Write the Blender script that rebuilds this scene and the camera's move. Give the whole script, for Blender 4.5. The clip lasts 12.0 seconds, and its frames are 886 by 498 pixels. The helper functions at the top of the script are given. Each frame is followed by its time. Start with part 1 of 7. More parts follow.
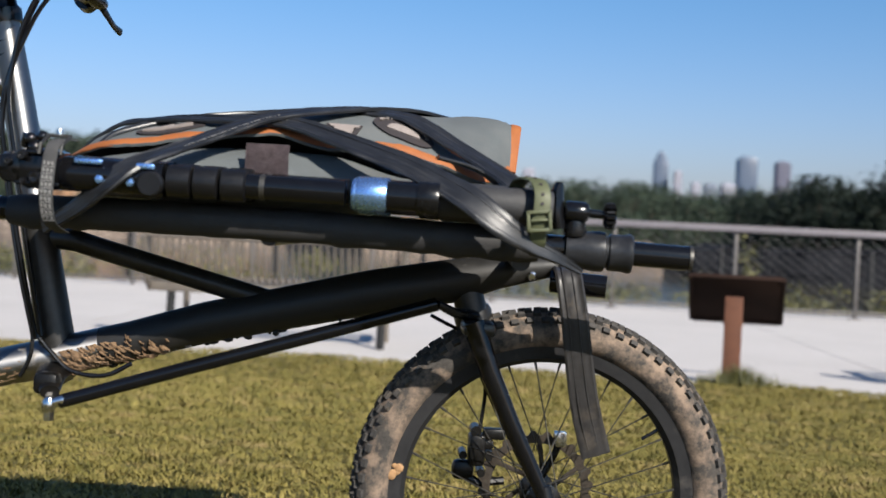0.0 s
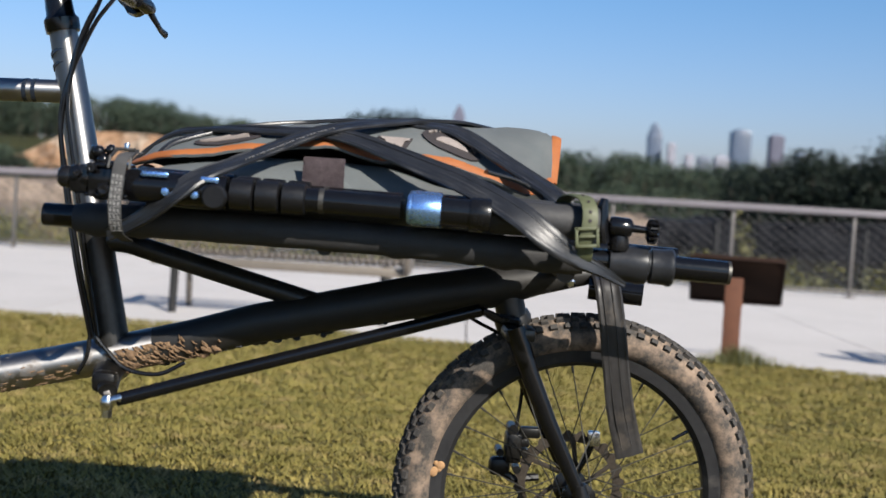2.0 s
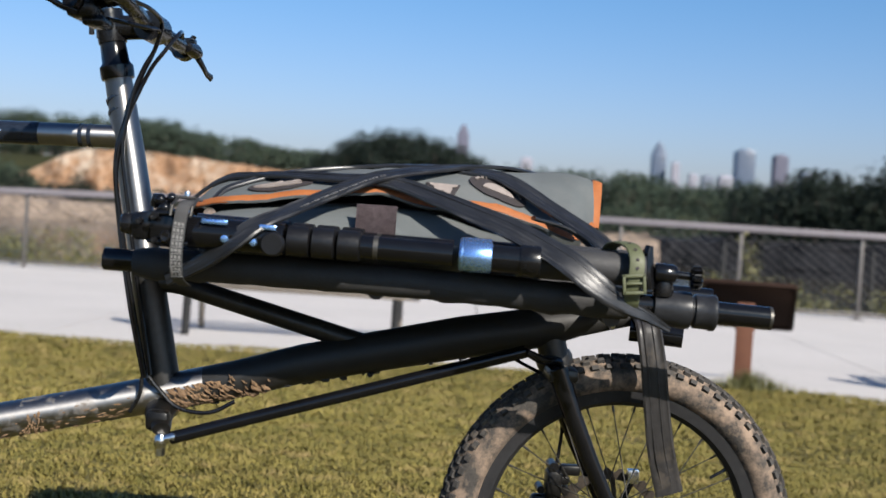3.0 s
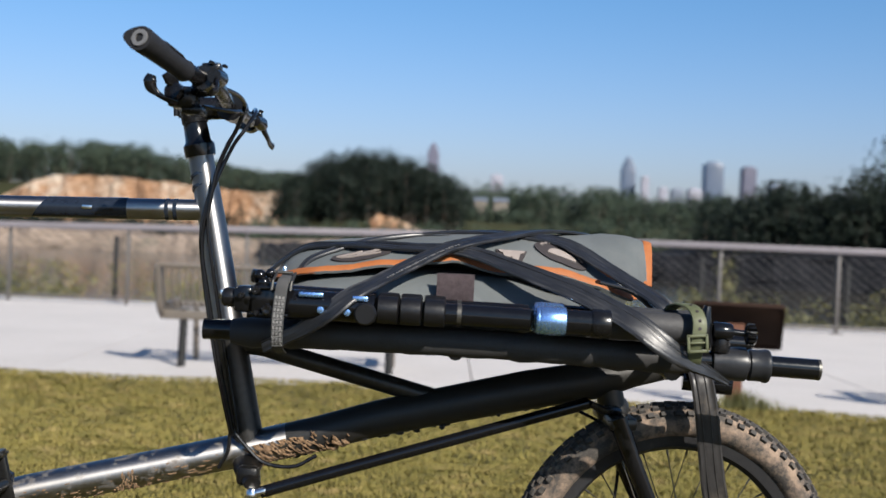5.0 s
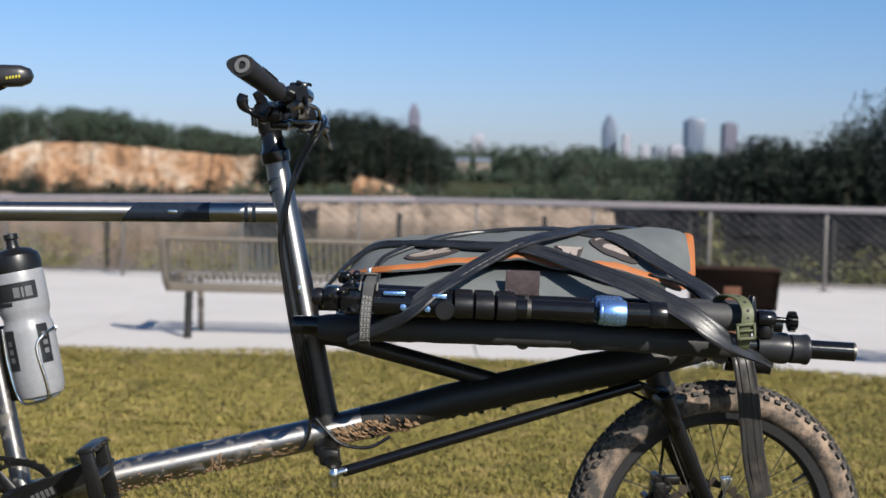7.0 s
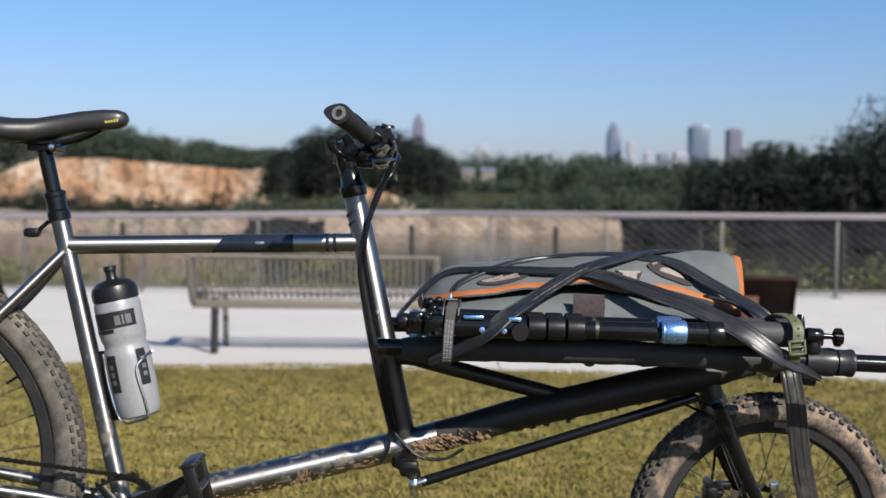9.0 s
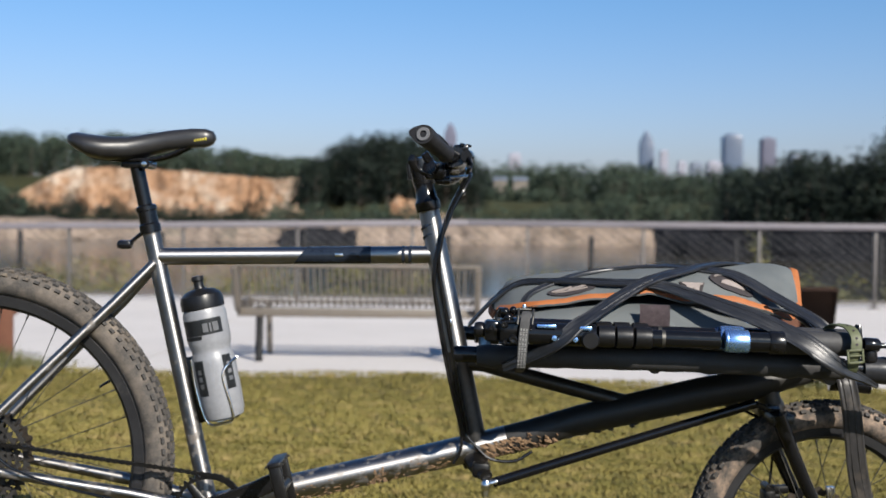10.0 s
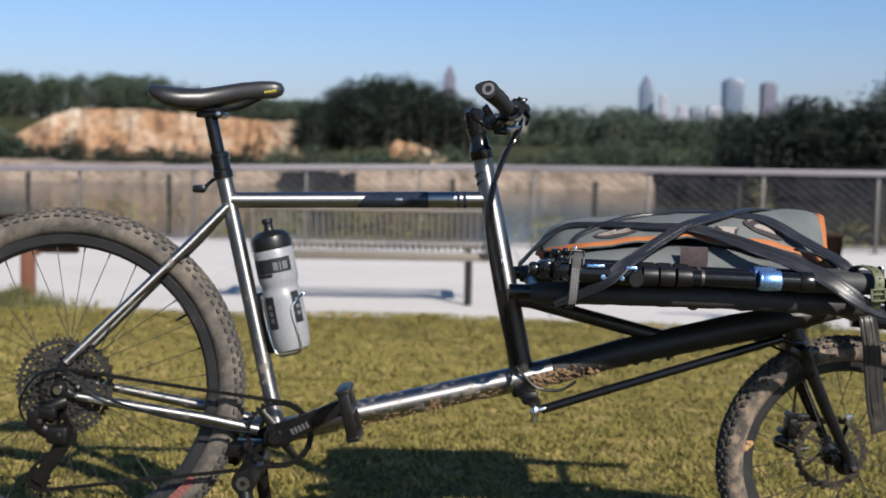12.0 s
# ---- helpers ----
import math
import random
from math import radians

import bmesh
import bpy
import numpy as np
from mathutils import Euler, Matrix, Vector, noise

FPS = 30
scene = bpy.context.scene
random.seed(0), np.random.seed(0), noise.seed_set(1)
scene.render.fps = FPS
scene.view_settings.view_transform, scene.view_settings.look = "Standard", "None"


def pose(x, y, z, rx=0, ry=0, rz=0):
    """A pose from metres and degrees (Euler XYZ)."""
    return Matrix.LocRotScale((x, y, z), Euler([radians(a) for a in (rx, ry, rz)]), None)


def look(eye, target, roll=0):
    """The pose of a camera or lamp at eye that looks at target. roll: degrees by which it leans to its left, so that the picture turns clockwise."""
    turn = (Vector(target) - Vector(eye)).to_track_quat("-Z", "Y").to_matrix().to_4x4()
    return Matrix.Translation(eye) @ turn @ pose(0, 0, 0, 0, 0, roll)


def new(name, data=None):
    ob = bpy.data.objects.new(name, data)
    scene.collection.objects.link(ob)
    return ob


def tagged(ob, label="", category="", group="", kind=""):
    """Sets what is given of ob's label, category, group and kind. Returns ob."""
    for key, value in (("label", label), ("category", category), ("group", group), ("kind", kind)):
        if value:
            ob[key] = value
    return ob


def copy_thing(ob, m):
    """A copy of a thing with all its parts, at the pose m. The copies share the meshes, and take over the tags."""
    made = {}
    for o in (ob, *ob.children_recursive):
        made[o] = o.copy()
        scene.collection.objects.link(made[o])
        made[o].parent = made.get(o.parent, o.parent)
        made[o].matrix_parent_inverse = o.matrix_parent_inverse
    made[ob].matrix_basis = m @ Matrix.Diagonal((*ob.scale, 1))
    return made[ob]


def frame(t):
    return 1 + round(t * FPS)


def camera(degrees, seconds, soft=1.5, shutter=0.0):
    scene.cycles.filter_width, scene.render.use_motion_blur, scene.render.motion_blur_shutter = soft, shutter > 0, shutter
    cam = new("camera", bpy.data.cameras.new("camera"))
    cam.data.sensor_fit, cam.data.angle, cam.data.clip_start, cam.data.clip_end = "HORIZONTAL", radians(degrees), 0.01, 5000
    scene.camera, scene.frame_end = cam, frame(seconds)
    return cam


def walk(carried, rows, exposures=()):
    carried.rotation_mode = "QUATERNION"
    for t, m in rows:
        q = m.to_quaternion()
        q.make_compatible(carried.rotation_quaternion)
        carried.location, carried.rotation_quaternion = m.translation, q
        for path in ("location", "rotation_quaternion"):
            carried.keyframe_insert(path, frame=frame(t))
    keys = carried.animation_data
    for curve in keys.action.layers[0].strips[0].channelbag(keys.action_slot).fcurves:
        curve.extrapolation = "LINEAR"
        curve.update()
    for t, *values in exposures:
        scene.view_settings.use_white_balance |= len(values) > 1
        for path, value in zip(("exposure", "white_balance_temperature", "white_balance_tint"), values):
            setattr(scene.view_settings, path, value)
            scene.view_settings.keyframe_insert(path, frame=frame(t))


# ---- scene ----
cam = camera(40.69, 12.0)
PATH = [
    (0, (1.5302, -1.6418, 0.6088), (1.4778, 0.3571, 0.5689), 2.71),
    (0.5, (1.5159, -1.6547, 0.6231), (1.4693, 0.3441, 0.5731), 2.87),
    (1, (1.5002, -1.6699, 0.6341), (1.4629, 0.3282, 0.5558), 3.21),
    (1.5, (1.4824, -1.6859, 0.6459), (1.4524, 0.3114, 0.5468), 3.41),
    (2, (1.4579, -1.7044, 0.6594), (1.4209, 0.2932, 0.5690), 3.41),
    (2.5, (1.4294, -1.7230, 0.6746), (1.3817, 0.2749, 0.5956), 3.35),
    (3, (1.3980, -1.7471, 0.6918), (1.3526, 0.2515, 0.6322), 3.56),
    (4.8, (1.2693, -1.8632, 0.7462), (1.2616, 0.1368, 0.7368), 2.73),
    (5, (1.2543, -1.8804, 0.7540), (1.2537, 0.1194, 0.7273), 2.35),
    (5.5, (1.2168, -1.9188, 0.7710), (1.2356, 0.0809, 0.7421), 2.32),
    (6, (1.1811, -1.9585, 0.7864), (1.2077, 0.0407, 0.7372), 2.01),
    (6.5, (1.1505, -1.9962, 0.7998), (1.1786, 0.0020, 0.7208), 1.41),
    (6.7, (1.1387, -2.0118, 0.8047), (1.1688, -0.0141, 0.7129), 1.38),
    (8.5, (1.0402, -2.1376, 0.8407), (1.0639, -0.1394, 0.7606), 1.17),
    (9, (1.0080, -2.1908, 0.8454), (1.0280, -0.1922, 0.7709), 0.54),
    (9.5, (0.9712, -2.2439, 0.8505), (0.9679, -0.2450, 0.7853), 0.65),
    (10, (0.9336, -2.3032, 0.8545), (0.9003, -0.3044, 0.7946), 0.64),
    (10.5, (0.8998, -2.3566, 0.8570), (0.8591, -0.3589, 0.7699), 0.46),
    (11, (0.8707, -2.4066, 0.8553), (0.8369, -0.4114, 0.7213), 0.44),
    (11.5, (0.8469, -2.4490, 0.8566), (0.8173, -0.4540, 0.7183), 0.74),
    (12, (0.8254, -2.4860, 0.8618), (0.7960, -0.4921, 0.7080), 0.94),
]
cam.data.dof.use_dof = True
cam.data.dof.focus_distance = 1.90
cam.data.dof.aperture_fstop = 5.0
walk(cam, [(t, look(eye, target, roll)) for t, eye, target, roll in PATH], [(0, 0.80), (12, 0.80)])

# ---- light ----
SUN_EL, SUN_AZ = radians(34.7), math.atan2(0.66, -1.0)
world = bpy.data.worlds.new("world")
scene.world = world
world.use_nodes = True
wn = world.node_tree.nodes
sky = wn.new("ShaderNodeTexSky")
sky.sky_type = 'NISHITA'
sky.sun_disc = False
sky.sun_elevation, sky.sun_rotation = SUN_EL, SUN_AZ
sky.air_density, sky.dust_density, sky.ozone_density = 1.0, 1.3, 2.2
cool = wn.new("ShaderNodeMix")
cool.data_type, cool.blend_type = 'RGBA', 'MULTIPLY'
cool.inputs[0].default_value = 1.0
aim = wn.new("ShaderNodeTexCoord")
height = wn.new("ShaderNodeSeparateXYZ")
world.node_tree.links.new(aim.outputs["Generated"], height.inputs[0])
hue = wn.new("ShaderNodeValToRGB")
hue.color_ramp.interpolation = 'EASE'
hue.color_ramp.elements[0].position, hue.color_ramp.elements[0].color = 0.0, (0.745, 0.745, 0.97, 1)
hue.color_ramp.elements[1].position, hue.color_ramp.elements[1].color = 0.85, (0.37, 0.56, 0.80, 1)
hue.color_ramp.elements.new(0.26).color = (0.45, 0.74, 0.985, 1)
world.node_tree.links.new(height.outputs["Z"], hue.inputs[0])
world.node_tree.links.new(hue.outputs[0], cool.inputs[7])
world.node_tree.links.new(sky.outputs[0], cool.inputs[6])
world.node_tree.links.new(cool.outputs[2], wn["Background"].inputs[0])
wn["Background"].inputs[1].default_value = 0.082
sun = new("sun", bpy.data.lights.new("sun", 'SUN'))
sun.data.energy, sun.data.angle, sun.data.color = 5.0, radians(0.5), (1.0, 0.93, 0.83)
sun.matrix_world = look((0.66 * 40, -1.0 * 40, 0.83 * 40), (0, 0, 0))


# ---- materials ----
def ramp(nt, fac, stops):
    r = nt.nodes.new("ShaderNodeValToRGB")
    r.color_ramp.elements[0].position, r.color_ramp.elements[0].color = stops[0][0], (*stops[0][1], 1)
    r.color_ramp.elements[1].position, r.color_ramp.elements[1].color = stops[-1][0], (*stops[-1][1], 1)
    for pos, col in stops[1:-1]:
        r.color_ramp.elements.new(pos).color = (*col, 1)
    nt.links.new(fac, r.inputs[0])
    return r.outputs[0]


def tex(nt, kind, scale, stretch=(1, 1, 1), detail=5.0, rough=0.6):
    c = nt.nodes.new("ShaderNodeTexCoord")
    m = nt.nodes.new("ShaderNodeMapping")
    m.inputs["Scale"].default_value = stretch
    nt.links.new(c.outputs["Object"], m.inputs[0])
    if kind == "noise":
        n = nt.nodes.new("ShaderNodeTexNoise")
        n.inputs["Detail"].default_value = detail
        n.inputs["Roughness"].default_value = rough
    elif kind == "voronoi":
        n = nt.nodes.new("ShaderNodeTexVoronoi")
    else:
        n = nt.nodes.new("ShaderNodeTexWave")
        n.inputs["Distortion"].default_value = 1.5
    n.inputs["Scale"].default_value = scale
    nt.links.new(m.outputs[0], n.inputs["Vector"])
    return n.outputs["Fac"] if kind != "voronoi" else n.outputs["Distance"]


def mix(nt, fac, a, b):
    m = nt.nodes.new("ShaderNodeMix")
    m.data_type = 'RGBA'
    for sock, v in ((m.inputs[0], fac), (m.inputs[6], a), (m.inputs[7], b)):
        if hasattr(v, "is_linked"):
            nt.links.new(v, sock)
        elif isinstance(v, (int, float)):
            sock.default_value = v
        else:
            sock.default_value = (*v, 1)
    return m.outputs[2]


def mat(name, low, high, rough=0.6, metal=0.0, scale=30.0, stretch=(1, 1, 1), bump=0.1, fine=6.0, dirt_or_shade=None, patch_at=(0.52, 0.62), patch_scale=9.0,
        rough_var=0.15, random=0.0, spec=0.5, kind="noise", depth=0.002, patch_stretch=(1, 1, 1)):
    """A surface that varies between two colours at a broad and a fine scale, with relief and, if given, patches of
    dirt, another tone or painted shade.
    """
    m = bpy.data.materials.new(name)
    m.use_nodes = True
    nt = m.node_tree
    b = nt.nodes["Principled BSDF"]
    n1 = tex(nt, kind, scale, stretch)
    n2 = tex(nt, "noise", scale * fine, stretch)
    add = nt.nodes.new("ShaderNodeMath")
    add.operation = 'MULTIPLY_ADD'
    nt.links.new(n2, add.inputs[0])
    add.inputs[1].default_value = 0.5
    half = nt.nodes.new("ShaderNodeMath")
    half.operation = 'MULTIPLY'
    half.inputs[1].default_value = 0.5
    nt.links.new(n1, half.inputs[0])
    nt.links.new(half.outputs[0], add.inputs[2])
    fac = add.outputs[0]
    if random:
        info = nt.nodes.new("ShaderNodeNewGeometry")
        rnd = nt.nodes.new("ShaderNodeMath")
        rnd.operation = 'MULTIPLY_ADD'
        nt.links.new(info.outputs["Random Per Island"], rnd.inputs[0])
        rnd.inputs[1].default_value = random
        off = nt.nodes.new("ShaderNodeMath")
        off.operation = 'SUBTRACT'
        nt.links.new(fac, off.inputs[0])
        off.inputs[1].default_value = random / 2
        nt.links.new(off.outputs[0], rnd.inputs[2])
        fac = rnd.outputs[0]
    col = ramp(nt, fac, [(0.3, low), (0.7, high)])
    rv = nt.nodes.new("ShaderNodeMapRange")
    rv.inputs[3].default_value, rv.inputs[4].default_value = max(0.02, rough - rough_var), min(1, rough + rough_var)
    nt.links.new(n2, rv.inputs[0])
    rough_out, metal_out = rv.outputs[0], None
    if dirt_or_shade:
        mask = ramp(nt, tex(nt, "noise", patch_scale, patch_stretch, 8.0, 0.7), [(patch_at[0], (0, 0, 0)), (patch_at[1], (1, 1, 1))])
        col = mix(nt, mask, col, dirt_or_shade)
        rough_out = mix(nt, mask, rough_out, (0.9, 0.9, 0.9))
        if metal:
            metal_out = mix(nt, mask, (metal,) * 3, (0, 0, 0))
    nt.links.new(col, b.inputs["Base Color"])
    nt.links.new(rough_out, b.inputs["Roughness"])
    b.inputs["Metallic"].default_value = metal
    if metal_out:
        nt.links.new(metal_out, b.inputs["Metallic"])
    b.inputs["Specular IOR Level"].default_value = spec
    if bump:
        bp = nt.nodes.new("ShaderNodeBump")
        bp.inputs["Strength"].default_value = bump
        bp.inputs["Distance"].default_value = depth
        nt.links.new(fac, bp.inputs["Height"])
        nt.links.new(bp.outputs[0], b.inputs["Normal"])
    return m


M_GRASS_SOIL = mat("lawn_soil", (0.034, 0.034, 0.010), (0.100, 0.084, 0.029), 0.95, scale=1.3, fine=30, bump=0.5, depth=0.02, dirt_or_shade=(0.085, 0.070, 0.032), patch_scale=3.0, patch_at=(0.5, 0.75), spec=0.1)
M_BLADE = mat("grass_blade", (0.078, 0.075, 0.015), (0.238, 0.190, 0.054), 0.7, scale=5.0, fine=4, bump=0, random=0.10, dirt_or_shade=(0.31, 0.225, 0.098), patch_scale=7.0, patch_at=(0.52, 0.70), spec=0.25)
M_CONCRETE = mat("concrete", (0.3653, 0.3437, 0.3313), (0.4582, 0.4334, 0.418), 0.9, scale=0.9, fine=25, bump=0.15)
M_RUST = mat("weathering_steel", (0.06732, 0.02448, 0.01224), (0.1346, 0.05202, 0.02754), 0.85, scale=14, bump=0.3)
M_PANEL_BACK = mat("dark_panel_back", (0.014, 0.0075, 0.0055), (0.026, 0.0135, 0.0095), 0.85, scale=8, spec=0.15)
M_GALV = mat("galvanised_steel", (0.075, 0.069, 0.067), (0.125, 0.115, 0.110), 0.55, metal=0.4, scale=20)
M_RAILING = mat("weathered_handrail", (0.103, 0.094, 0.106), (0.158, 0.145, 0.160), 0.6, metal=0.2, scale=6, stretch=(0.2, 1, 1))
M_WIRE = mat("mesh_wire", (0.040, 0.040, 0.043), (0.068, 0.067, 0.070), 0.7, metal=0.3, scale=20, bump=0)
M_BLACK_STEEL = mat("black_coated_steel", (0.0075, 0.0075, 0.008), (0.016, 0.016, 0.017), 0.6, scale=20, spec=0.2)
M_BENCH = mat("bench_metal", (0.104, 0.08874, 0.07344), (0.1591, 0.1377, 0.1163), 0.55, metal=0.2, scale=15)
M_WATER = mat("lake_water", (0.026, 0.024, 0.016), (0.040, 0.036, 0.025), 0.12, scale=0.25, stretch=(1, 4, 1), fine=6, bump=0.02, depth=0.05, rough_var=0.03, spec=0.4)
M_ROCK = mat("quarry_rock", (0.136, 0.0656, 0.0336), (0.336, 0.212, 0.132), 0.95, scale=0.17, stretch=(1, 1, 0.22), fine=6, bump=0.8, depth=1.0, dirt_or_shade=(0.36, 0.30, 0.24), patch_scale=0.10, patch_at=(0.48, 0.64), spec=0.1)
# the dark patches paint shadowed hollows onto the bank
M_ROCK_LOW = mat("waterline_rock", (0.111, 0.0851, 0.06808), (0.2664, 0.2109, 0.1717), 0.95, scale=0.10, stretch=(0.6, 0.6, 1.1), fine=7, bump=0.8, depth=1.0, dirt_or_shade=(0.095, 0.085, 0.070), patch_scale=0.09, patch_at=(0.55, 0.66), spec=0.12)
# near-black base colour holds the shade of the unlit rock
M_ROCK_SHADE = mat("shade_dark_rock", (0.006, 0.007, 0.009), (0.018, 0.018, 0.021), 0.9, scale=0.2, fine=6, bump=0.5, depth=0.5, spec=0.08)
M_FAR_GROUND = mat("far_ground", (0.016, 0.019, 0.009), (0.040, 0.040, 0.019), 0.95, scale=0.05, fine=9, bump=0, spec=0.12)
# green leans to blue: haze over the far trees is in this colour
M_LEAF = mat("leaves", (0.017, 0.029, 0.0225), (0.042, 0.055, 0.036), 0.65, scale=0.02, fine=20, bump=0, random=0.5, dirt_or_shade=(0.0864, 0.0792, 0.036), patch_scale=0.03, patch_at=(0.60, 0.72), spec=0.12)
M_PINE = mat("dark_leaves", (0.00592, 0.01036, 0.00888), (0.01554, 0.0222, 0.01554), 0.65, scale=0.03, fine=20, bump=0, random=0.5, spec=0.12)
M_BUSH = mat("yellow_green_leaves", (0.040, 0.045, 0.012), (0.120, 0.110, 0.029), 0.6, scale=1.5, fine=8, bump=0, random=0.6)
M_BARK = mat("bark", (0.0432, 0.0324, 0.0252), (0.0936, 0.072, 0.0576), 0.9, scale=8)
# skyline colours are pulled towards blue-grey, with the distance haze mixed in
M_TOWER_BLUE = mat("hazy_tower_glass", (0.06, 0.084, 0.132), (0.084, 0.112, 0.168), 0.4, scale=0.05, stretch=(1, 1, 3))
M_TOWER_GREY = mat("hazy_grey_stone", (0.104, 0.128, 0.172), (0.14, 0.16, 0.204), 0.7, scale=0.05, stretch=(1, 1, 3))
M_TOWER_PALE = mat("hazy_pale", (0.204, 0.2082, 0.255), (0.2635, 0.2635, 0.3102), 0.7, scale=0.05)
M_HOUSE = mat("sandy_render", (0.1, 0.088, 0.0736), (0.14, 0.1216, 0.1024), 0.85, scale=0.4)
M_TOWER_PINK = mat("hazy_red_stone", (0.076, 0.08, 0.12), (0.104, 0.104, 0.148), 0.7, scale=0.05)


# ---- mesh helpers ----
def finish(bm, name, material, angle=35):
    me = bpy.data.meshes.new(name)
    bmesh.ops.recalc_face_normals(bm, faces=bm.faces[:])
    bm.to_mesh(me)
    bm.free()
    me.materials.append(material)
    me.polygons.foreach_set("use_smooth", [True] * len(me.polygons))
    me.set_sharp_from_angle(angle=radians(angle))
    return me


def part(name, bm, material, parent, label="", angle=35):
    ob = new(name, finish(bm, name, material, angle))
    ob.parent = parent
    return tagged(ob, label)


def thing(name, m=None, label="", category="", group="", kind=""):
    e = new(name)
    e.empty_display_size = 0.05
    if m is not None:
        e.matrix_world = m
    return tagged(e, label, category, group, kind)


def rawmesh(name, verts, faces, material, smooth=False):
    me = bpy.data.meshes.new(name)
    me.from_pydata(verts, [], faces)
    me.materials.append(material)
    if smooth:
        me.polygons.foreach_set("use_smooth", [True] * len(me.polygons))
    return new(name, me)


def box(bm, lo, hi, bevel=0.0, m=None, segs=2):
    lo, hi = Vector(lo), Vector(hi)
    r = bmesh.ops.create_cube(bm, size=1.0, matrix=Matrix.Translation((lo + hi) / 2) @ Matrix.Diagonal((*(hi - lo), 1)))
    vs = r["verts"]
    if bevel:
        es = list({e for v in vs for e in v.link_edges})
        r = bmesh.ops.bevel(bm, geom=vs + es, offset=bevel, segments=segs, profile=0.5, affect='EDGES')
        vs = list({v for f in r["faces"] for v in f.verts} | {v for v in vs if v.is_valid})
    if m is not None:
        bmesh.ops.transform(bm, matrix=m, verts=[v for v in vs if v.is_valid])
    return bm


def smooth_path(points, n):
    """A Catmull-Rom curve through the points, n steps a span."""
    p = [Vector(q) for q in points]
    p = [p[0] * 2 - p[1]] + p + [p[-1] * 2 - p[-2]]
    out = []
    for i in range(1, len(p) - 2):
        a, b, c, d = p[i - 1:i + 3]
        for k in range(n):
            t = k / n
            out.append(0.5 * (2 * b + (c - a) * t + (2 * a - 5 * b + 4 * c - d) * t * t + (3 * b - a - 3 * c + d) * t ** 3))
    return out + [p[-2]]


def sweep(bm, pts, radii, seg=16, flat=(1, 1), up=None, cap=True):
    """A tube along the points; radii: one number or one for each point; flat: its stretch along its own two axes."""
    pts = [Vector(p) for p in pts]
    if not hasattr(radii, "__len__"):
        radii = [radii] * len(pts)
    if len(radii) < len(pts):
        m = (len(radii) - 1) / (len(pts) - 1)
        radii = [radii[min(int(i * m), len(radii) - 2)] + (radii[min(int(i * m), len(radii) - 2) + 1] - radii[min(int(i * m), len(radii) - 2)]) * (i * m - min(int(i * m), len(radii) - 2)) for i in range(len(pts))]
    rings, prev = [], None
    for i, p in enumerate(pts):
        d = (pts[min(i + 1, len(pts) - 1)] - pts[max(i - 1, 0)]).normalized()
        if up is not None:
            u = Vector(up)
        elif prev is None:
            u = Vector((0, 0, 1)) if abs(d.z) < 0.9 else Vector((1, 0, 0))
        else:
            u = prev
        u = (u - d * u.dot(d)).normalized()
        prev = u
        w = d.cross(u)
        rings.append([bm.verts.new(p + (u * math.cos(a) * flat[0] + w * math.sin(a) * flat[1]) * radii[i]) for a in (2 * math.pi * k / seg for k in range(seg))])
    for r, s in zip(rings, rings[1:]):
        for k in range(seg):
            bm.faces.new((r[k], r[(k + 1) % seg], s[(k + 1) % seg], s[k]))
    if cap:
        bm.faces.new(rings[0][::-1])
        bm.faces.new(rings[-1])
    return bm


def lathe(bm, profile, origin, axis, seg=32, closed=False):
    """Turns a profile of (radius, height) about an axis; a closed profile makes a ring."""
    o, d = Vector(origin), Vector(axis).normalized()
    u = (Vector((0, 0, 1)) if abs(d.z) < 0.9 else Vector((1, 0, 0)))
    u = (u - d * u.dot(d)).normalized()
    w = d.cross(u)
    rings = []
    for r, h in profile:
        if r < 1e-6:
            rings.append([bm.verts.new(o + d * h)])
        else:
            rings.append([bm.verts.new(o + d * h + (u * math.cos(a) + w * math.sin(a)) * r) for a in (2 * math.pi * k / seg for k in range(seg))])
    pairs = list(zip(rings, rings[1:])) + ([(rings[-1], rings[0])] if closed else [])
    for a, b in pairs:
        for k in range(seg):
            q = [a[k % len(a)], a[(k + 1) % len(a)], b[(k + 1) % len(b)], b[k % len(b)]]
            q = [v for i, v in enumerate(q) if v not in q[:i]]
            if len(q) > 2:
                bm.faces.new(q)
    if not closed:
        for r in (rings[0], rings[-1]):
            if len(r) > 2:
                bm.faces.new(r)
    return bm


def ribbon(bm, pts, ups, width, thick, bow=0.0):
    """A flat strap along the points; ups: the normal of its face at each point. bow: how far its middle stands out."""
    pts = [Vector(p) for p in pts]
    ws = width if hasattr(width, "__len__") else [width] * len(pts)
    rings = []
    for i, p in enumerate(pts):
        d = (pts[min(i + 1, len(pts) - 1)] - pts[max(i - 1, 0)]).normalized()
        u = Vector(ups[i])
        u = (u - d * u.dot(d)).normalized()
        w = d.cross(u)
        h = ws[i] / 2
        prof = [(-h, 0), (-h * 0.93, thick * .6), (-h * 0.5, thick + bow * .75), (0, thick + bow), (h * 0.5, thick + bow * .75), (h * 0.93, thick * .6), (h, 0), (h * .9, -thick * .4), (0, -thick * .2 + bow * .5), (-h * .9, -thick * .4)]
        rings.append([bm.verts.new(p + w * a + u * b) for a, b in prof])
    n = len(rings[0])
    for r, s in zip(rings, rings[1:]):
        for k in range(n):
            bm.faces.new((r[k], r[(k + 1) % n], s[(k + 1) % n], s[k]))
    bm.faces.new(rings[0][::-1])
    bm.faces.new(rings[-1])
    return bm


def B():
    return bmesh.new()


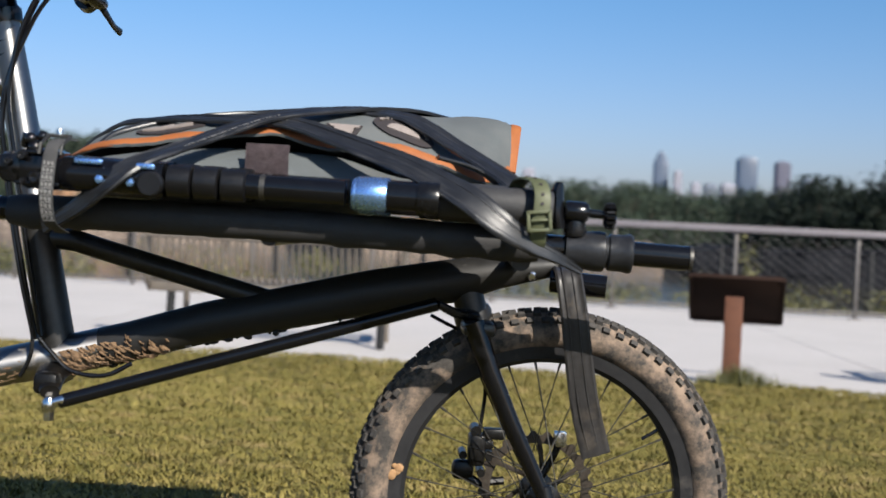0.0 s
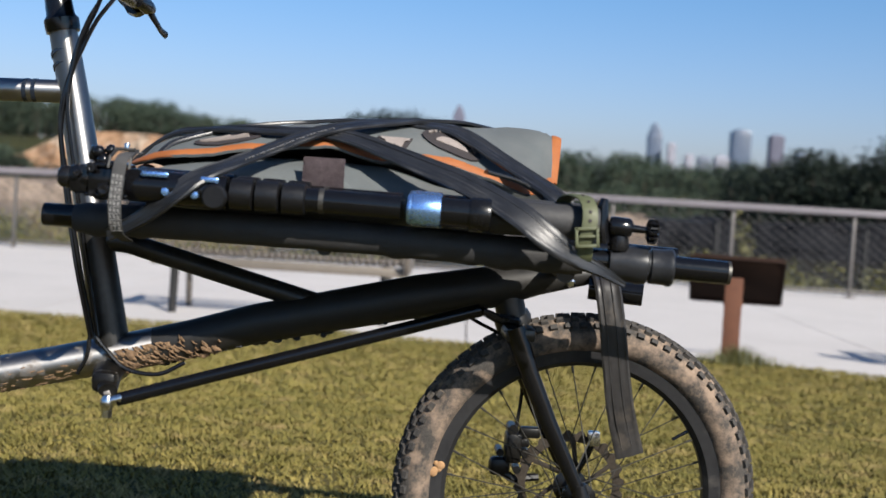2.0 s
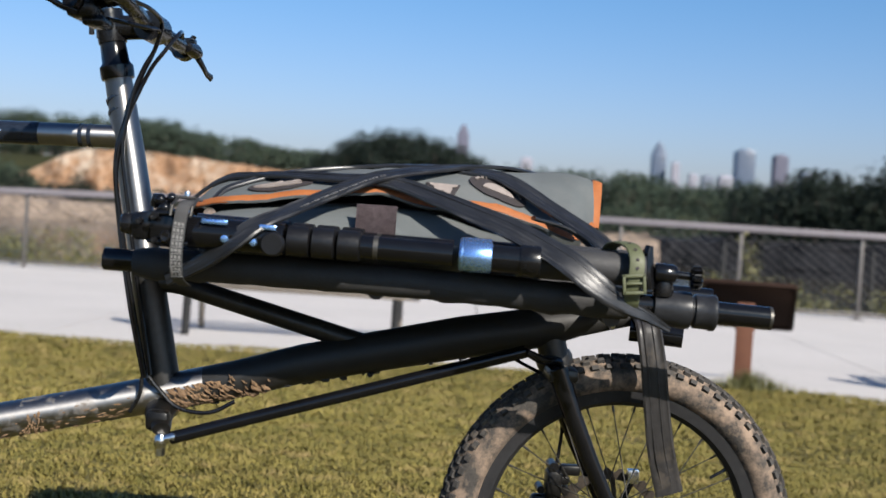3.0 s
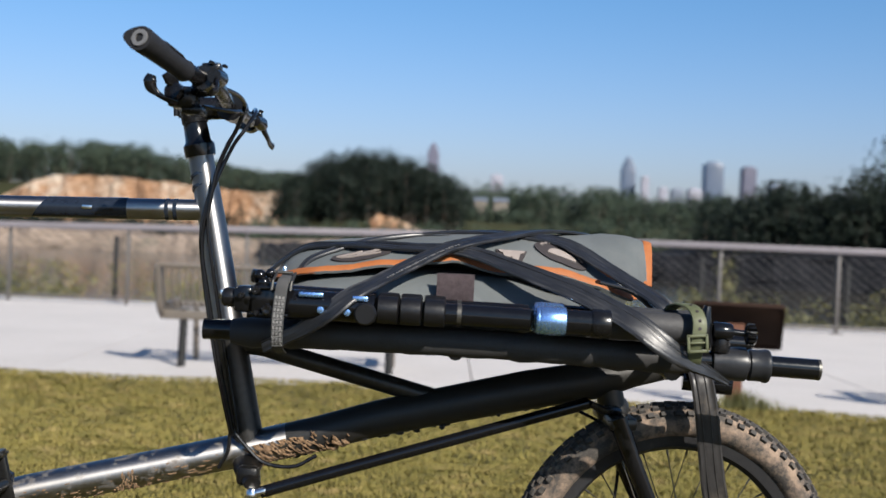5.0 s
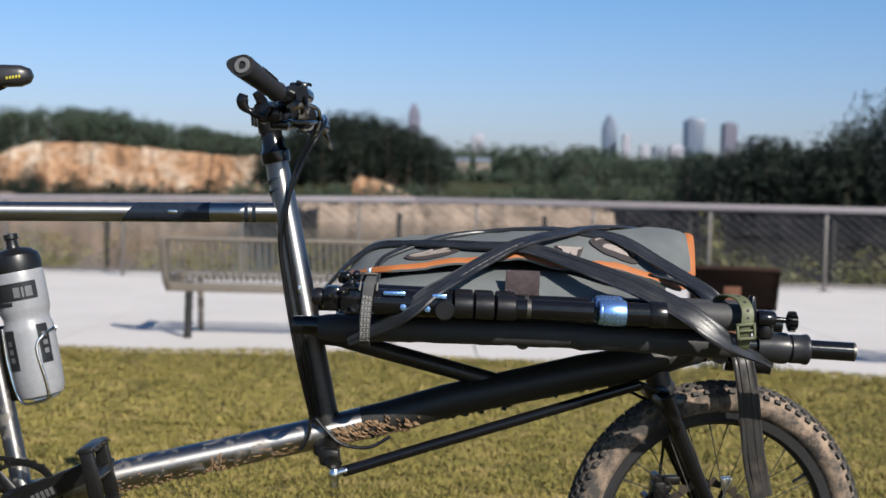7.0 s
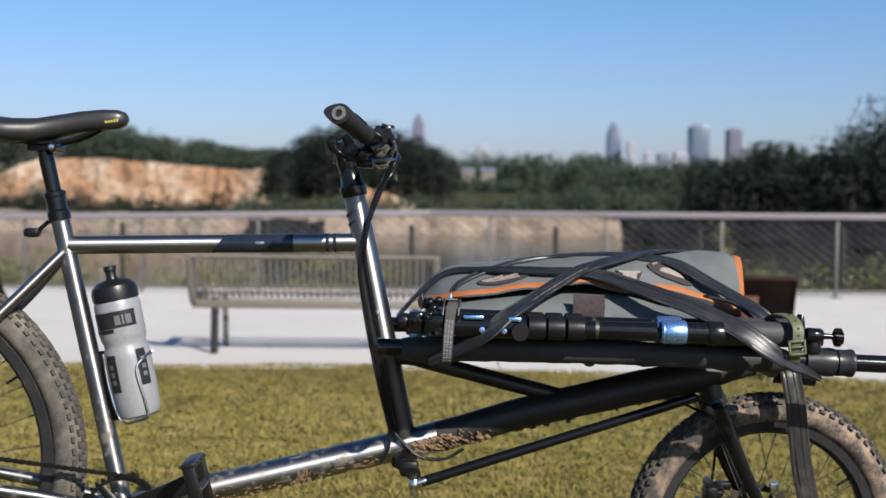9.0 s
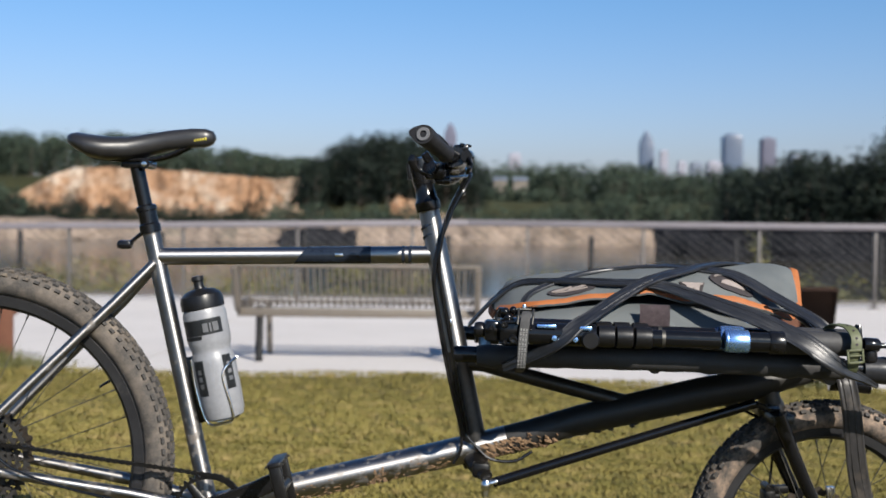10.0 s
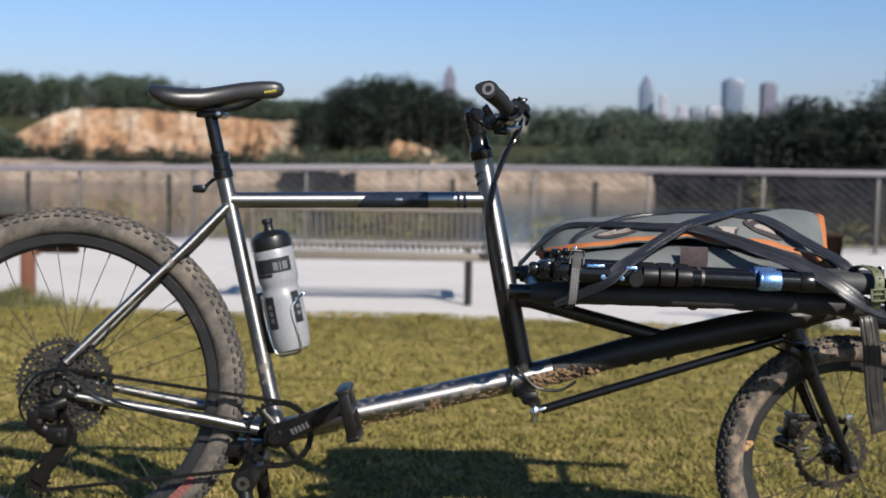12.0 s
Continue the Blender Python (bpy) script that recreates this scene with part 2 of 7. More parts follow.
# ---- ground, path and lake ----
def path_edge(x):
    """Where the lawn ends and the concrete begins."""
    return 5.98 - 0.16 * max(0.0, min(x - 0.6, 8.0)) + 0.03 * math.sin(x * 2.1)


def smoothstep(a, b, v):
    t = min(1.0, max(0.0, (v - a) / (b - a)))
    return t * t * (3 - 2 * t)


def ground_z(x, y):
    if y < path_edge(x):
        t = smoothstep(0.6, 5.5, y)
        return -0.0125 * x * (1 - t) - 0.262 * t + 0.012 * noise.noise(Vector((x * 0.9, y * 0.9, 0)))
    if y < 14.0:
        return -0.36
    z = -0.36 - 13.6 * smoothstep(14.0, 46.0, y)
    if y > 255:
        z = -14 + 10.2 * smoothstep(255, 262, y) + 3.0 * smoothstep(300, 350, y)
        left = smoothstep(20, -60, x * 350 / y)
        z += (13.5 * left + 6.0 * (1 - left)) * smoothstep(352, 372, y) * 0.9
        z += 8.0 * smoothstep(450, 900, y) * (1 - left)
    return z


xs = sorted({round(-6 + 0.3 * i, 3) for i in range(47)} | {-2400, -1500, -900, -600, -420, -300, -220, -160, -120, -90, -70, -50, -35, -25, -16, -11, -8, 9.5, 12, 16, 24, 35, 50, 70, 90, 120, 160, 220, 300, 420, 600, 900, 1500, 2400})
ys = sorted({round(-4 + 0.25 * i, 3) for i in range(44)} | {-900, -300, -100, -40, -15, -8, 7.2, 8, 9, 10, 12, 14, 15, 17, 20, 24, 28, 33, 38, 43, 47, 60, 100, 160, 220, 254, 256, 258, 260, 263, 280, 300, 315, 330, 345, 352, 357, 362, 367, 373, 400, 450, 550, 700, 900, 1300, 2000, 3300, 4600})
ny = len(ys)
ground = rawmesh("ground", [(x, y, ground_z(x, y)) for x in xs for y in ys],
                 [(i * ny + j, (i + 1) * ny + j, (i + 1) * ny + j + 1, i * ny + j + 1) for i in range(len(xs) - 1) for j in range(ny - 1)], M_GRASS_SOIL, True)
tagged(ground, "mown lawn falling gently to the path, then wooded land", "ground", kind="structure")
ground.data.materials.append(M_FAR_GROUND)
for p in ground.data.polygons:
    if p.center.y > 14:
        p.material_index = 1

# the concrete path, in slabs with open joints
slabs = thing("pavement", label="pale broom-finished concrete promenade in large slabs", category="pavement", kind="structure")
px = [-19.5 + 3.0 * i for i in range(15)]
for a, b in zip(px, px[1:]):
    for row in range(2):
        bm = B()
        n = 8
        for i in range(n):
            x0, x1 = a + 0.005 + (b - a - 0.01) * i / n, a + 0.005 + (b - a - 0.01) * (i + 1) / n
            near = (lambda x: path_edge(x) + 0.02) if row == 0 else (lambda x: 9.91)
            far = 9.9 if row == 0 else 13.7
            q = [(x0, near(x0)), (x1, near(x1)), (x1, far), (x0, far)]
            top = [bm.verts.new((*c, -0.300)) for c in q]
            low = [bm.verts.new((*c, -0.365)) for c in q]
            bm.faces.new(top)
            bm.faces.new((top[0], low[0], low[1], top[1]))
            bm.faces.new((top[3], top[2], low[2], low[3]))
            if i == 0:
                bm.faces.new((top[0], top[3], low[3], low[0]))
            if i == n - 1:
                bm.faces.new((top[1], low[1], low[2], top[2]))
        bmesh.ops.remove_doubles(bm, verts=bm.verts[:], dist=1e-4)
        part("slab", bm, M_CONCRETE, slabs)

water = rawmesh("water", [(-900, 24, -5.8), (900, 24, -5.8), (900, 262, -5.8), (-900, 262, -5.8)], [(0, 1, 2, 3)], M_WATER)
tagged(water, "dark still water of a flooded quarry", "water", kind="structure")


# ---- lawn ----
def lawn_blades(n, x0, x1, y0, y1, seed, size):
    rng = np.random.default_rng(seed)
    v, f = [], []
    X, Y = rng.uniform(x0, x1, n), rng.uniform(y0, y1, n)
    for x, y in zip(X, Y):
        if y > path_edge(x) + rng.normal(0, 0.02):
            continue
        if rng.random() > min(x - x0, x1 - x, y - y0 if y0 < 0 else 1.0) / 0.45:
            continue
        dens = noise.noise(Vector((x * 1.3, y * 1.3, 4.0)))
        h = size * rng.uniform(0.4, 1.05) * (1.0 + 0.5 * dens + 0.55 * noise.noise(Vector((x * 9, y * 9, 2.0))))
        a, lean = rng.uniform(0, 6.283), rng.uniform(0.5, 2.2) * h
        w = rng.uniform(0.0013, 0.0032) * (1 + 0.5 * (y > 2.5))
        z = ground_z(x, y) - 0.004
        ca, sa = math.cos(a), math.sin(a)
        i = len(v)
        v += [(x - sa * w, y + ca * w, z), (x + sa * w, y - ca * w, z), (x + ca * lean * .4 + sa * w * .8, y + sa * lean * .4 - ca * w * .8, z + h * .65),
              (x + ca * lean * .4 - sa * w * .8, y + sa * lean * .4 + ca * w * .8, z + h * .65), (x + ca * lean, y + sa * lean, z + h)]
        f += [(i, i + 1, i + 2, i + 3), (i + 3, i + 2, i + 4)]
    return v, f


v1, f1 = lawn_blades(190000, -1.6, 3.4, 0.2, 2.6, 1, 0.0185)
v2, f2 = lawn_blades(150000, -3.2, 4.8, 2.6, 6.2, 2, 0.022)
v3, f3 = lawn_blades(80000, -1.2, 2.6, -1.2, 0.2, 3, 0.0185)
v4, f4 = lawn_blades(70000, -7.5, 9.5, -6.5, 6.5, 4, 0.024)
k1, k2, k3 = len(v1), len(v1) + len(v2), len(v1) + len(v2) + len(v3)
lawn = rawmesh("lawn_grass", v1 + v2 + v3 + v4, f1 + [tuple(i + k1 for i in q) for q in f2] + [tuple(i + k2 for i in q) for q in f3] + [tuple(i + k3 for i in q) for q in f4], M_BLADE)
tagged(lawn, "short mown grass, green mixed with dry straw", "grass", kind="stuff")


def leaf_mass(blobs, per, size, seed, flat=1.0):
    """Leaf clusters scattered over the shells of ellipsoids (x, y, z, rx, ry, rz)."""
    rng = np.random.default_rng(seed)
    v, f = [], []
    for (x, y, z, rx, ry, rz) in blobs:
        n = max(8, int(per * rx * rz / (size * size)))
        d = rng.normal(size=(n, 3))
        d /= np.linalg.norm(d, axis=1)[:, None]
        r = rng.uniform(0.72, 1.08, n)[:, None]
        c = d * r * (rx, ry, rz) + (x, y, z)
        t1 = rng.normal(size=(n, 3)) * 0.6 + np.cross(d, rng.normal(size=(n, 3)))
        t1 /= np.linalg.norm(t1, axis=1)[:, None]
        nn = d + rng.normal(size=(n, 3)) * 0.45
        t2 = np.cross(nn, t1)
        t2 /= np.linalg.norm(t2, axis=1)[:, None]
        s = (size * rng.uniform(0.5, 1.3, n))[:, None]
        base = len(v)
        quad = np.stack([c - t1 * s, c - t2 * s * .6, c + t1 * s, c + t2 * s * .6], 1).reshape(-1, 3)
        v += quad.tolist()
        f += [(base + 4 * k, base + 4 * k + 1, base + 4 * k + 2, base + 4 * k + 3) for k in range(n)]
    return v, f


def woods(name, spots, material, label, seed, leaf, per=0.5):
    """Many trees in one mesh: a trunk and some clumps of leaves for each spot (x, y, ground z, height, width)."""
    rng = np.random.default_rng(seed)
    blobs, tv, tf = [], [], []
    for x, y, z, h, w in spots:
        for _ in range(7):
            k = rng.uniform(0.08, 0.85)
            s = w * (0.62 - 0.35 * abs(k - 0.5)) * rng.uniform(0.6, 1.0)
            blobs.append((x + rng.normal(0, w * .22), y + rng.normal(0, w * .22), z + h * k, s, s, h * rng.uniform(.13, .2)))
        blobs.append((x, y, z + h * .86, w * .26, w * .26, h * .14))
        i, r = len(tv), 0.016 * h
        for zz, rr in ((z - 1, r), (z + h * .7, r * .35)):
            tv += [(x + rr, y, zz), (x, y + rr, zz), (x - rr, y, zz), (x, y - rr, zz)]
        tf += [(i + a, i + (a + 1) % 4, i + 4 + (a + 1) % 4, i + 4 + a) for a in range(4)]
    v, f = leaf_mass(blobs, per, leaf, seed)
    n = len(v)
    ob = rawmesh(name, v + tv, f + [tuple(a + n for a in q) for q in tf], material)
    ob.data.materials.append(M_BARK)
    ob.data.polygons.foreach_set("material_index", [0] * len(f) + [1] * len(tf))
    return tagged(ob, label, "trees", kind="stuff")


# ---- far side of the quarry ----
def cliff(name, x0, x1, y, low, top_of, material, label, seed, cell=1.6, rugged=2.2, bend=None):
    """A broken rock face from x0 to x1 at the distance y; top_of(u) gives its upper edge, u from 0 to 1."""
    nx, nz = int((x1 - x0) / cell), 11
    v = []
    for i in range(nx + 1):
        u = i / nx
        x = x0 + (x1 - x0) * u
        hi = top_of(u) + 0.8 * noise.noise(Vector((x * 0.15, seed, 0))) + 0.9 * noise.noise(Vector((x * 0.55, seed, 4)))
        for j in range(nz + 1):
            w = j / nz
            z = low + (hi - low) * w
            d = rugged * noise.fractal(Vector((x * 0.11, z * 0.09, seed)), 0.6, 2.2, 5) + 1.2 * abs(noise.noise(Vector((x * 0.4, z * 0.1, seed + 3))))
            v.append((x, y + (bend(u) if bend else 0) + d + 3.5 * w, z))
        v.append((x, y + (bend(u) if bend else 0) + 26, hi + 0.3))
    n = nz + 2
    ob = rawmesh(name, v, [(i * n + j, (i + 1) * n + j, (i + 1) * n + j + 1, i * n + j + 1) for i in range(nx) for j in range(nz + 1)], material)
    return tagged(ob, label, "cliff", kind="structure")


Y1 = 350
cliff("cliff_upper", -0.402 * Y1, -0.117 * Y1, Y1, -3.5, lambda u: 3.5 + 10.0 * smoothstep(0.0, 0.28, u) - 2.9 * smoothstep(0.32, 0.9, u) - 6.0 * smoothstep(0.93, 1.0, u), M_ROCK, "sunlit orange and cream quarry cliff", 2.0)
cliff("cliff_spur", -0.058 * 290, 0.014 * 290, 288, -4.0, lambda u: 3.8 + 1.9 * smoothstep(0.0, 0.12, u) - 7.6 * u, M_ROCK, "small orange rock face below wooded hill", 5.0, rugged=1.2)
cliff("cliff_waterline", -0.62 * 258, 0.17 * 258, 252, -10.5, lambda u: -1.9 + 0.6 * math.sin(9 * u), M_ROCK_LOW, "pale rock bank along the far waterline", 9.0, rugged=1.6)
# cleft and bay wall: their shade is in the rock colour
cliff("cliff_cleft", -0.150 * 250, -0.086 * 250, 247, -8.0, lambda u: -2.4 - 1.6 * abs(u - 0.4), M_ROCK_SHADE, "cleft in the pale rock bank, its shadow coloured near-black", 15.0, rugged=1.2)
cliff("cliff_shaded", 0.165 * 200, 0.62 * 200, 196, -10.5, lambda u: -1.5 + 3.5 * u, M_ROCK_SHADE, "rock wall of the near quarry bay, coloured near-black as shade", 12.0, bend=lambda u: -70 * u)

rng = np.random.default_rng(7)
spots = []
for k in range(400):
    sx = rng.uniform(-0.60, -0.10)
    y = rng.uniform(372, 420)
    cap = 0.0655 - 0.0125 * smoothstep(-0.27, -0.20, sx) - 0.007 * smoothstep(-0.18, -0.145, sx)
    z = ground_z(sx * y, y)
    h = max(5.0, cap * y * rng.uniform(0.88, 1.03) + 0.86 - z)
    spots.append((sx * y, y, z, h, rng.uniform(5, 9)))
for k in range(70):
    sx = rng.uniform(-0.62, -0.368)
    y = rng.uniform(316, 352)
    spots.append((sx * y, y, ground_z(sx * y, y) - 0.5, rng.uniform(6.0, 11.0) + 5 * smoothstep(-0.38, -0.42, sx), rng.uniform(5, 8)))
woods("hill_woods", spots, M_LEAF, "wooded ridge above the orange cliff", 21, 0.45, 1.3)
spots = []
for k in range(120):
    sx = rng.uniform(-0.40, -0.12)
    y = rng.uniform(318, 345)
    spots.append((sx * y, y, ground_z(sx * y, y) - 0.5, rng.uniform(2.0, 5.0) + (4 if rng.random() < 0.15 else 0) + 5 * smoothstep(-0.35, -0.40, sx), rng.uniform(2.5, 5)))
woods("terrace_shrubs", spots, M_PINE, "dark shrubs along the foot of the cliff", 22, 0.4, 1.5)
spots = []
for k in range(170):
    sx = rng.uniform(-0.130, 0.016)
    u = (sx + 0.057) / 0.073
    y = rng.uniform(296, 325)
    top = 0.0700 * y * (1 - 0.42 * abs(u) ** 2.6) * rng.uniform(0.72, 1.0)
    z = max(-3.5, top * 0.45 - 4)
    spots.append((sx * y, y, z, top + 0.86 - z, rng.uniform(5, 8)))
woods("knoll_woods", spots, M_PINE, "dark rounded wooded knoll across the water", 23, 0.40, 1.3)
spots = []
for k in range(300):
    sx = rng.uniform(0.0, 0.34)
    y = rng.uniform(400, 520)
    top = (0.0455 - 0.006 * math.exp(-((sx - 0.19) / 0.03) ** 2)) * y * rng.uniform(0.70, 1.02)
    z = ground_z(sx * y, y)
    spots.append((sx * y, y, z - 2, top + 2.86 - z, rng.uniform(6, 11)))
for k in range(40):
    sx = rng.uniform(0.012, 0.075)
    y = rng.uniform(374, 392)
    z = ground_z(sx * y, y)
    spots.append((sx * y, y, z - 1, 0.0225 * y * rng.uniform(0.85, 1.08) + 1.86 - z, rng.uniform(3.5, 6)))
woods("tree_line", spots, M_LEAF, "mixed green and dry tree line across the lake", 24, 0.58, 1.2)
spots = []
for k in range(240):
    sx = rng.uniform(0.225, 0.62)
    y = rng.uniform(200, 240) - 200 * max(0, sx - 0.3) * 0.5
    top = (0.038 + 0.019 * smoothstep(0.235, 0.29, sx) + 0.050 * smoothstep(0.340, 0.405, sx)) * y * rng.uniform(0.6, 1.03)
    spots.append((sx * y, y, -3.0, top + 3.86, rng.uniform(5, 9)))
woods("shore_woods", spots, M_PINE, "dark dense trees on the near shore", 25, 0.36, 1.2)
spots = []
for k in range(240):
    sx = rng.uniform(-0.16, 0.26)
    y = rng.uniform(262, 292)
    spots.append((sx * y, y, -4.2, rng.uniform(3, 8) + 3 * smoothstep(0.05, 0.15, sx), rng.uniform(3, 6)))
woods("bank_woods", spots, M_LEAF, "green scrub on the far bank", 26, 0.38, 1.2)
spots = [(rng.uniform(-30, 22), rng.uniform(24, 33), 0, 0, 0) for _ in range(110)]
spots = [(x, y, ground_z(x, y) - 0.2, rng.uniform(0.8, 2.2), rng.uniform(1.0, 2.2)) for x, y, *_ in spots]
woods("bank_bushes", spots, M_BUSH, "yellow-green weeds on the bank behind the railing", 27, 0.09, 0.45)
spots = [(rng.uniform(6.35, 7.85), 21.8 + rng.normal(0, 0.3), -2.6, rng.uniform(2.0, 2.6), 0.7) for _ in range(10)] + [(rng.uniform(6.3, 9.4), rng.uniform(14.3, 15.2), -0.5, rng.uniform(0.3, 0.75), 0.55) for _ in range(12)] + [(rng.uniform(2.6, 6), rng.uniform(14.5, 16.5), -0.75, rng.uniform(0.4, 0.85), 0.7) for _ in range(24)] + [(rng.uniform(-9, 2.6), rng.uniform(15.0, 17.0), -0.85, rng.uniform(0.55, 1.05), 0.8) for _ in range(44)]
woods("goldenrod_weeds", spots, M_BUSH, "tall yellow-green weeds behind the railing", 28, 0.028, 0.8)

# a young tree on the bank
sapling = thing("sapling", pose(6.9, 21.8, ground_z(6.9, 21.8)), "slim young tree with yellow-green leaves beside the fence", "tree")
H = 0.66 - ground_z(6.9, 21.8)
bm = B()
sweep(bm, smooth_path([(0, 0, -0.1), (0.04, 0, H * .4), (-0.02, 0.02, H * .75), (0, 0, H * .97)], 4), [0.028, 0.02, 0.012, 0.004], 8)
for k in range(12):
    a, z = k * 2.4, H * (0.42 + 0.045 * k)
    sweep(bm, [(0.01, 0, z), (0.13 * math.cos(a), 0.13 * math.sin(a), z + 0.10), (0.2 * math.cos(a), 0.2 * math.sin(a), z + 0.14)], [0.008, 0.005, 0.002], 5)
part("trunk", bm, M_BARK, sapling)
rng = np.random.default_rng(31)
v, f = leaf_mass([(rng.normal(0, .07), rng.normal(0, .07), H * k, .14 + .12 * math.sin(3.1 * (k - .3) / .7) * rng.uniform(.6, 1), .17, .17) for k in np.linspace(0.36, 0.97, 18)], 1.5, 0.045, 33)
crown = rawmesh("crown", v, f, M_BUSH)
crown.parent = sapling


# ---- skyline ----
def tower(name, sx0, sx1, stop, y, material, label, crown="flat"):
    x0, x1, z1 = sx0 * y, sx1 * y, stop * y + 0.86
    w = x1 - x0
    t = thing(name, pose(0, 0, 0), label, "tower")
    shaft_top = z1 if crown == "flat" else z1 - 0.9 * w
    bm = B()
    box(bm, (x0, y, 0), (x1, y + w, shaft_top), w * 0.03)
    shaft = part("shaft", bm, material, t)
    for k in range(7):
        xx = x0 + w * (k + 0.5) / 7
        bm = B()
        box(bm, (xx - w * .035, y - w * .03, 0), (xx + w * .035, y + 1, shaft_top - w * .1))
        part("rib", bm, material, shaft)
    bm = B()
    if crown == "spire":
        cx = (x0 + x1) / 2
        for k, (s, z) in enumerate(((0.42, 0), (0.3, .28), (0.18, .52))):
            box(bm, (cx - w * s, y + w * (.5 - s), shaft_top + w * z - 1), (cx + w * s, y + w * (.5 + s), shaft_top + w * (z + .3)), w * .02)
        sweep(bm, [(cx, y + w / 2, shaft_top + w * .7), (cx, y + w / 2, z1)], [w * .09, w * .01], 6)
    else:
        box(bm, (x0 + w * .2, y + w * .2, shaft_top), (x1 - w * .2, y + w * .8, shaft_top + w * .12), w * .02)
    part("crown", bm, material, t)


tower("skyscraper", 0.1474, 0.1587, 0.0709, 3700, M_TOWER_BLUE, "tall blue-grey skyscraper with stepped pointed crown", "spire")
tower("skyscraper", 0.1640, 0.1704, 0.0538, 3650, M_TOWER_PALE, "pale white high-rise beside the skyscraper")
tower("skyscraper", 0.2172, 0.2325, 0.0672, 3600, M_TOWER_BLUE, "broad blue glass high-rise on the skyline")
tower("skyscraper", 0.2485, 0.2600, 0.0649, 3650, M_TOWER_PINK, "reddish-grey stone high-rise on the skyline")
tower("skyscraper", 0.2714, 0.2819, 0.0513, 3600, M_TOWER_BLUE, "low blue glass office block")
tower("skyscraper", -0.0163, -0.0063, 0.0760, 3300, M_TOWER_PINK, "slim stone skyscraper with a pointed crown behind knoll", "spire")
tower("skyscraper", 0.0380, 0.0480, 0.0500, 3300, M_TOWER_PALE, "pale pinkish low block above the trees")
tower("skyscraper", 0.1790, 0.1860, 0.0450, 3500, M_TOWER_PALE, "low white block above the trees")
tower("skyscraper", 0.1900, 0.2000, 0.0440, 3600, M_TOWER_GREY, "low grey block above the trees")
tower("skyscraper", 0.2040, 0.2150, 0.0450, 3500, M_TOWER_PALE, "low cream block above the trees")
for sx, wide in ((0.0330, 4.2), (0.0500, 4.6)):
    house = thing("house", pose(sx * 396, 396, 5.0), "sand-coloured house wall with low roof among far trees", "house", "houses across the lake")
    bm = B()
    box(bm, (-wide / 2, 0, -2), (wide / 2, 6, 7.2), 0.05)
    part("wall", bm, M_HOUSE, house)
    bm = B()
    ridge = [bm.verts.new(p) for p in ((-wide / 2 - .3, -.4, 7.1), (wide / 2 + .3, -.4, 7.1), (wide / 2 + .3, 6.4, 7.1), (-wide / 2 - .3, 6.4, 7.1), (-wide / 2 - .3, 3, 8.2), (wide / 2 + .3, 3, 8.2))]
    for q in ((0, 1, 5, 4), (2, 3, 4, 5), (0, 4, 3), (1, 2, 5), (3, 2, 1, 0)):
        bm.faces.new([ridge[k] for k in q])
    part("roof", bm, M_TOWER_GREY, house)
mast = thing("mast", pose(-0.312 * 400, 398, 8), "pale lattice mast among the hilltop trees", "mast")
bm = B()
sweep(bm, [(0, 0, 0), (0, 0, 16.0)], [0.6, 0.4], 8)
part("pole", bm, M_TOWER_PALE, mast)
for k in range(3):
    bm = B()
    box(bm, (-0.9, -0.5, 12 + 1.4 * k), (0.9, 0.5, 12.3 + 1.4 * k))
    part("antenna", bm, M_TOWER_PALE, mast)


# ---- railing, fence, bench, signs ----
FY, FZ = 13.0, -0.30
railing = thing("railing", label="weathered metal guard railing with woven wire mesh infill", category="railing", kind="structure")
FX = [-1.19 + 1.475 * k for k in range(-12, 12)]


def rail_drop(x):
    return -0.018 * max(0.0, 1.0 - x)


post_me = None
for x in FX:
    if post_me is None:
        bm = B()
        box(bm, (-0.018, -0.024, FZ), (0.018, 0.024, FZ + 1.0), 0.005)
        box(bm, (-0.07, -0.07, FZ), (0.07, 0.07, FZ + 0.012), 0.003)
        post_me = finish(bm, "post", M_GALV)
    o = new("post", post_me)
    o.parent = railing
    o.location = (x, FY, rail_drop(x))
bm = B()
for x0, x1 in ((FX[0] - .1, 1.0), (1.0, FX[-1] + .1)):
    box(bm, (x0, FY - 0.07, FZ + 0.995), (x1, FY + 0.07, FZ + 1.075), 0.012)
for v in bm.verts:
    v.co.z += rail_drop(v.co.x)
part("handrail", bm, M_RAILING, railing)
bm = B()
box(bm, (FX[0], FY - 0.015, FZ + 0.06), (FX[-1], FY + 0.015, FZ + 0.09), 0.004)
part("bottom_rail", bm, M_GALV, railing)


def wire_net(x0, x1, y, z0, z1, step, wire, lean=1.0, thin=1.0):
    """Diagonal wires, crossing, as thin flat strips."""
    v, f = [], []
    h = z1 - z0
    k = x0 - h * lean
    while k < x1:
        for s in (1, -1):
            a, b = (k, z0), (k + h * lean, z1)
            if s < 0:
                a, b = (k + h * lean, z0), (k, z1)
            i = len(v)
            t = wire if s < 0 else wire * thin
            yy = y + s * t * .6
            v += [(a[0] - t, yy, a[1]), (a[0] + t, yy, a[1]), (b[0] + t, yy, b[1]), (b[0] - t, yy, b[1]),
                  (a[0], yy + t, a[1]), (b[0], yy + t, b[1])]
            f += [(i, i + 1, i + 2, i + 3), (i, i + 4, i + 5, i + 3), (i + 1, i + 4, i + 5, i + 2)]
        k += step
    return v, f


v, f = wire_net(FX[0], FX[-1], FY, FZ + 0.09, FZ + 0.99, 0.15, 0.0056, 1.35, 0.25)
net = rawmesh("wire_mesh", v, f, M_WIRE)
net.parent = railing
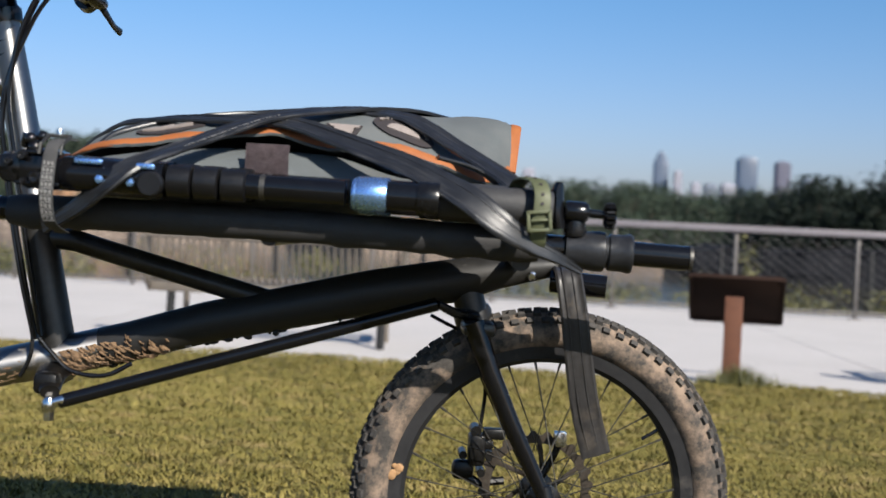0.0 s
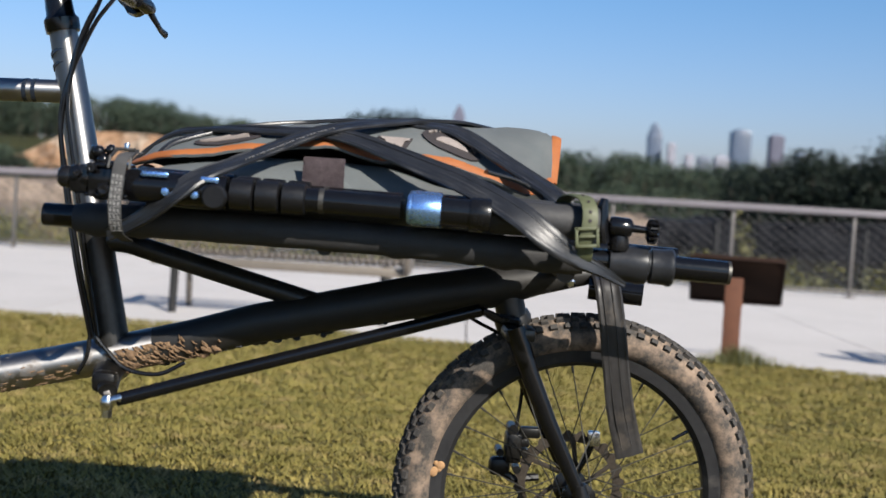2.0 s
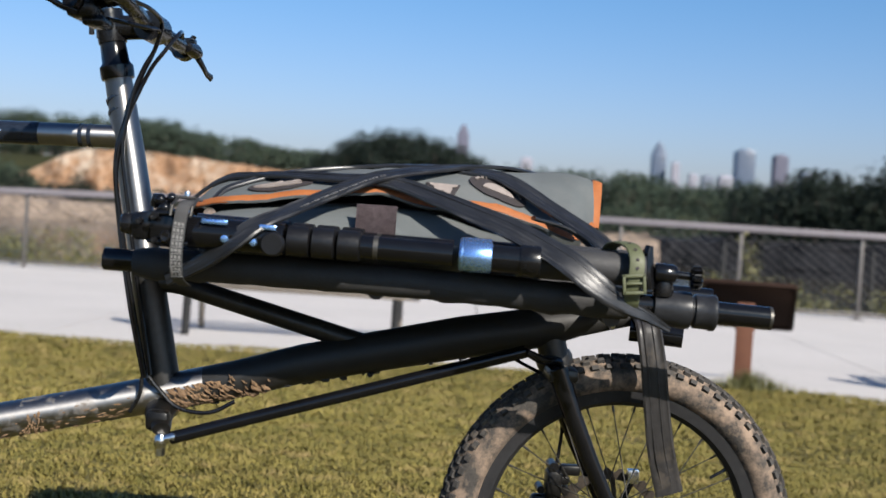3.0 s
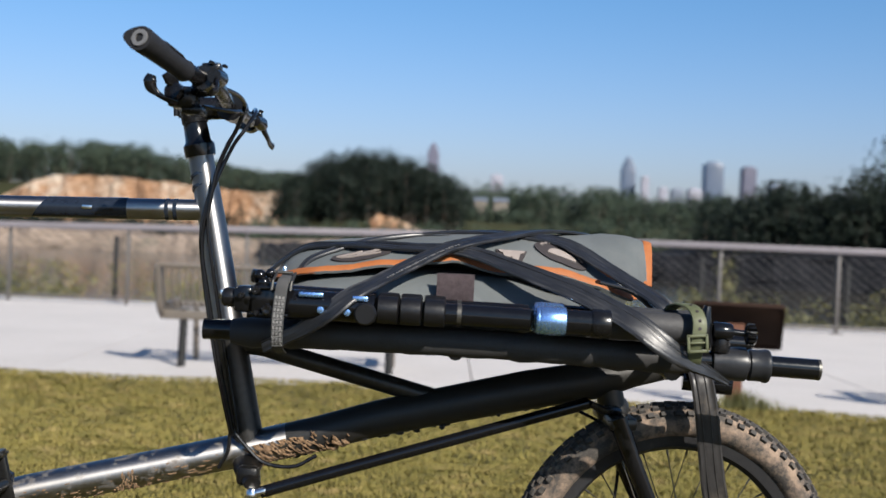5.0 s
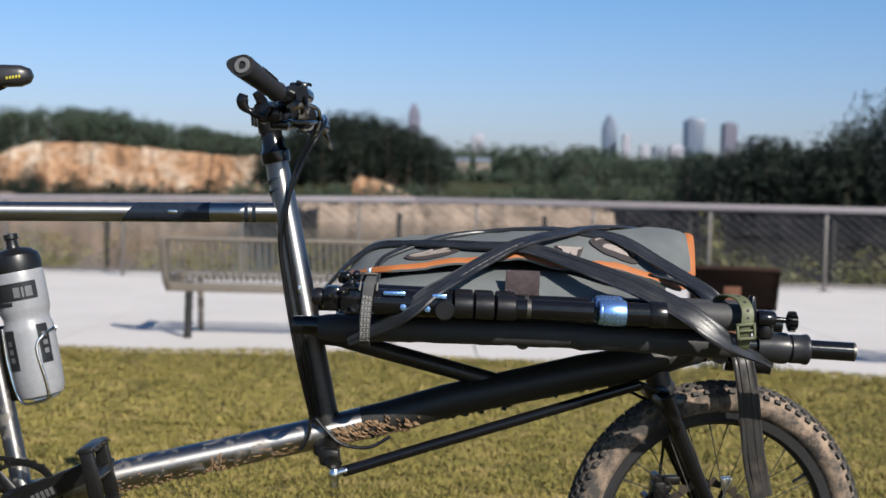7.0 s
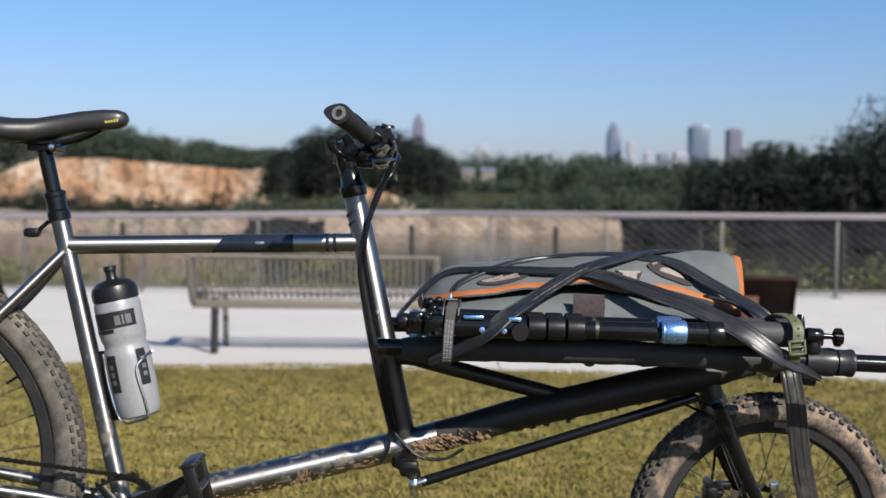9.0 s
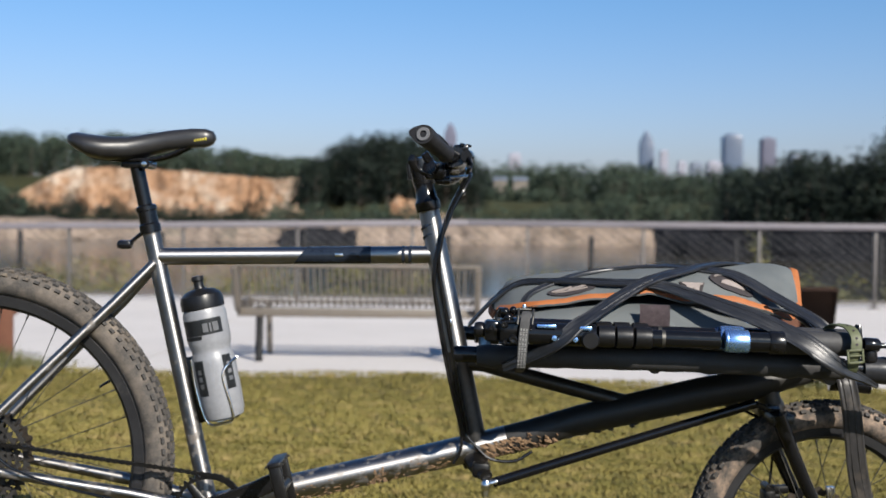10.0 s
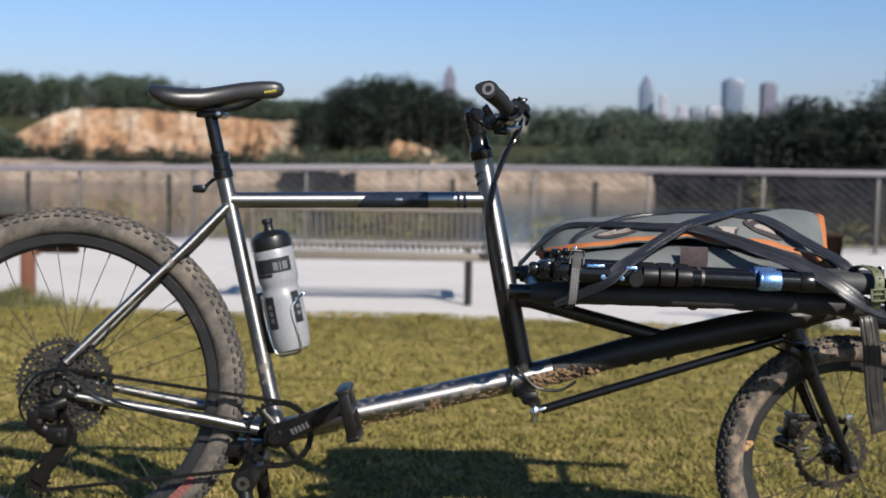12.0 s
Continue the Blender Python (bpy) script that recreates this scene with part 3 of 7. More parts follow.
tagged(net, kind="stuff")

black_fence = thing("chain_fence", label="low black chain-link fence on the quarry rim", category="fence", kind="structure")
BX = [-4.35 + 2.51 * k for k in range(-6, 9)]
me = None
for x in BX:
    if me is None:
        bm = B()
        lathe(bm, [(0.045, 0), (0.045, 1.55), (0.03, 1.58), (0, 1.585)], (0, 0, -1.1), (0, 0, 1), 10)
        me = finish(bm, "post", M_BLACK_STEEL)
    o = new("post", me)
    o.parent = black_fence
    o.location = (x, 18.6, 0)
v, f = wire_net(BX[0], BX[-1], 18.6, -1.0, 0.36, 0.11, 0.0025)
net = rawmesh("wire_mesh", v, f, M_BLACK_STEEL)
net.parent = black_fence
tagged(net, kind="stuff")

# bench, its back towards the lawn
bench = thing("bench", pose(0.13, 7.05, -0.30), "tan metal strap bench facing the quarry lake", "bench")
HB = 0.93
for s in (-1, 1):
    x = s * (HB - 0.02)
    lx = s * (HB - 0.17)
    bm = B()
    sweep(bm, smooth_path([(lx, -0.20, 0.0), (lx, -0.17, 0.25), (lx, -0.16, 0.42)], 4), 0.030, 8, up=(1, 0, 0))
    part("rear_leg", bm, M_BLACK_STEEL, bench)
    bm = B()
    sweep(bm, smooth_path([(lx, 0.33, 0.0), (lx, 0.30, 0.25), (lx, 0.28, 0.42)], 4), 0.024, 8, up=(1, 0, 0))
    part("front_leg", bm, M_BENCH, bench)
    bm = B()
    ribbon(bm, smooth_path([(x, -0.34, 0.74), (x, -0.27, 0.55), (x, -0.19, 0.42), (x, 0.0, 0.405), (x, 0.34, 0.425)], 5), [(s, 0, 0)] * 21, 0.11, 0.035)
    part("side_frame", bm, M_BENCH, bench)
bm = B()
sweep(bm, [(-HB, -0.345, 0.745), (HB, -0.345, 0.745)], 0.016, 10)
part("top_rail", bm, M_BENCH, bench)
bm = B()
sweep(bm, [(-HB, 0.34, 0.425), (HB, 0.34, 0.425)], 0.016, 10)
part("front_rail", bm, M_BENCH, bench)
bm = B()
box(bm, (-HB, -0.20, 0.345), (HB, -0.16, 0.412), 0.005)
part("cross_bar", bm, M_BENCH, bench)
bm = B()
ribbon(bm, smooth_path([(0, -0.345, 0.745), (0, -0.285, 0.56), (0, -0.225, 0.455), (0, -0.12, 0.42), (0, 0.12, 0.405), (0, 0.34, 0.43)], 4), [(0, -0.6, 0.8)] * 21, 0.015, 0.004)
strap_me = finish(bm, "strap", M_BENCH)
for k in range(36):
    o = new("strap", strap_me)
    o.parent = bench
    o.location = (-HB + 0.06 + (2 * HB - 0.12) * k / 35, 0, 0)
bench["group"] = "promenade benches"
# unseen second bench, added to cast the shadow on the right of the path
copy_thing(bench, pose(5.5, 6.1, -0.30))


def trail_sign(m, label):
    t = thing("trail_sign", m, label, "sign", "trail signs")
    bm = B()
    box(bm, (-0.054, -0.02, -0.05), (0.054, 0.02, 0.54), 0.004)
    part("post", bm, M_RUST, t)
    tilt = Matrix.Translation((0, 0.14, 0.52)) @ Matrix.Rotation(radians(48), 4, 'X')
    bm = B()
    box(bm, (-0.27, -0.012, -0.205), (0.29, 0.004, 0.215), 0.003, tilt)
    part("panel", bm, M_PANEL_BACK, t, "dark brown back of a reading panel")
    for s in (-1, 1):
        bm = B()
        box(bm, (0.01 + s * 0.28 - 0.012, -0.022, -0.210), (0.01 + s * 0.28 + 0.012, 0.010, 0.22), 0.003, tilt)
        part("frame_side", bm, M_PANEL_BACK, t)
    for z in (-0.205, 0.215):
        bm = B()
        box(bm, (-0.258, -0.022, z - 0.012), (0.278, 0.010, z + 0.012), 0.003, tilt)
        part("frame_rail", bm, M_PANEL_BACK, t)
    bm = B()
    box(bm, (-0.06, 0.02, 0.36), (0.06, 0.10, 0.385), 0.004)
    part("bracket", bm, M_RUST, t)
    return t


trail_sign(pose(3.15, 5.78, -0.29, 0, 0, -13), "rust-brown steel trail sign seen from behind, weeds at its foot")
trail_sign(pose(-2.42, 6.40, -0.29, 0, 0, 2), "rust-brown steel trail sign beside the path")


def tuft(name, x, y, n, r, h, seed):
    g = np.random.default_rng(seed)
    v, f = [], []
    for _ in range(n):
        a, d = g.uniform(0, 6.283), abs(g.normal(0, r))
        bx, by = x + math.cos(a) * d * 1.5, y + math.sin(a) * d
        hh = h * g.uniform(.4, 1.1) * math.exp(-d / r * .5)
        b, w = g.uniform(0, 6.283), g.uniform(.002, .005)
        lean = hh * g.uniform(.2, .7)
        z = ground_z(bx, by)
        if by > path_edge(bx):
            z = -0.30
        i = len(v)
        v += [(bx - math.sin(b) * w, by + math.cos(b) * w, z), (bx + math.sin(b) * w, by - math.cos(b) * w, z), (bx + math.cos(b) * lean, by + math.sin(b) * lean, z + hh)]
        f.append((i, i + 1, i + 2))
    return tagged(rawmesh(name, v, f, M_BUSH), "unmown green weeds round a sign post", "weeds", kind="stuff")


tuft("weed_tuft", 3.18, 5.66, 1500, 0.11, 0.17, 5)
tuft("weed_tuft", -2.45, 6.25, 1800, 0.20, 0.20, 6)


# ---- cargo bike ----
M_STEEL = mat("raw_frame_steel", (0.27, 0.264, 0.264), (0.35, 0.343, 0.340), 0.45, metal=1.0, scale=9, fine=9, bump=0.02, rough_var=0.03, depth=0.001)
M_STEEL_MUDDY = mat("muddy_frame_steel", (0.245, 0.238, 0.234), (0.325, 0.317, 0.310), 0.46, metal=1.0, scale=9, fine=9, bump=0.03, rough_var=0.03, depth=0.001, dirt_or_shade=(0.085, 0.062, 0.042), patch_scale=46, patch_at=(0.54, 0.74), patch_stretch=(0.6, 1, 0.6))
M_PAINT_DARK = mat("dark_blue_enamel", (0.0072, 0.01008, 0.01728), (0.01584, 0.0216, 0.0324), 0.18, scale=20, bump=0.02)
M_TUBE_DARK = mat("dark_coated_tube", (0.022, 0.0215, 0.021), (0.052, 0.050, 0.047), 0.36, metal=0.6, scale=16, bump=0.06, dirt_or_shade=(0.16, 0.12, 0.07), patch_scale=20, patch_at=(0.66, 0.74))
M_BOOM = mat("black_coated_boom", (0.009, 0.0088, 0.0085), (0.017, 0.0165, 0.016), 0.5, metal=0.0, scale=16, bump=0.06, dirt_or_shade=(0.07, 0.055, 0.036), patch_scale=26, patch_at=(0.66, 0.76), spec=0.4)
M_BLACK = mat("black_anodised", (0.0035, 0.0035, 0.004), (0.0075, 0.0075, 0.0082), 0.24, metal=0.0, scale=25, bump=0.03, spec=0.35)
M_GLOSS = mat("gloss_black", (0.0028, 0.0028, 0.0035), (0.0052, 0.0055, 0.0065), 0.15, scale=25, bump=0.02, rough_var=0.06, spec=0.38)
M_FOAM = mat("black_foam_sleeve", (0.019, 0.019, 0.020), (0.034, 0.034, 0.036), 0.62, scale=35, bump=0.5, depth=0.002, dirt_or_shade=(0.0216, 0.02016, 0.01944), patch_scale=30, patch_at=(0.64, 0.85), spec=0.35)
M_RUBBER = mat("inner_tube_rubber", (0.0085, 0.009, 0.0105), (0.020, 0.021, 0.024), 0.34, scale=14, stretch=(1, 1, 1), fine=9, bump=0.12, depth=0.001, dirt_or_shade=(0.036, 0.03456, 0.036), patch_scale=22, patch_at=(0.58, 0.85), spec=0.35)
M_RUBBER_MUDDY = mat("muddy_inner_tube", (0.016, 0.0155, 0.016), (0.036, 0.034, 0.034), 0.4, scale=14, fine=9, bump=0.15, depth=0.001, dirt_or_shade=(0.085, 0.068, 0.052), patch_scale=20, patch_at=(0.54, 0.78), spec=0.35)
M_TYRE = mat("dusty_tyre_rubber", (0.0252, 0.02376, 0.02304), (0.072, 0.0648, 0.0576), 0.9, scale=40, fine=8, bump=0.5, depth=0.002, dirt_or_shade=(0.225, 0.165, 0.122), patch_scale=30, patch_at=(0.43, 0.64), spec=0.2)
# knobs darker than the dusty carcass, for the shade on their sides
M_KNOB = mat("shaded_tyre_knobs", (0.0252, 0.02448, 0.02448), (0.072, 0.06624, 0.0612), 0.85, scale=50, bump=0.3, dirt_or_shade=(0.1872, 0.1512, 0.1116), patch_scale=16, patch_at=(0.55, 0.75), spec=0.2)
M_TYRE_REAR = mat("grey_dusty_tyre", (0.030, 0.028, 0.0265), (0.075, 0.069, 0.063), 0.9, scale=40, fine=8, bump=0.5, depth=0.002, dirt_or_shade=(0.150, 0.126, 0.104), patch_scale=22, patch_at=(0.40, 0.70), spec=0.2)
M_RIM = mat("dusty_black_rim", (0.01008, 0.01008, 0.01152), (0.02304, 0.02304, 0.02448), 0.45, scale=22, bump=0.06, dirt_or_shade=(0.0864, 0.0756, 0.0648), patch_scale=16, patch_at=(0.58, 0.82), spec=0.35)
M_SPOKE = mat("dull_spoke_steel", (0.05, 0.048, 0.045), (0.11, 0.105, 0.095), 0.45, metal=0.8, scale=60, bump=0)
M_DISC = mat("stained_disc_steel", (0.030, 0.024, 0.019), (0.085, 0.070, 0.056), 0.5, metal=0.7, scale=40, bump=0.05)
M_CHROME = mat("bright_steel", (0.55, 0.55, 0.55), (0.72, 0.72, 0.72), 0.2, metal=1.0, scale=30, bump=0.03)
M_GREASY = mat("greasy_drivetrain_steel", (0.004, 0.0038, 0.0036), (0.010, 0.0095, 0.009), 0.36, metal=0.2, scale=60, bump=0.15, dirt_or_shade=(0.045, 0.034, 0.025), patch_scale=40, patch_at=(0.64, 0.82), spec=0.3)
M_COG = mat("dirty_cassette_steel", (0.022, 0.0205, 0.019), (0.075, 0.070, 0.065), 0.36, metal=0.9, scale=60, bump=0.1, dirt_or_shade=(0.010, 0.009, 0.008), patch_scale=55, patch_at=(0.42, 0.58))
M_SADDLE = mat("black_saddle_cover", (0.00936, 0.00936, 0.01008), (0.02016, 0.01944, 0.02016), 0.36, scale=60, bump=0.08)
M_GRIP = mat("grey_black_grip_rubber", (0.008, 0.008, 0.009), (0.018, 0.018, 0.020), 0.6, scale=70, bump=0.3, spec=0.25)
M_CANVAS = mat("grey_green_canvas", (0.06216, 0.07056, 0.07392), (0.09072, 0.1008, 0.1033), 0.85, scale=10, fine=60, bump=0.25, depth=0.001, dirt_or_shade=(0.112, 0.115, 0.112), patch_scale=6, patch_at=(0.5, 0.8))
M_ORANGE = mat("orange_binding_tape", (0.2081, 0.05814, 0.01224), (0.2938, 0.09486, 0.02142), 0.7, scale=60, bump=0.2)
M_VELCRO = mat("mauve_hook_tape", (0.0504, 0.036, 0.04176), (0.1584, 0.1224, 0.1296), 0.95, scale=140, bump=1.0, depth=0.004)
M_PATCH = mat("dark_patch_cloth", (0.0144, 0.01152, 0.01224), (0.03024, 0.02448, 0.02592), 0.8, scale=120, bump=0.2)
M_THREAD = mat("pale_embroidery", (0.1591, 0.1316, 0.1193), (0.257, 0.2234, 0.205), 0.8, scale=120, bump=0.2)
M_BLUE = mat("blue_anodised", (0.24, 0.43, 0.78), (0.28, 0.48, 0.84), 0.27, metal=0.9, scale=30, bump=0, rough_var=0.03)
M_OLIVE = mat("olive_rubber", (0.05443, 0.06221, 0.02851), (0.08554, 0.09331, 0.04666), 0.6, scale=40, bump=0.1)
M_LOCK = mat("black_lock_rubber", (0.0035, 0.0035, 0.004), (0.0075, 0.0075, 0.0085), 0.36, scale=40, bump=0.1, spec=0.35)
M_FAINT = mat("faint_strap_print", (0.072, 0.072, 0.0756), (0.1152, 0.1152, 0.1188), 0.7, scale=150, bump=0)
M_WEB = mat("grey_webbing", (0.0288, 0.0288, 0.03024), (0.0504, 0.0504, 0.05184), 0.8, scale=150, bump=0.4)
M_WEB_PALE = mat("pale_woven_thread", (0.1469, 0.1438, 0.1408), (0.2203, 0.2173, 0.2142), 0.8, scale=150, bump=0.3)
M_RING = mat("grey_grip_ring", (0.085, 0.085, 0.088), (0.13, 0.13, 0.133), 0.5, scale=90, bump=0.1)
M_BOTTLE = mat("milky_bottle_plastic", (0.1558, 0.1607, 0.1738), (0.2132, 0.2181, 0.2321), 0.38, scale=20, bump=0.05, dirt_or_shade=(0.216, 0.2052, 0.1872), patch_scale=30, patch_at=(0.66, 0.8))
M_PRINT = mat("dark_bottle_print", (0.01584, 0.018, 0.0216), (0.0324, 0.036, 0.0396), 0.4, scale=30, bump=0.02)
M_MUD = mat("dried_mud", (0.060, 0.036, 0.020), (0.250, 0.155, 0.084), 0.95, scale=90, bump=0.9, depth=0.003)
M_CLAY = mat("pale_clay", (0.2592, 0.1426, 0.0648), (0.337, 0.2009, 0.0972), 0.95, scale=80, bump=0.6)
M_YELLOW = mat("yellow_print", (0.324, 0.2736, 0.0216), (0.396, 0.3384, 0.036), 0.5, scale=40, bump=0)
M_RED = mat("faded_red_print", (0.108, 0.0324, 0.0288), (0.1584, 0.054, 0.04464), 0.8, scale=40, bump=0.1)

for m in (M_STEEL, M_STEEL_MUDDY):
    # brushed round the tubes, so that glints stretch along them
    tangent = m.node_tree.nodes.new("ShaderNodeTangent")
    tangent.direction_type = 'UV_MAP'
    m.node_tree.links.new(tangent.outputs[0], m.node_tree.nodes["Principled BSDF"].inputs["Tangent"])
    m.node_tree.nodes["Principled BSDF"].inputs["Anisotropic"].default_value = 0.8

BIKE = pose(0, 0, 0, 0, 0.75, 0)
bike = thing("cargo_bike", BIKE, "muddy raw-steel front-loading cargo bike parked on the lawn", "bicycle")
RA, FA, BB = Vector((0, 0, 0.372)), Vector((1.635, 0, 0.2565)), Vector((0.445, 0, 0.281))


def tube(name, pts, r, material, parent=None, label="", seg=18, n=0, flat=(1, 1), up=None):
    bm = B()
    sweep(bm, smooth_path(pts, n) if n else pts, r, seg, flat, up)
    ob = part(name, bm, material, parent or bike, label)
    if material in (M_STEEL, M_STEEL_MUDDY):
        layer = ob.data.uv_layers.new(name="along")
        for p in ob.data.polygons:
            ks = [ob.data.loops[i].vertex_index % seg for i in p.loop_indices]
            wrap = max(ks) - min(ks) > seg // 2
            for i, k in zip(p.loop_indices, ks):
                layer.data[i].uv = (ob.data.loops[i].vertex_index // seg, (k + seg if wrap and k < seg // 2 else k) / seg)
    return ob


def lerp(stops, x):
    """The value at x of a smooth curve through (x, value) stops."""
    for (a, va), (b, vb) in zip(stops, stops[1:]):
        if x <= b:
            t = max(0.0, min(1.0, (x - a) / (b - a)))
            return va + (vb - va) * (0.5 * t + 0.5 * t * t * (3 - 2 * t))
    return stops[-1][1]


# frame
tube("seat_tube", [(0.442, 0, 0.288), (0.318, 0, 0.822)], 0.0168, M_STEEL_MUDDY)
top_tube = tube("top_tube", [(0.338, 0, 0.769), (0.868, 0, 0.786)], 0.0165, M_STEEL)
tt = lambda x: 0.769 + 0.017 * (x - 0.338) / 0.53
bm = B()
lathe(bm, [(0.0158, 0), (0.0172, 0), (0.0172, 0.137), (0.0158, 0.137)], (0.610, 0, tt(0.610)), (0.53, 0, 0.017), 24, True)
for v in bm.verts:
    if v.co.x < 0.65:
        v.co.x += (v.co.z - tt(0.610)) * 0.8
part("paint_panel", bm, M_PAINT_DARK, top_tube, "dark blue painted panel")
for x in (0.806, 0.819):
    bm = B()
    lathe(bm, [(0.016, 0), (0.0171, 0), (0.0171, 0.006), (0.016, 0.006)], (x, 0, tt(x)), (0.53, 0, 0.017), 24, True)
    part("stripe", bm, M_PAINT_DARK, top_tube, "dark painted ring")
bm = B()
box(bm, (0.678, -0.0182, tt(0.68) - 0.002), (0.694, -0.0165, tt(0.69) + 0.004), 0.0006)
part("badge", bm, M_CHROME, top_tube, "small bright badge")
head_tube = tube("head_tube", [(0.8555, 0, 0.872), (0.880, 0, 0.765), (0.9155, 0, 0.601)], [0.0195, 0.0215, 0.0233], M_STEEL, seg=24)
tube("lower_head_tube", [(0.9150, 0, 0.603), (0.953, 0, 0.428)], [0.0236, 0.0250], M_TUBE_DARK, seg=24)
for k in range(2):
    bm = B()
    lathe(bm, [(0.0195, 0), (0.0212, 0), (0.0212, 0.005), (0.0195, 0.005)], (0.8625 + 0.004 * k, 0, 0.838 - 0.017 * k), (-0.45, 0.3, 0.975), 24, True)
    part("stripe", bm, M_PAINT_DARK, head_tube, "dark painted ring")
bm = B()
lathe(bm, [(0.012, 0), (0.0235, 0), (0.0245, 0.008), (0.0245, 0.018), (0.020, 0.024), (0.0185, 0.052), (0.0175, 0.09), (0.012, 0.09)], (0.856, 0, 0.870), (-0.22, 0, 0.975), 24)
part("headset", bm, M_GLOSS, bike)
tube("down_tube", [(0.448, 0, 0.283), (0.63, 0, 0.333), (0.867, 0, 0.392), (0.952, 0, 0.4135), (1.018, 0, 0.4314)], [0.0265, 0.0265, 0.0265, 0.0272, 0.0277], M_STEEL_MUDDY, seg=24)
tube("boom", [(0.952, 0, 0.4135), (1.06, 0, 0.443), (1.16, 0, 0.4745), (1.39, 0, 0.531), (1.50, 0, 0.5535), (1.555, 0, 0.567), (1.60, 0, 0.5755), (1.645, 0, 0.582)], [0.0268, 0.0275, 0.0285, 0.031, 0.030, 0.0225, 0.018, 0.012], M_BOOM, seg=24)
part("bolt", lathe(B(), [(0, 0), (0.0065, 0), (0.0065, 0.004), (0.004, 0.0065), (0, 0.007)], (1.603, -0.015, 0.567), (0, -1, -0.2), 14), M_CHROME, bike, "bright bolt head")
tube("brace_tube", [(0.935, 0, 0.578), (0.97, 0, 0.576), (1.01, 0, 0.566), (1.255, 0, 0.507)], 0.0150, M_TUBE_DARK, n=4)
for s in (-1, 1):
    tube("seatstay", [(0.330, s * 0.012, 0.757), (0.26, s * 0.035, 0.680), (0.012, s * 0.066, 0.428)], [0.0095, 0.0098, 0.0085], M_STEEL_MUDDY, seg=14)
    tube("chainstay", [(0.405, s * 0.030, 0.292), (0.30, s * 0.050, 0.317), (0.035, s * 0.066, 0.358)], [0.0135, 0.0120, 0.009], M_STEEL_MUDDY, seg=14)
    bm = B()
    sweep(bm, smooth_path([(0.014, s * 0.066, 0.440), (0.003, s * 0.067, 0.410), (0.002, s * 0.068, 0.378), (0.018, s * 0.067, 0.360), (0.048, s * 0.066, 0.356)], 4), [0.008, 0.011, 0.0135, 0.011, 0.008], 12, (0.4, 1), (0, 1, 0))
    dropout = part("dropout", bm, M_GREASY, bike)
    for x, z, r in ((0.001, 0.409, 0.0045), (0.012, 0.398, 0.0035), (0.040, 0.379, 0.0045), (0.036, 0.359, 0.004)):
        bm = B()
        lathe(bm, [(0, 0), (r, 0), (r, 0.004), (r * .5, 0.006), (0, 0.006)], (x, s * 0.074, z), (0, s, 0), 10)
        part("bolt", bm, M_CHROME, dropout)
bm = B()
lathe(bm, [(0.010, -0.038), (0.0225, -0.038), (0.0225, 0.038), (0.010, 0.038)], BB, (0, 1, 0), 24)
part("bottom_bracket_shell", bm, M_STEEL_MUDDY, bike)


def foam_sleeve(y, x0, x1, parent):
    """A foam pipe cover over a rail, lumpy and torn underneath."""
    bm = B()
    n = 46
    pts = [(x0 + (x1 - x0) * i / n, y, 0.6155 + 0.004 * math.sin(math.pi * i / n) - 0.006 * (i / n)) for i in range(n + 1)]
    rad = [0.0205 + 0.0009 * noise.noise(Vector((i * 0.6, y * 9, 0))) - (0.003 if i in (0, n) else 0) for i in range(n + 1)]
    sweep(bm, pts, rad, 18)
    for v in bm.verts:
        a = noise.noise(v.co * 60) * 0.0008
        if v.co.z < 0.6:
            a += max(0, noise.noise(Vector((v.co.x * 26, v.co.y * 9, 7)))) * 0.007
        v.co.z -= a
    return part("foam_sleeve", bm, M_FOAM, parent, "torn black foam sleeve")


for y in (-0.19, 0.19):
    rail = tube("cargo_rail", [(0.912, y, 0.617), (1.30, y, 0.6175), (1.785, y, 0.6055)], 0.0148, M_GLOSS)
    foam_sleeve(y, 0.952, 1.600, rail)
    if y < 0:
        bm = B()
        lathe(bm, [(0.0148, 0), (0.0212, 0.002), (0.0222, 0.012), (0.0232, 0.026), (0.0248, 0.040), (0.0240, 0.049), (0.0195, 0.051), (0.0195, 0.053), (0.0225, 0.055), (0.0225, 0.073), (0.0238, 0.076), (0.0238, 0.081), (0.0222, 0.083), (0.0148, 0.084)], (1.630, y, 0.6085), (1, 0, -0.024), 28)
        part("rubber_wrap", bm, M_RUBBER, rail, "tight wraps of black inner tube")
        bm = B()
        lathe(bm, [(0.0105, 0.0), (0.0150, 0.0), (0.0150, 0.004), (0.0105, 0.004)], (1.7815, y, 0.6056), (1, 0, -0.024), 24, True)
        part("worn_tip", bm, M_SPOKE, rail, "paint worn to bare metal")
for x, z in ((0.972, 0.605), (1.27, 0.602), (1.58, 0.590)):
    tube("crossbar", [(x, -0.18, z), (x, 0.18, z)], 0.0125, M_TUBE_DARK, seg=12)
tube("nose_tube", [(1.628, -0.019, 0.5615), (1.703, -0.029, 0.5580)], 0.0155, M_GLOSS)
tube("front_head_tube", [(1.506, 0, 0.575), (1.524, 0, 0.512)], 0.0215, M_TUBE_DARK)
rnd = random.Random(4)
for k in range(42):
    x = rnd.uniform(1.02, 1.50)
    z = lerp([(0.95, 0.386), (1.16, 0.446), (1.39, 0.500), (1.5, 0.523)], x) + rnd.uniform(-0.002, 0.003)
    if k == 0:
        mud_parts = []
    mud_parts.append((x, rnd.uniform(-0.012, 0.008), z, rnd.uniform(0.002, 0.006)))
bm = B()
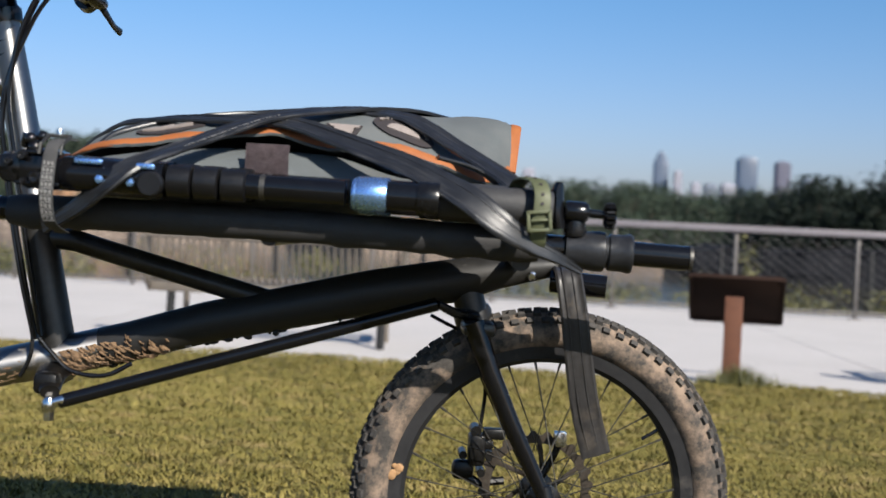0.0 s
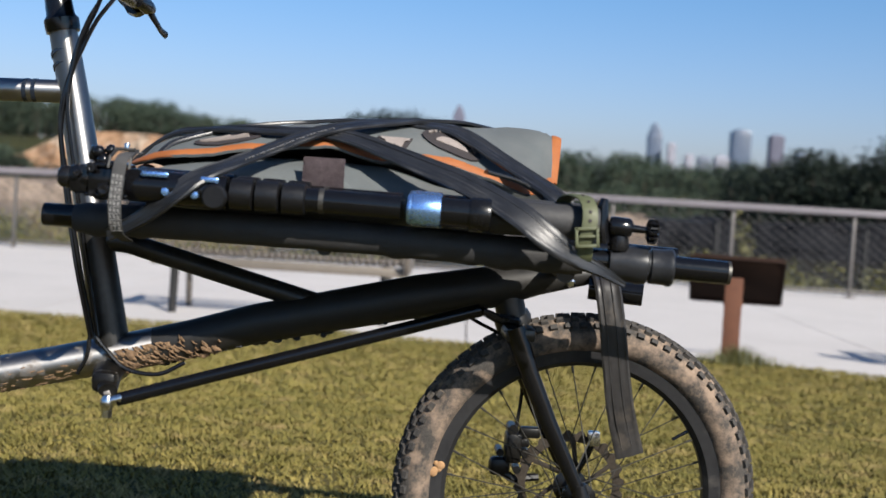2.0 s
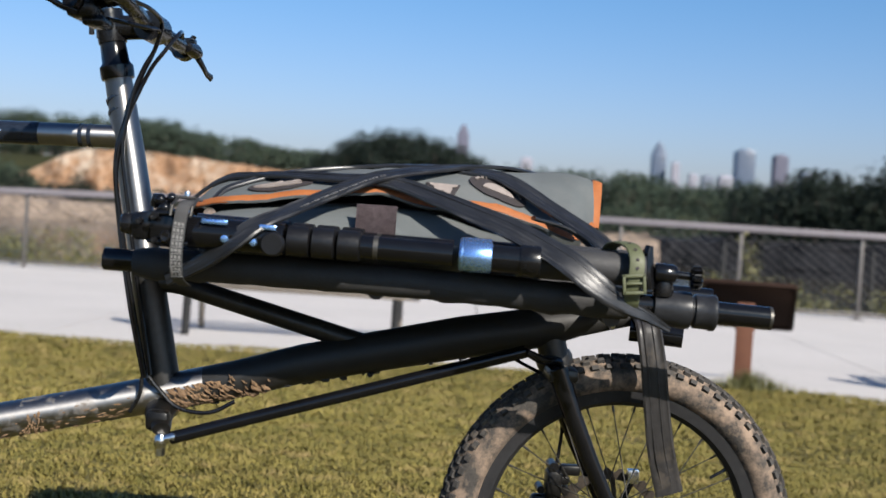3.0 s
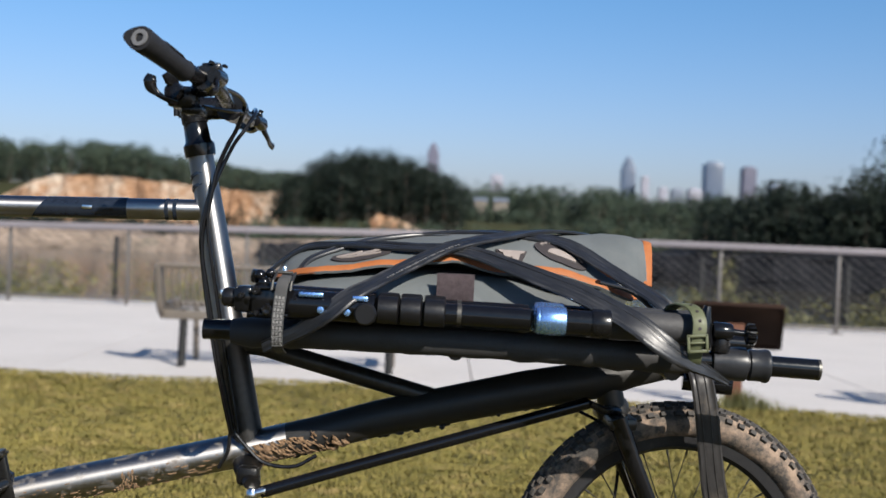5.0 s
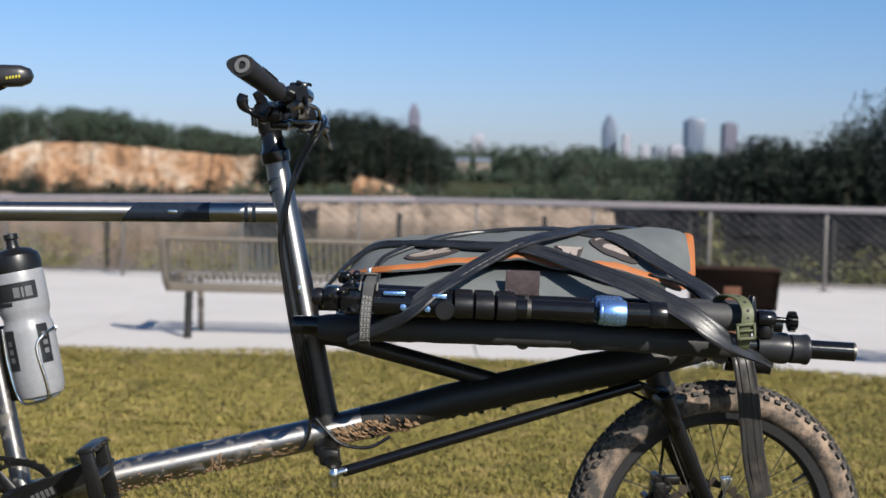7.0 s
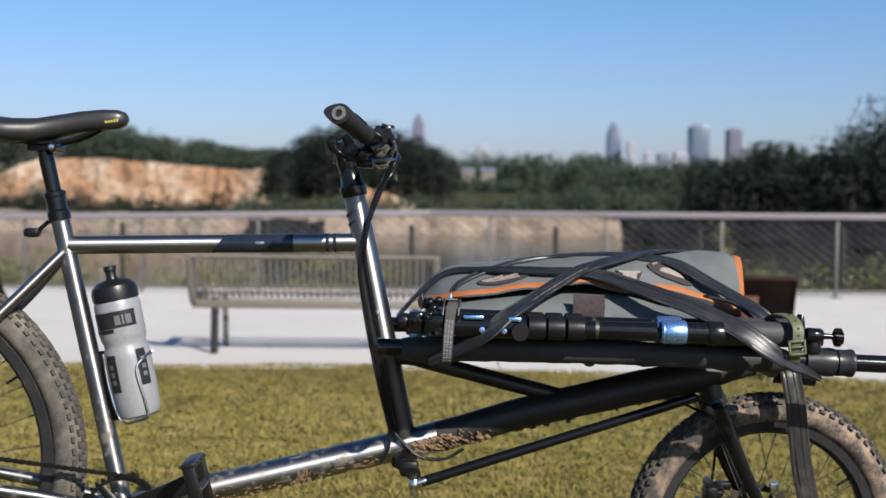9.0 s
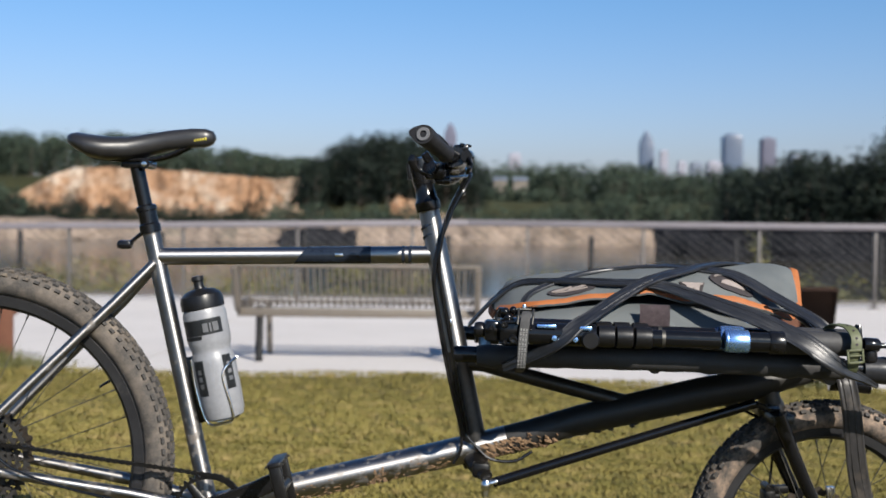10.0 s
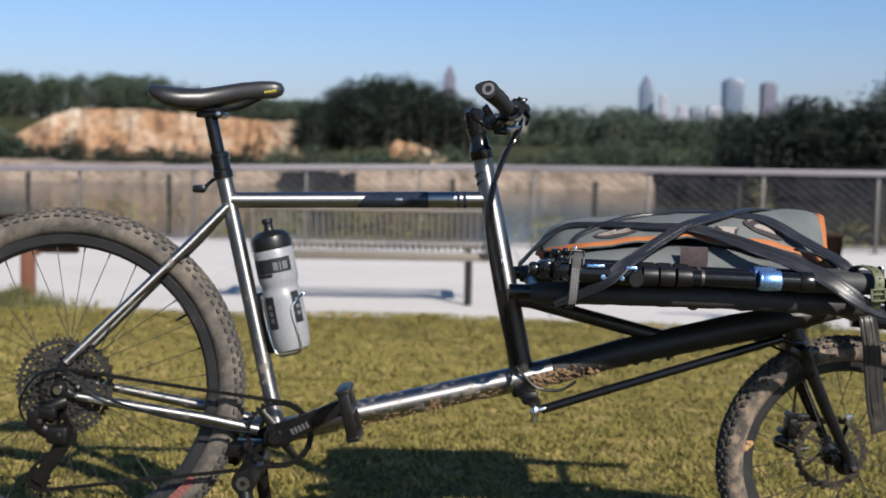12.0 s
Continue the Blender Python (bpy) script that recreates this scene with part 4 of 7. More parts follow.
for x, y, z, r in mud_parts:
    q = bmesh.ops.create_icosphere(bm, subdivisions=1, radius=r, matrix=Matrix.Translation((x, y, z)) @ Matrix.Diagonal((rnd.uniform(1, 2.4), 1, 0.9, 1)))
tagged(part("mud_crust", bm, M_BOOM, bike), kind="stuff")
bm = B()
NX, NA = 120, 44
grid = {}
for i in range(NX + 1):
    x = 0.950 + 0.165 * i / NX
    for j in range(NA + 1):
        a = -0.25 + 1.45 * j / NA
        body = 1.15 * smoothstep(0.0, 0.12, i / NX) - 0.95 * (i / NX) ** 1.6 - 2.2 * max(0.0, (0.05 + 0.55 * i / NX) - (a + 0.25)) - 0.5 * smoothstep(0.9, 1.2, a)
        along, across = x * 30 + a * 0.9, a * 0.9 - x * 30
        q = Vector((along * 1.0, across * 4.6, 3.0))
        n1, n2 = noise.noise(q), noise.noise(q * 2.3 + Vector((7, 0, 0)))
        t = body * 0.58 + 0.95 * n1 + 0.8 * n2 - 0.30
        if t > 0:
            r = 0.0278 + (x - 0.95) * 0.006 + min(0.0034, 0.0004 + 0.0034 * t) + 0.0009 * noise.noise(q * 5)
            zc = 0.4135 + (x - 0.952) * 0.273
            grid[i, j] = bm.verts.new((x, -r * math.cos(a), zc - r * math.sin(a)))
for i in range(NX):
    for j in range(NA):
        q = [grid.get(k) for k in ((i, j), (i + 1, j), (i + 1, j + 1), (i, j + 1))]
        q = [v for v in q if v]
        if len(q) > 2:
            bm.faces.new(q)
bmesh.ops.delete(bm, geom=[v for v in bm.verts if not v.link_faces], context='VERTS')
bmesh.ops.recalc_face_normals(bm, faces=bm.faces[:])
bmesh.ops.solidify(bm, geom=bm.faces[:], thickness=0.0030)
tagged(part("mud_splash", bm, M_MUD, bike, "thick dried brown mud splash"), kind="stuff")
bm = B()
for k in range(230):
    x = 0.48 + 0.45 * rnd.random()
    a = rnd.uniform(0.25, 1.45) if k % 5 else rnd.uniform(-0.9, 0.2)
    zc = 0.283 + (x - 0.448) * 0.2585
    bmesh.ops.create_icosphere(bm, subdivisions=1, radius=rnd.uniform(0.0005, 0.0015), matrix=Matrix.Translation((x, -0.0264 * math.cos(a), zc - 0.0264 * math.sin(a))) @ Matrix.Rotation(-0.25 + rnd.uniform(-.2, .2), 4, 'Y') @ Matrix.Diagonal((rnd.uniform(1.5, 6), 0.4, 1, 1)))
for k in range(40):
    a = -0.1 + 1.3 * k / 40
    x = 0.775 + rnd.gauss(0, 0.007)
    bmesh.ops.create_icosphere(bm, subdivisions=1, radius=rnd.uniform(0.0008, 0.0018), matrix=Matrix.Translation((x, -0.0266 * math.cos(a), 0.3685 + (x - 0.775) * 0.25 - 0.0266 * math.sin(a))) @ Matrix.Diagonal((rnd.uniform(0.7, 1.6), 0.4, rnd.uniform(1.2, 4.0), 1)))
tagged(part("mud_speckle", bm, M_MUD, bike, "dried mud flecks"), kind="stuff")

# seat
bm = B()
lathe(bm, [(0.015, -0.012), (0.0205, -0.012), (0.0205, 0.004), (0.0180, 0.007), (0.0180, 0.030), (0.0200, 0.032), (0.0200, 0.040), (0.013, 0.044)], (0.3165, 0, 0.826), (-0.212, 0, 0.977), 22)
part("seat_collar", bm, M_GLOSS, bike)
tube("seat_post", [(0.312, 0, 0.845), (0.2895, 0, 0.942)], 0.0137, M_GLOSS)
bm = B()
box(bm, (0.262, -0.018, 0.938), (0.312, 0.018, 0.955), 0.005)
lathe(bm, [(0.006, -0.03), (0.009, -0.03), (0.009, 0.03), (0.006, 0.03)], (0.312, 0, 0.946), (0, 1, 0), 12)
clamp = part("saddle_clamp", bm, M_BLACK, bike)
bm = B()
lathe(bm, [(0, 0), (0.005, 0), (0.005, 0.004), (0, 0.005)], (0.312, -0.030, 0.946), (0, -1, 0), 12)
part("bolt", bm, M_CHROME, clamp)
bm = B()
secs = [(0.165, 0.034, 0.998, 0.988), (0.170, 0.052, 1.0025, 0.979), (0.182, 0.064, 1.0045, 0.970), (0.208, 0.070, 1.0010, 0.956), (0.240, 0.062, 0.9980, 0.951), (0.280, 0.046, 0.9990, 0.953), (0.315, 0.034, 1.0055, 0.963), (0.355, 0.0270, 1.0130, 0.974), (0.395, 0.0235, 1.0175, 0.980), (0.422, 0.0205, 1.0175, 0.982), (0.436, 0.0150, 1.0130, 0.988), (0.441, 0.0070, 1.0050, 0.996)]
rings = []
for x, w, zt, zb in secs:
    ring = []
    for k in range(24):
        a = 2 * math.pi * k / 24
        c, s = math.cos(a), math.sin(a)
        mid = zb + (zt - zb) * 0.45
        ring.append(bm.verts.new((x, w * abs(c) ** 0.7 * (1 if c > 0 else -1), mid + (zt - mid if s > 0 else mid - zb) * abs(s) ** 0.75 * (1 if s > 0 else -1))))
    rings.append(ring)
for r, s in zip(rings, rings[1:]):
    for k in range(24):
        bm.faces.new((r[k], r[(k + 1) % 24], s[(k + 1) % 24], s[k]))
bm.faces.new(rings[0][::-1])
bm.faces.new(rings[-1])
saddle = part("saddle", bm, M_SADDLE, bike, "smooth black saddle", 60)
for s in (-1, 1):
    tube("saddle_rail", [(0.190, s * 0.030, 0.972), (0.225, s * 0.026, 0.956), (0.330, s * 0.020, 0.957), (0.400, s * 0.008, 0.986)], 0.0037, M_BLACK, saddle, seg=8, n=4)
    for k in range(5):
        bm = B()
        box(bm, (0.404 + 0.0050 * k, s * 0.0215 - 0.0008 - s * 0.0004 * k, 0.9915 + 0.0008 * k), (0.4075 + 0.0050 * k, s * 0.0215 + 0.0008 - s * 0.0004 * k, 0.9960 + 0.0010 * k), 0.0004)
        part("print_bar", bm, M_YELLOW, saddle, "yellow printed bar")
bm = B()
box(bm, (0.255, -0.014, 0.782), (0.283, 0.014, 0.799), 0.006)
rear_light = part("rear_light", bm, M_BLACK, bike, "small black rear light")
tube("strap", [(0.280, 0, 0.795), (0.300, 0, 0.812), (0.318, 0, 0.815)], 0.004, M_BLACK, rear_light, seg=8, n=4)


# wheels
def tyre_mesh(r_mid, half_r, half_w, count, knob):
    bm = B()
    seg, m = count * 2, 18
    rings = []
    for i in range(seg):
        a = 2 * math.pi * i / seg
        ring = []
        for k in range(m):
            p = 2 * math.pi * k / m
            r = r_mid + half_r * math.cos(p)
            ring.append(bm.verts.new((r * math.cos(a), half_w * math.sin(p), r * math.sin(a))))
        rings.append(ring)
    for i in range(seg):
        r, s = rings[i], rings[(i + 1) % seg]
        for k in range(m):
            bm.faces.new((r[k], r[(k + 1) % m], s[(k + 1) % m], s[k]))
    step = 2 * math.pi / count
    for i in range(count):
        for p, wide, off in ((-0.95, 0.8, 0.0), (-0.52, 0.7, 0.5), (-0.17, 0.85, 0.0), (0.17, 0.85, 0.35), (0.52, 0.7, 0.9), (0.95, 0.8, 0.4)):
            a = step * (i + off)
            ca, sa, cp, sp = math.cos(a), math.sin(a), math.cos(p), math.sin(p)
            nrm = Vector((cp * ca, sp, cp * sa))
            tan = Vector((-sa, 0, ca))
            lat = nrm.cross(tan)
            c = Vector((r_mid * ca, 0, r_mid * sa)) + Vector((half_r * cp * ca, half_w * sp, half_r * cp * sa))
            L, W = step * r_mid * 0.30, knob * wide * 0.55
            lo = [bm.verts.new(c - nrm * 0.002 + tan * x * L + lat * y * W) for x, y in ((-1, -1), (1, -1), (1, 1), (-1, 1))]
            hi = [bm.verts.new(c + nrm * knob * 0.52 + tan * x * L * .82 + lat * y * W * .8) for x, y in ((-1, -1), (1, -1), (1, 1), (-1, 1))]
            bm.faces.new(hi)
            for k in range(4):
                bm.faces.new((lo[k], lo[(k + 1) % 4], hi[(k + 1) % 4], hi[k]))
    return bm


def rim_mesh(r_in, r_out, w):
    bm = B()
    prof = [(r_in, -w * .35), (r_in + (r_out - r_in) * .25, -w * .85), (r_out - 0.003, -w), (r_out, -w * .8), (r_out - 0.006, -w * .6), (r_out - 0.006, w * .6), (r_out, w * .8), (r_out - 0.003, w), (r_in + (r_out - r_in) * .25, w * .85), (r_in, w * .35)]
    return lathe(bm, prof, (0, 0, 0), (0, 1, 0), 96, True)


def gear(bm, r, teeth, thick, y, inner, spider=0):
    """A toothed ring round the y axis."""
    n = teeth * 4
    rows = []
    for s in (-1, 1):
        out, inn = [], []
        for k in range(n):
            a = 2 * math.pi * k / n
            rr = r + (0.0035 if k % 4 in (1, 2) else -0.0025)
            out.append(bm.verts.new((rr * math.cos(a), y + s * thick / 2 * (0.6 if k % 4 in (1, 2) else 1), rr * math.sin(a))))
            inn.append(bm.verts.new((inner * math.cos(a), y + s * thick / 2, inner * math.sin(a))))
        rows.append((out, inn))
    (o1, i1), (o2, i2) = rows
    for k in range(n):
        j = (k + 1) % n
        bm.faces.new((o1[k], o1[j], i1[j], i1[k]))
        bm.faces.new((o2[k], i2[k], i2[j], o2[j]))
        bm.faces.new((o1[k], o2[k], o2[j], o1[j]))
        bm.faces.new((i1[k], i1[j], i2[j], i2[k]))
    return bm


def wheel(name, at, tyre_args, rim_args, spokes, hub_r, label, carcass_mat):
    bm = B()
    lathe(bm, [(0.005, -0.055), (0.010, -0.055), (0.012, -0.040), (hub_r, -0.036), (hub_r, -0.031), (0.014, -0.027), (0.0125, 0), (0.014, 0.027), (hub_r, 0.031), (hub_r, 0.036), (0.012, 0.040), (0.010, 0.055), (0.005, 0.055)], (0, 0, 0), (0, 1, 0), 24)
    w = part(name, bm, M_BLACK, bike, label)
    w.location = at
    ty = part("tyre", tyre_mesh(*tyre_args), carcass_mat, w, "knobbly tyre caked with pale dust and mud", 30)
    ty.data.materials.append(M_KNOB)
    carcass = tyre_args[3] * 2 * 18
    ty.data.polygons.foreach_set("material_index", [0 if k < carcass else 1 for k in range(len(ty.data.polygons))])
    part("rim", rim_mesh(*rim_args), M_RIM, w, "dusty black rim")
    rin = rim_args[0] + 0.002
    for k in range(spokes):
        side = 1 if k % 2 else -1
        a = 2 * math.pi * (k + 0.5) / spokes
        cross = (1 if (k // 2) % 2 else -1) * radians(68)
        p0 = Vector((math.cos(a + cross) * hub_r * .86, side * 0.0335, math.sin(a + cross) * hub_r * .86))
        p1 = Vector((math.cos(a) * rin, side * 0.004, math.sin(a) * rin))
        bm = B()
        d = (p1 - p0).normalized()
        sweep(bm, [p0, p1 - d * 0.013, p1 - d * 0.0125, p1], [0.0009, 0.0009, 0.0017, 0.0019], 6)
        part("spoke", bm, M_SPOKE, w)
    bm = B()
    av = 0.56
    sweep(bm, [(math.cos(av) * rin, 0, math.sin(av) * rin), (math.cos(av) * (rin - 0.028), 0, math.sin(av) * (rin - 0.028))], [0.003, 0.0024], 8)
    part("valve", bm, M_BLACK, w)
    return w


front = wheel("front_wheel", FA, (0.2348, 0.0265, 0.0285, 74, 0.0095), (0.190, 0.2165, 0.0165), 32, 0.026, "small front wheel with brake disc", M_TYRE)
rear = wheel("rear_wheel", RA, (0.3405, 0.0275, 0.0290, 104, 0.0085), (0.290, 0.3185, 0.0165), 32, 0.028, "large rear wheel with dusty knobbly tyre", M_TYRE_REAR)
for w, y, r in ((front, 0.043, 0.080), (rear, 0.043, 0.080)):
    bm = B()
    gear(bm, r, 24, 0.002, y, r - 0.014)
    disc = part("brake_disc", bm, M_DISC, w, "brown-stained steel brake disc")
    for k in range(6):
        a = k * math.pi / 3
        bm = B()
        sweep(bm, [(math.cos(a) * 0.02, y, math.sin(a) * 0.02), (math.cos(a + .5) * (r - .012), y, math.sin(a + .5) * (r - .012))], 0.004, 6, (0.25, 1), (0, 1, 0))
        part("disc_arm", bm, M_DISC, w)
bm = B()
for k in range(9):
    bmesh.ops.create_icosphere(bm, subdivisions=2, radius=rnd.uniform(0.003, 0.007), matrix=Matrix.Translation((-0.203 + rnd.uniform(-.009, .009), -0.017, 0.032 + rnd.uniform(-.007, .007))) @ Matrix.Diagonal((1, 0.4, 1, 1)))
part("mud_clod", bm, M_CLAY, front, "orange clay stuck to the rim")
bm = B()
for k in range(6):
    a = -0.62 - 0.035 * k
    box(bm, (0.318, -0.0285, -0.006), (0.341, -0.0268, 0.006), 0.0004, Matrix.Rotation(-a, 4, 'Y'))
bars = part("tyre_print", bm, M_RED, rear, "faded red lettering bars")
bm = B()
for k in range(4):
    a = 0.0 + 0.045 * k
    box(bm, (0.232, -0.0297, -0.004), (0.246, -0.0275, 0.004), 0.0004, Matrix.Rotation(-a + 0.12, 4, 'Y'))
part("tyre_print", bm, M_RED, front, "faded red lettering bars")

# fork and steering
bm = B()
lathe(bm, [(0.014, -0.012), (0.026, -0.012), (0.027, 0.002), (0.024, 0.010), (0.014, 0.012)], (1.5255, 0, 0.508), (-0.27, 0, 0.963), 24)
box(bm, (1.508, -0.066, 0.483), (1.552, 0.066, 0.504), 0.007)
fork = part("fork_crown", bm, M_TUBE_DARK, bike)
for s in (-1, 1):
    tube("fork_leg", [(1.522, s * 0.054, 0.503), (1.535, s * 0.056, 0.470), (1.547, s * 0.057, 0.440), (1.579, s * 0.057, 0.372), (1.629, s * 0.057, 0.276)], [0.0160, 0.0148, 0.0136, 0.0122, 0.0098], M_GLOSS, fork, seg=16)
    bm = B()
    lathe(bm, [(0.006, -0.007), (0.014, -0.007), (0.016, 0), (0.014, 0.007), (0.006, 0.007)], (FA.x, s * 0.060, FA.z), (0, 1, 0), 18)
    sweep(bm, [(1.629, s * 0.058, 0.285), (1.637, s * 0.059, 0.257)], [0.011, 0.014], 12)
    part("dropout", bm, M_BLACK, fork)
bm = B()
lathe(bm, [(0.0, -0.009), (0.005, -0.009), (0.0075, 0), (0.005, 0.004), (0.0, 0.005)], (FA.x + 0.003, -0.067, FA.z), (0, 1, 0), 14)
part("axle_nut", bm, M_CHROME, fork)
bm = B()
for lo, hi, bv in (((1.536, 0.040, 0.284), (1.560, 0.075, 0.330), 0.006), ((1.514, 0.047, 0.262), (1.546, 0.070, 0.290), 0.008), ((1.556, 0.048, 0.322), (1.588, 0.066, 0.338), 0.004), ((1.546, 0.046, 0.308), (1.572, 0.078, 0.322), 0.004)):
    box(bm, lo, hi, bv)
for x, z, r in ((1.545, 0.335, 0.008), (1.566, 0.300, 0.007), (1.528, 0.300, 0.006), (1.555, 0.275, 0.006)):
    lathe(bm, [(0, 0), (r, 0), (r, 0.030), (r * .6, 0.036), (0, 0.036)], (x, 0.042, z), (0, 1, 0), 12)
sweep(bm, [(1.530, 0.055, 0.270), (1.552, 0.055, 0.258), (1.590, 0.058, 0.262)], [0.006, 0.007, 0.006], 8)
caliper = part("brake_caliper", bm, M_GREASY, bike, "grimy black disc brake caliper")
tube("brake_hose", [(1.552, 0.06, 0.335), (1.556, 0.062, 0.40), (1.540, 0.05, 0.46), (1.47, 0.03, 0.50)], 0.0028, M_BLACK, caliper, seg=8, n=5)
bm = B()
box(bm, (1.654, 0.02, 0.322), (1.672, 0.032, 0.344), 0.002)
reflector = part("reflector", bm, M_CHROME, bike, "small bright bracket")
bracket_arm = tube("bracket_arm", [(1.640, 0.03, 0.275), (1.655, 0.028, 0.305), (1.662, 0.026, 0.325)], 0.005, M_BLACK, bike, seg=8)
# the front wheel and fork stand turned a little to the far side
PIVOT = Matrix.Translation((1.5255, 0, 0.508))
STEER = Matrix.Translation((0, 0.010, 0)) @ PIVOT @ Matrix.Rotation(radians(3.6), 4, 'X') @ Matrix.Rotation(radians(5.5), 4, Vector((-0.27, 0, 0.963))) @ PIVOT.inverted()
for ob in (front, fork, caliper, reflector, bracket_arm):
    ob.matrix_basis = STEER @ ob.matrix_basis
rod = tube("steering_rod", [(0.990, -0.088, 0.366), (1.12, -0.080, 0.4085), (1.478, -0.062, 0.5235)], 0.0092, M_GLOSS)
bm = B()
lathe(bm, [(0.0, -0.012), (0.006, -0.012), (0.0095, -0.006), (0.0095, 0.004), (0.006, 0.010), (0.0, 0.010)], (0.977, -0.090, 0.362), (0.1, 0, 1), 14)
lathe(bm, [(0.0, 0), (0.0075, 0), (0.0075, 0.020), (0.006, 0.024), (0, 0.024)], (0.977, -0.090, 0.363), (0.95, 0, 0.30), 12)
part("ball_joint", bm, M_CHROME, rod, "bright steel ball joint")
bm = B()
lathe(bm, [(0, 0), (0.0075, 0), (0.0075, 0.016), (0, 0.016)], (0.977, -0.090, 0.341), (0, 0, 1), 6)
part("lock_nut", bm, M_CHROME, rod)
bm = B()
sweep(bm, [(0.956, 0, 0.396), (0.962, -0.05, 0.390), (0.977, -0.09, 0.378)], [0.026, 0.020, 0.013], 12, (0.75, 1))
box(bm, (0.950, -0.085, 0.372), (0.984, -0.058, 0.402), 0.008)
lathe(bm, [(0.010, 0), (0.021, 0), (0.024, 0.018), (0.0, 0.03)], (0.956, 0, 0.378), (-0.22, 0, 0.975), 18)
part("steering_arm", bm, M_GREASY, bike, "muddy steering arm below the head tube")
bm = B()
sweep(bm, [(1.478, -0.062, 0.5235), (1.50, -0.05, 0.513), (1.525, -0.02, 0.508)], [0.009, 0.011, 0.014], 10, (0.6, 1))
part("fork_arm", bm, M_BLACK, bike)

# handlebar
tube("steerer", [(0.8455, 0, 0.915), (0.8335, 0, 0.968)], 0.0175, M_BLACK)
bm = B()
lathe(bm, [(0.012, -0.024), (0.0205, -0.024), (0.0215, 0), (0.0205, 0.024), (0.006, 0.028), (0, 0.028)], (0.8395, 0, 0.945), (-0.22, 0, 0.975), 20)
sweep(bm, [(0.840, 0, 0.944), (0.895, 0, 0.948)], [0.0185, 0.0170], 14)
lathe(bm, [(0.015, -0.026), (0.0215, -0.026), (0.0215, 0.026), (0.015, 0.026)], (0.902, 0, 0.948), (0, 1, 0), 20)
for y in (-0.017, 0.017):
    lathe(bm, [(0.0, 0), (0.004, 0), (0.004, 0.03), (0, 0.03)], (0.818, y, 0.930), (-0.1, 0, 1), 8)
part("stem", bm, M_BLACK, bike)
near_half = [(0.902, 0.0, 0.948), (0.903, 0.05, 0.949), (0.912, 0.13, 0.952), (0.916, 0.20, 0.956), (0.910, 0.25, 0.9595), (0.896, 0.285, 0.9655), (0.882, 0.325, 0.975), (0.857, 0.398, 0.9935)]
far_half = [(0.902, 0.03, 0.948), (0.905, 0.13, 0.946), (0.900, 0.20, 0.946), (0.888, 0.25, 0.948), (0.874, 0.285, 0.9535), (0.860, 0.325, 0.963), (0.835, 0.398, 0.9815)]
bar_pts = [(x, -y, z) for x, y, z in near_half[::-1]] + far_half
bar = tube("handlebar", bar_pts, 0.0111, M_BLACK, seg=14, n=3)
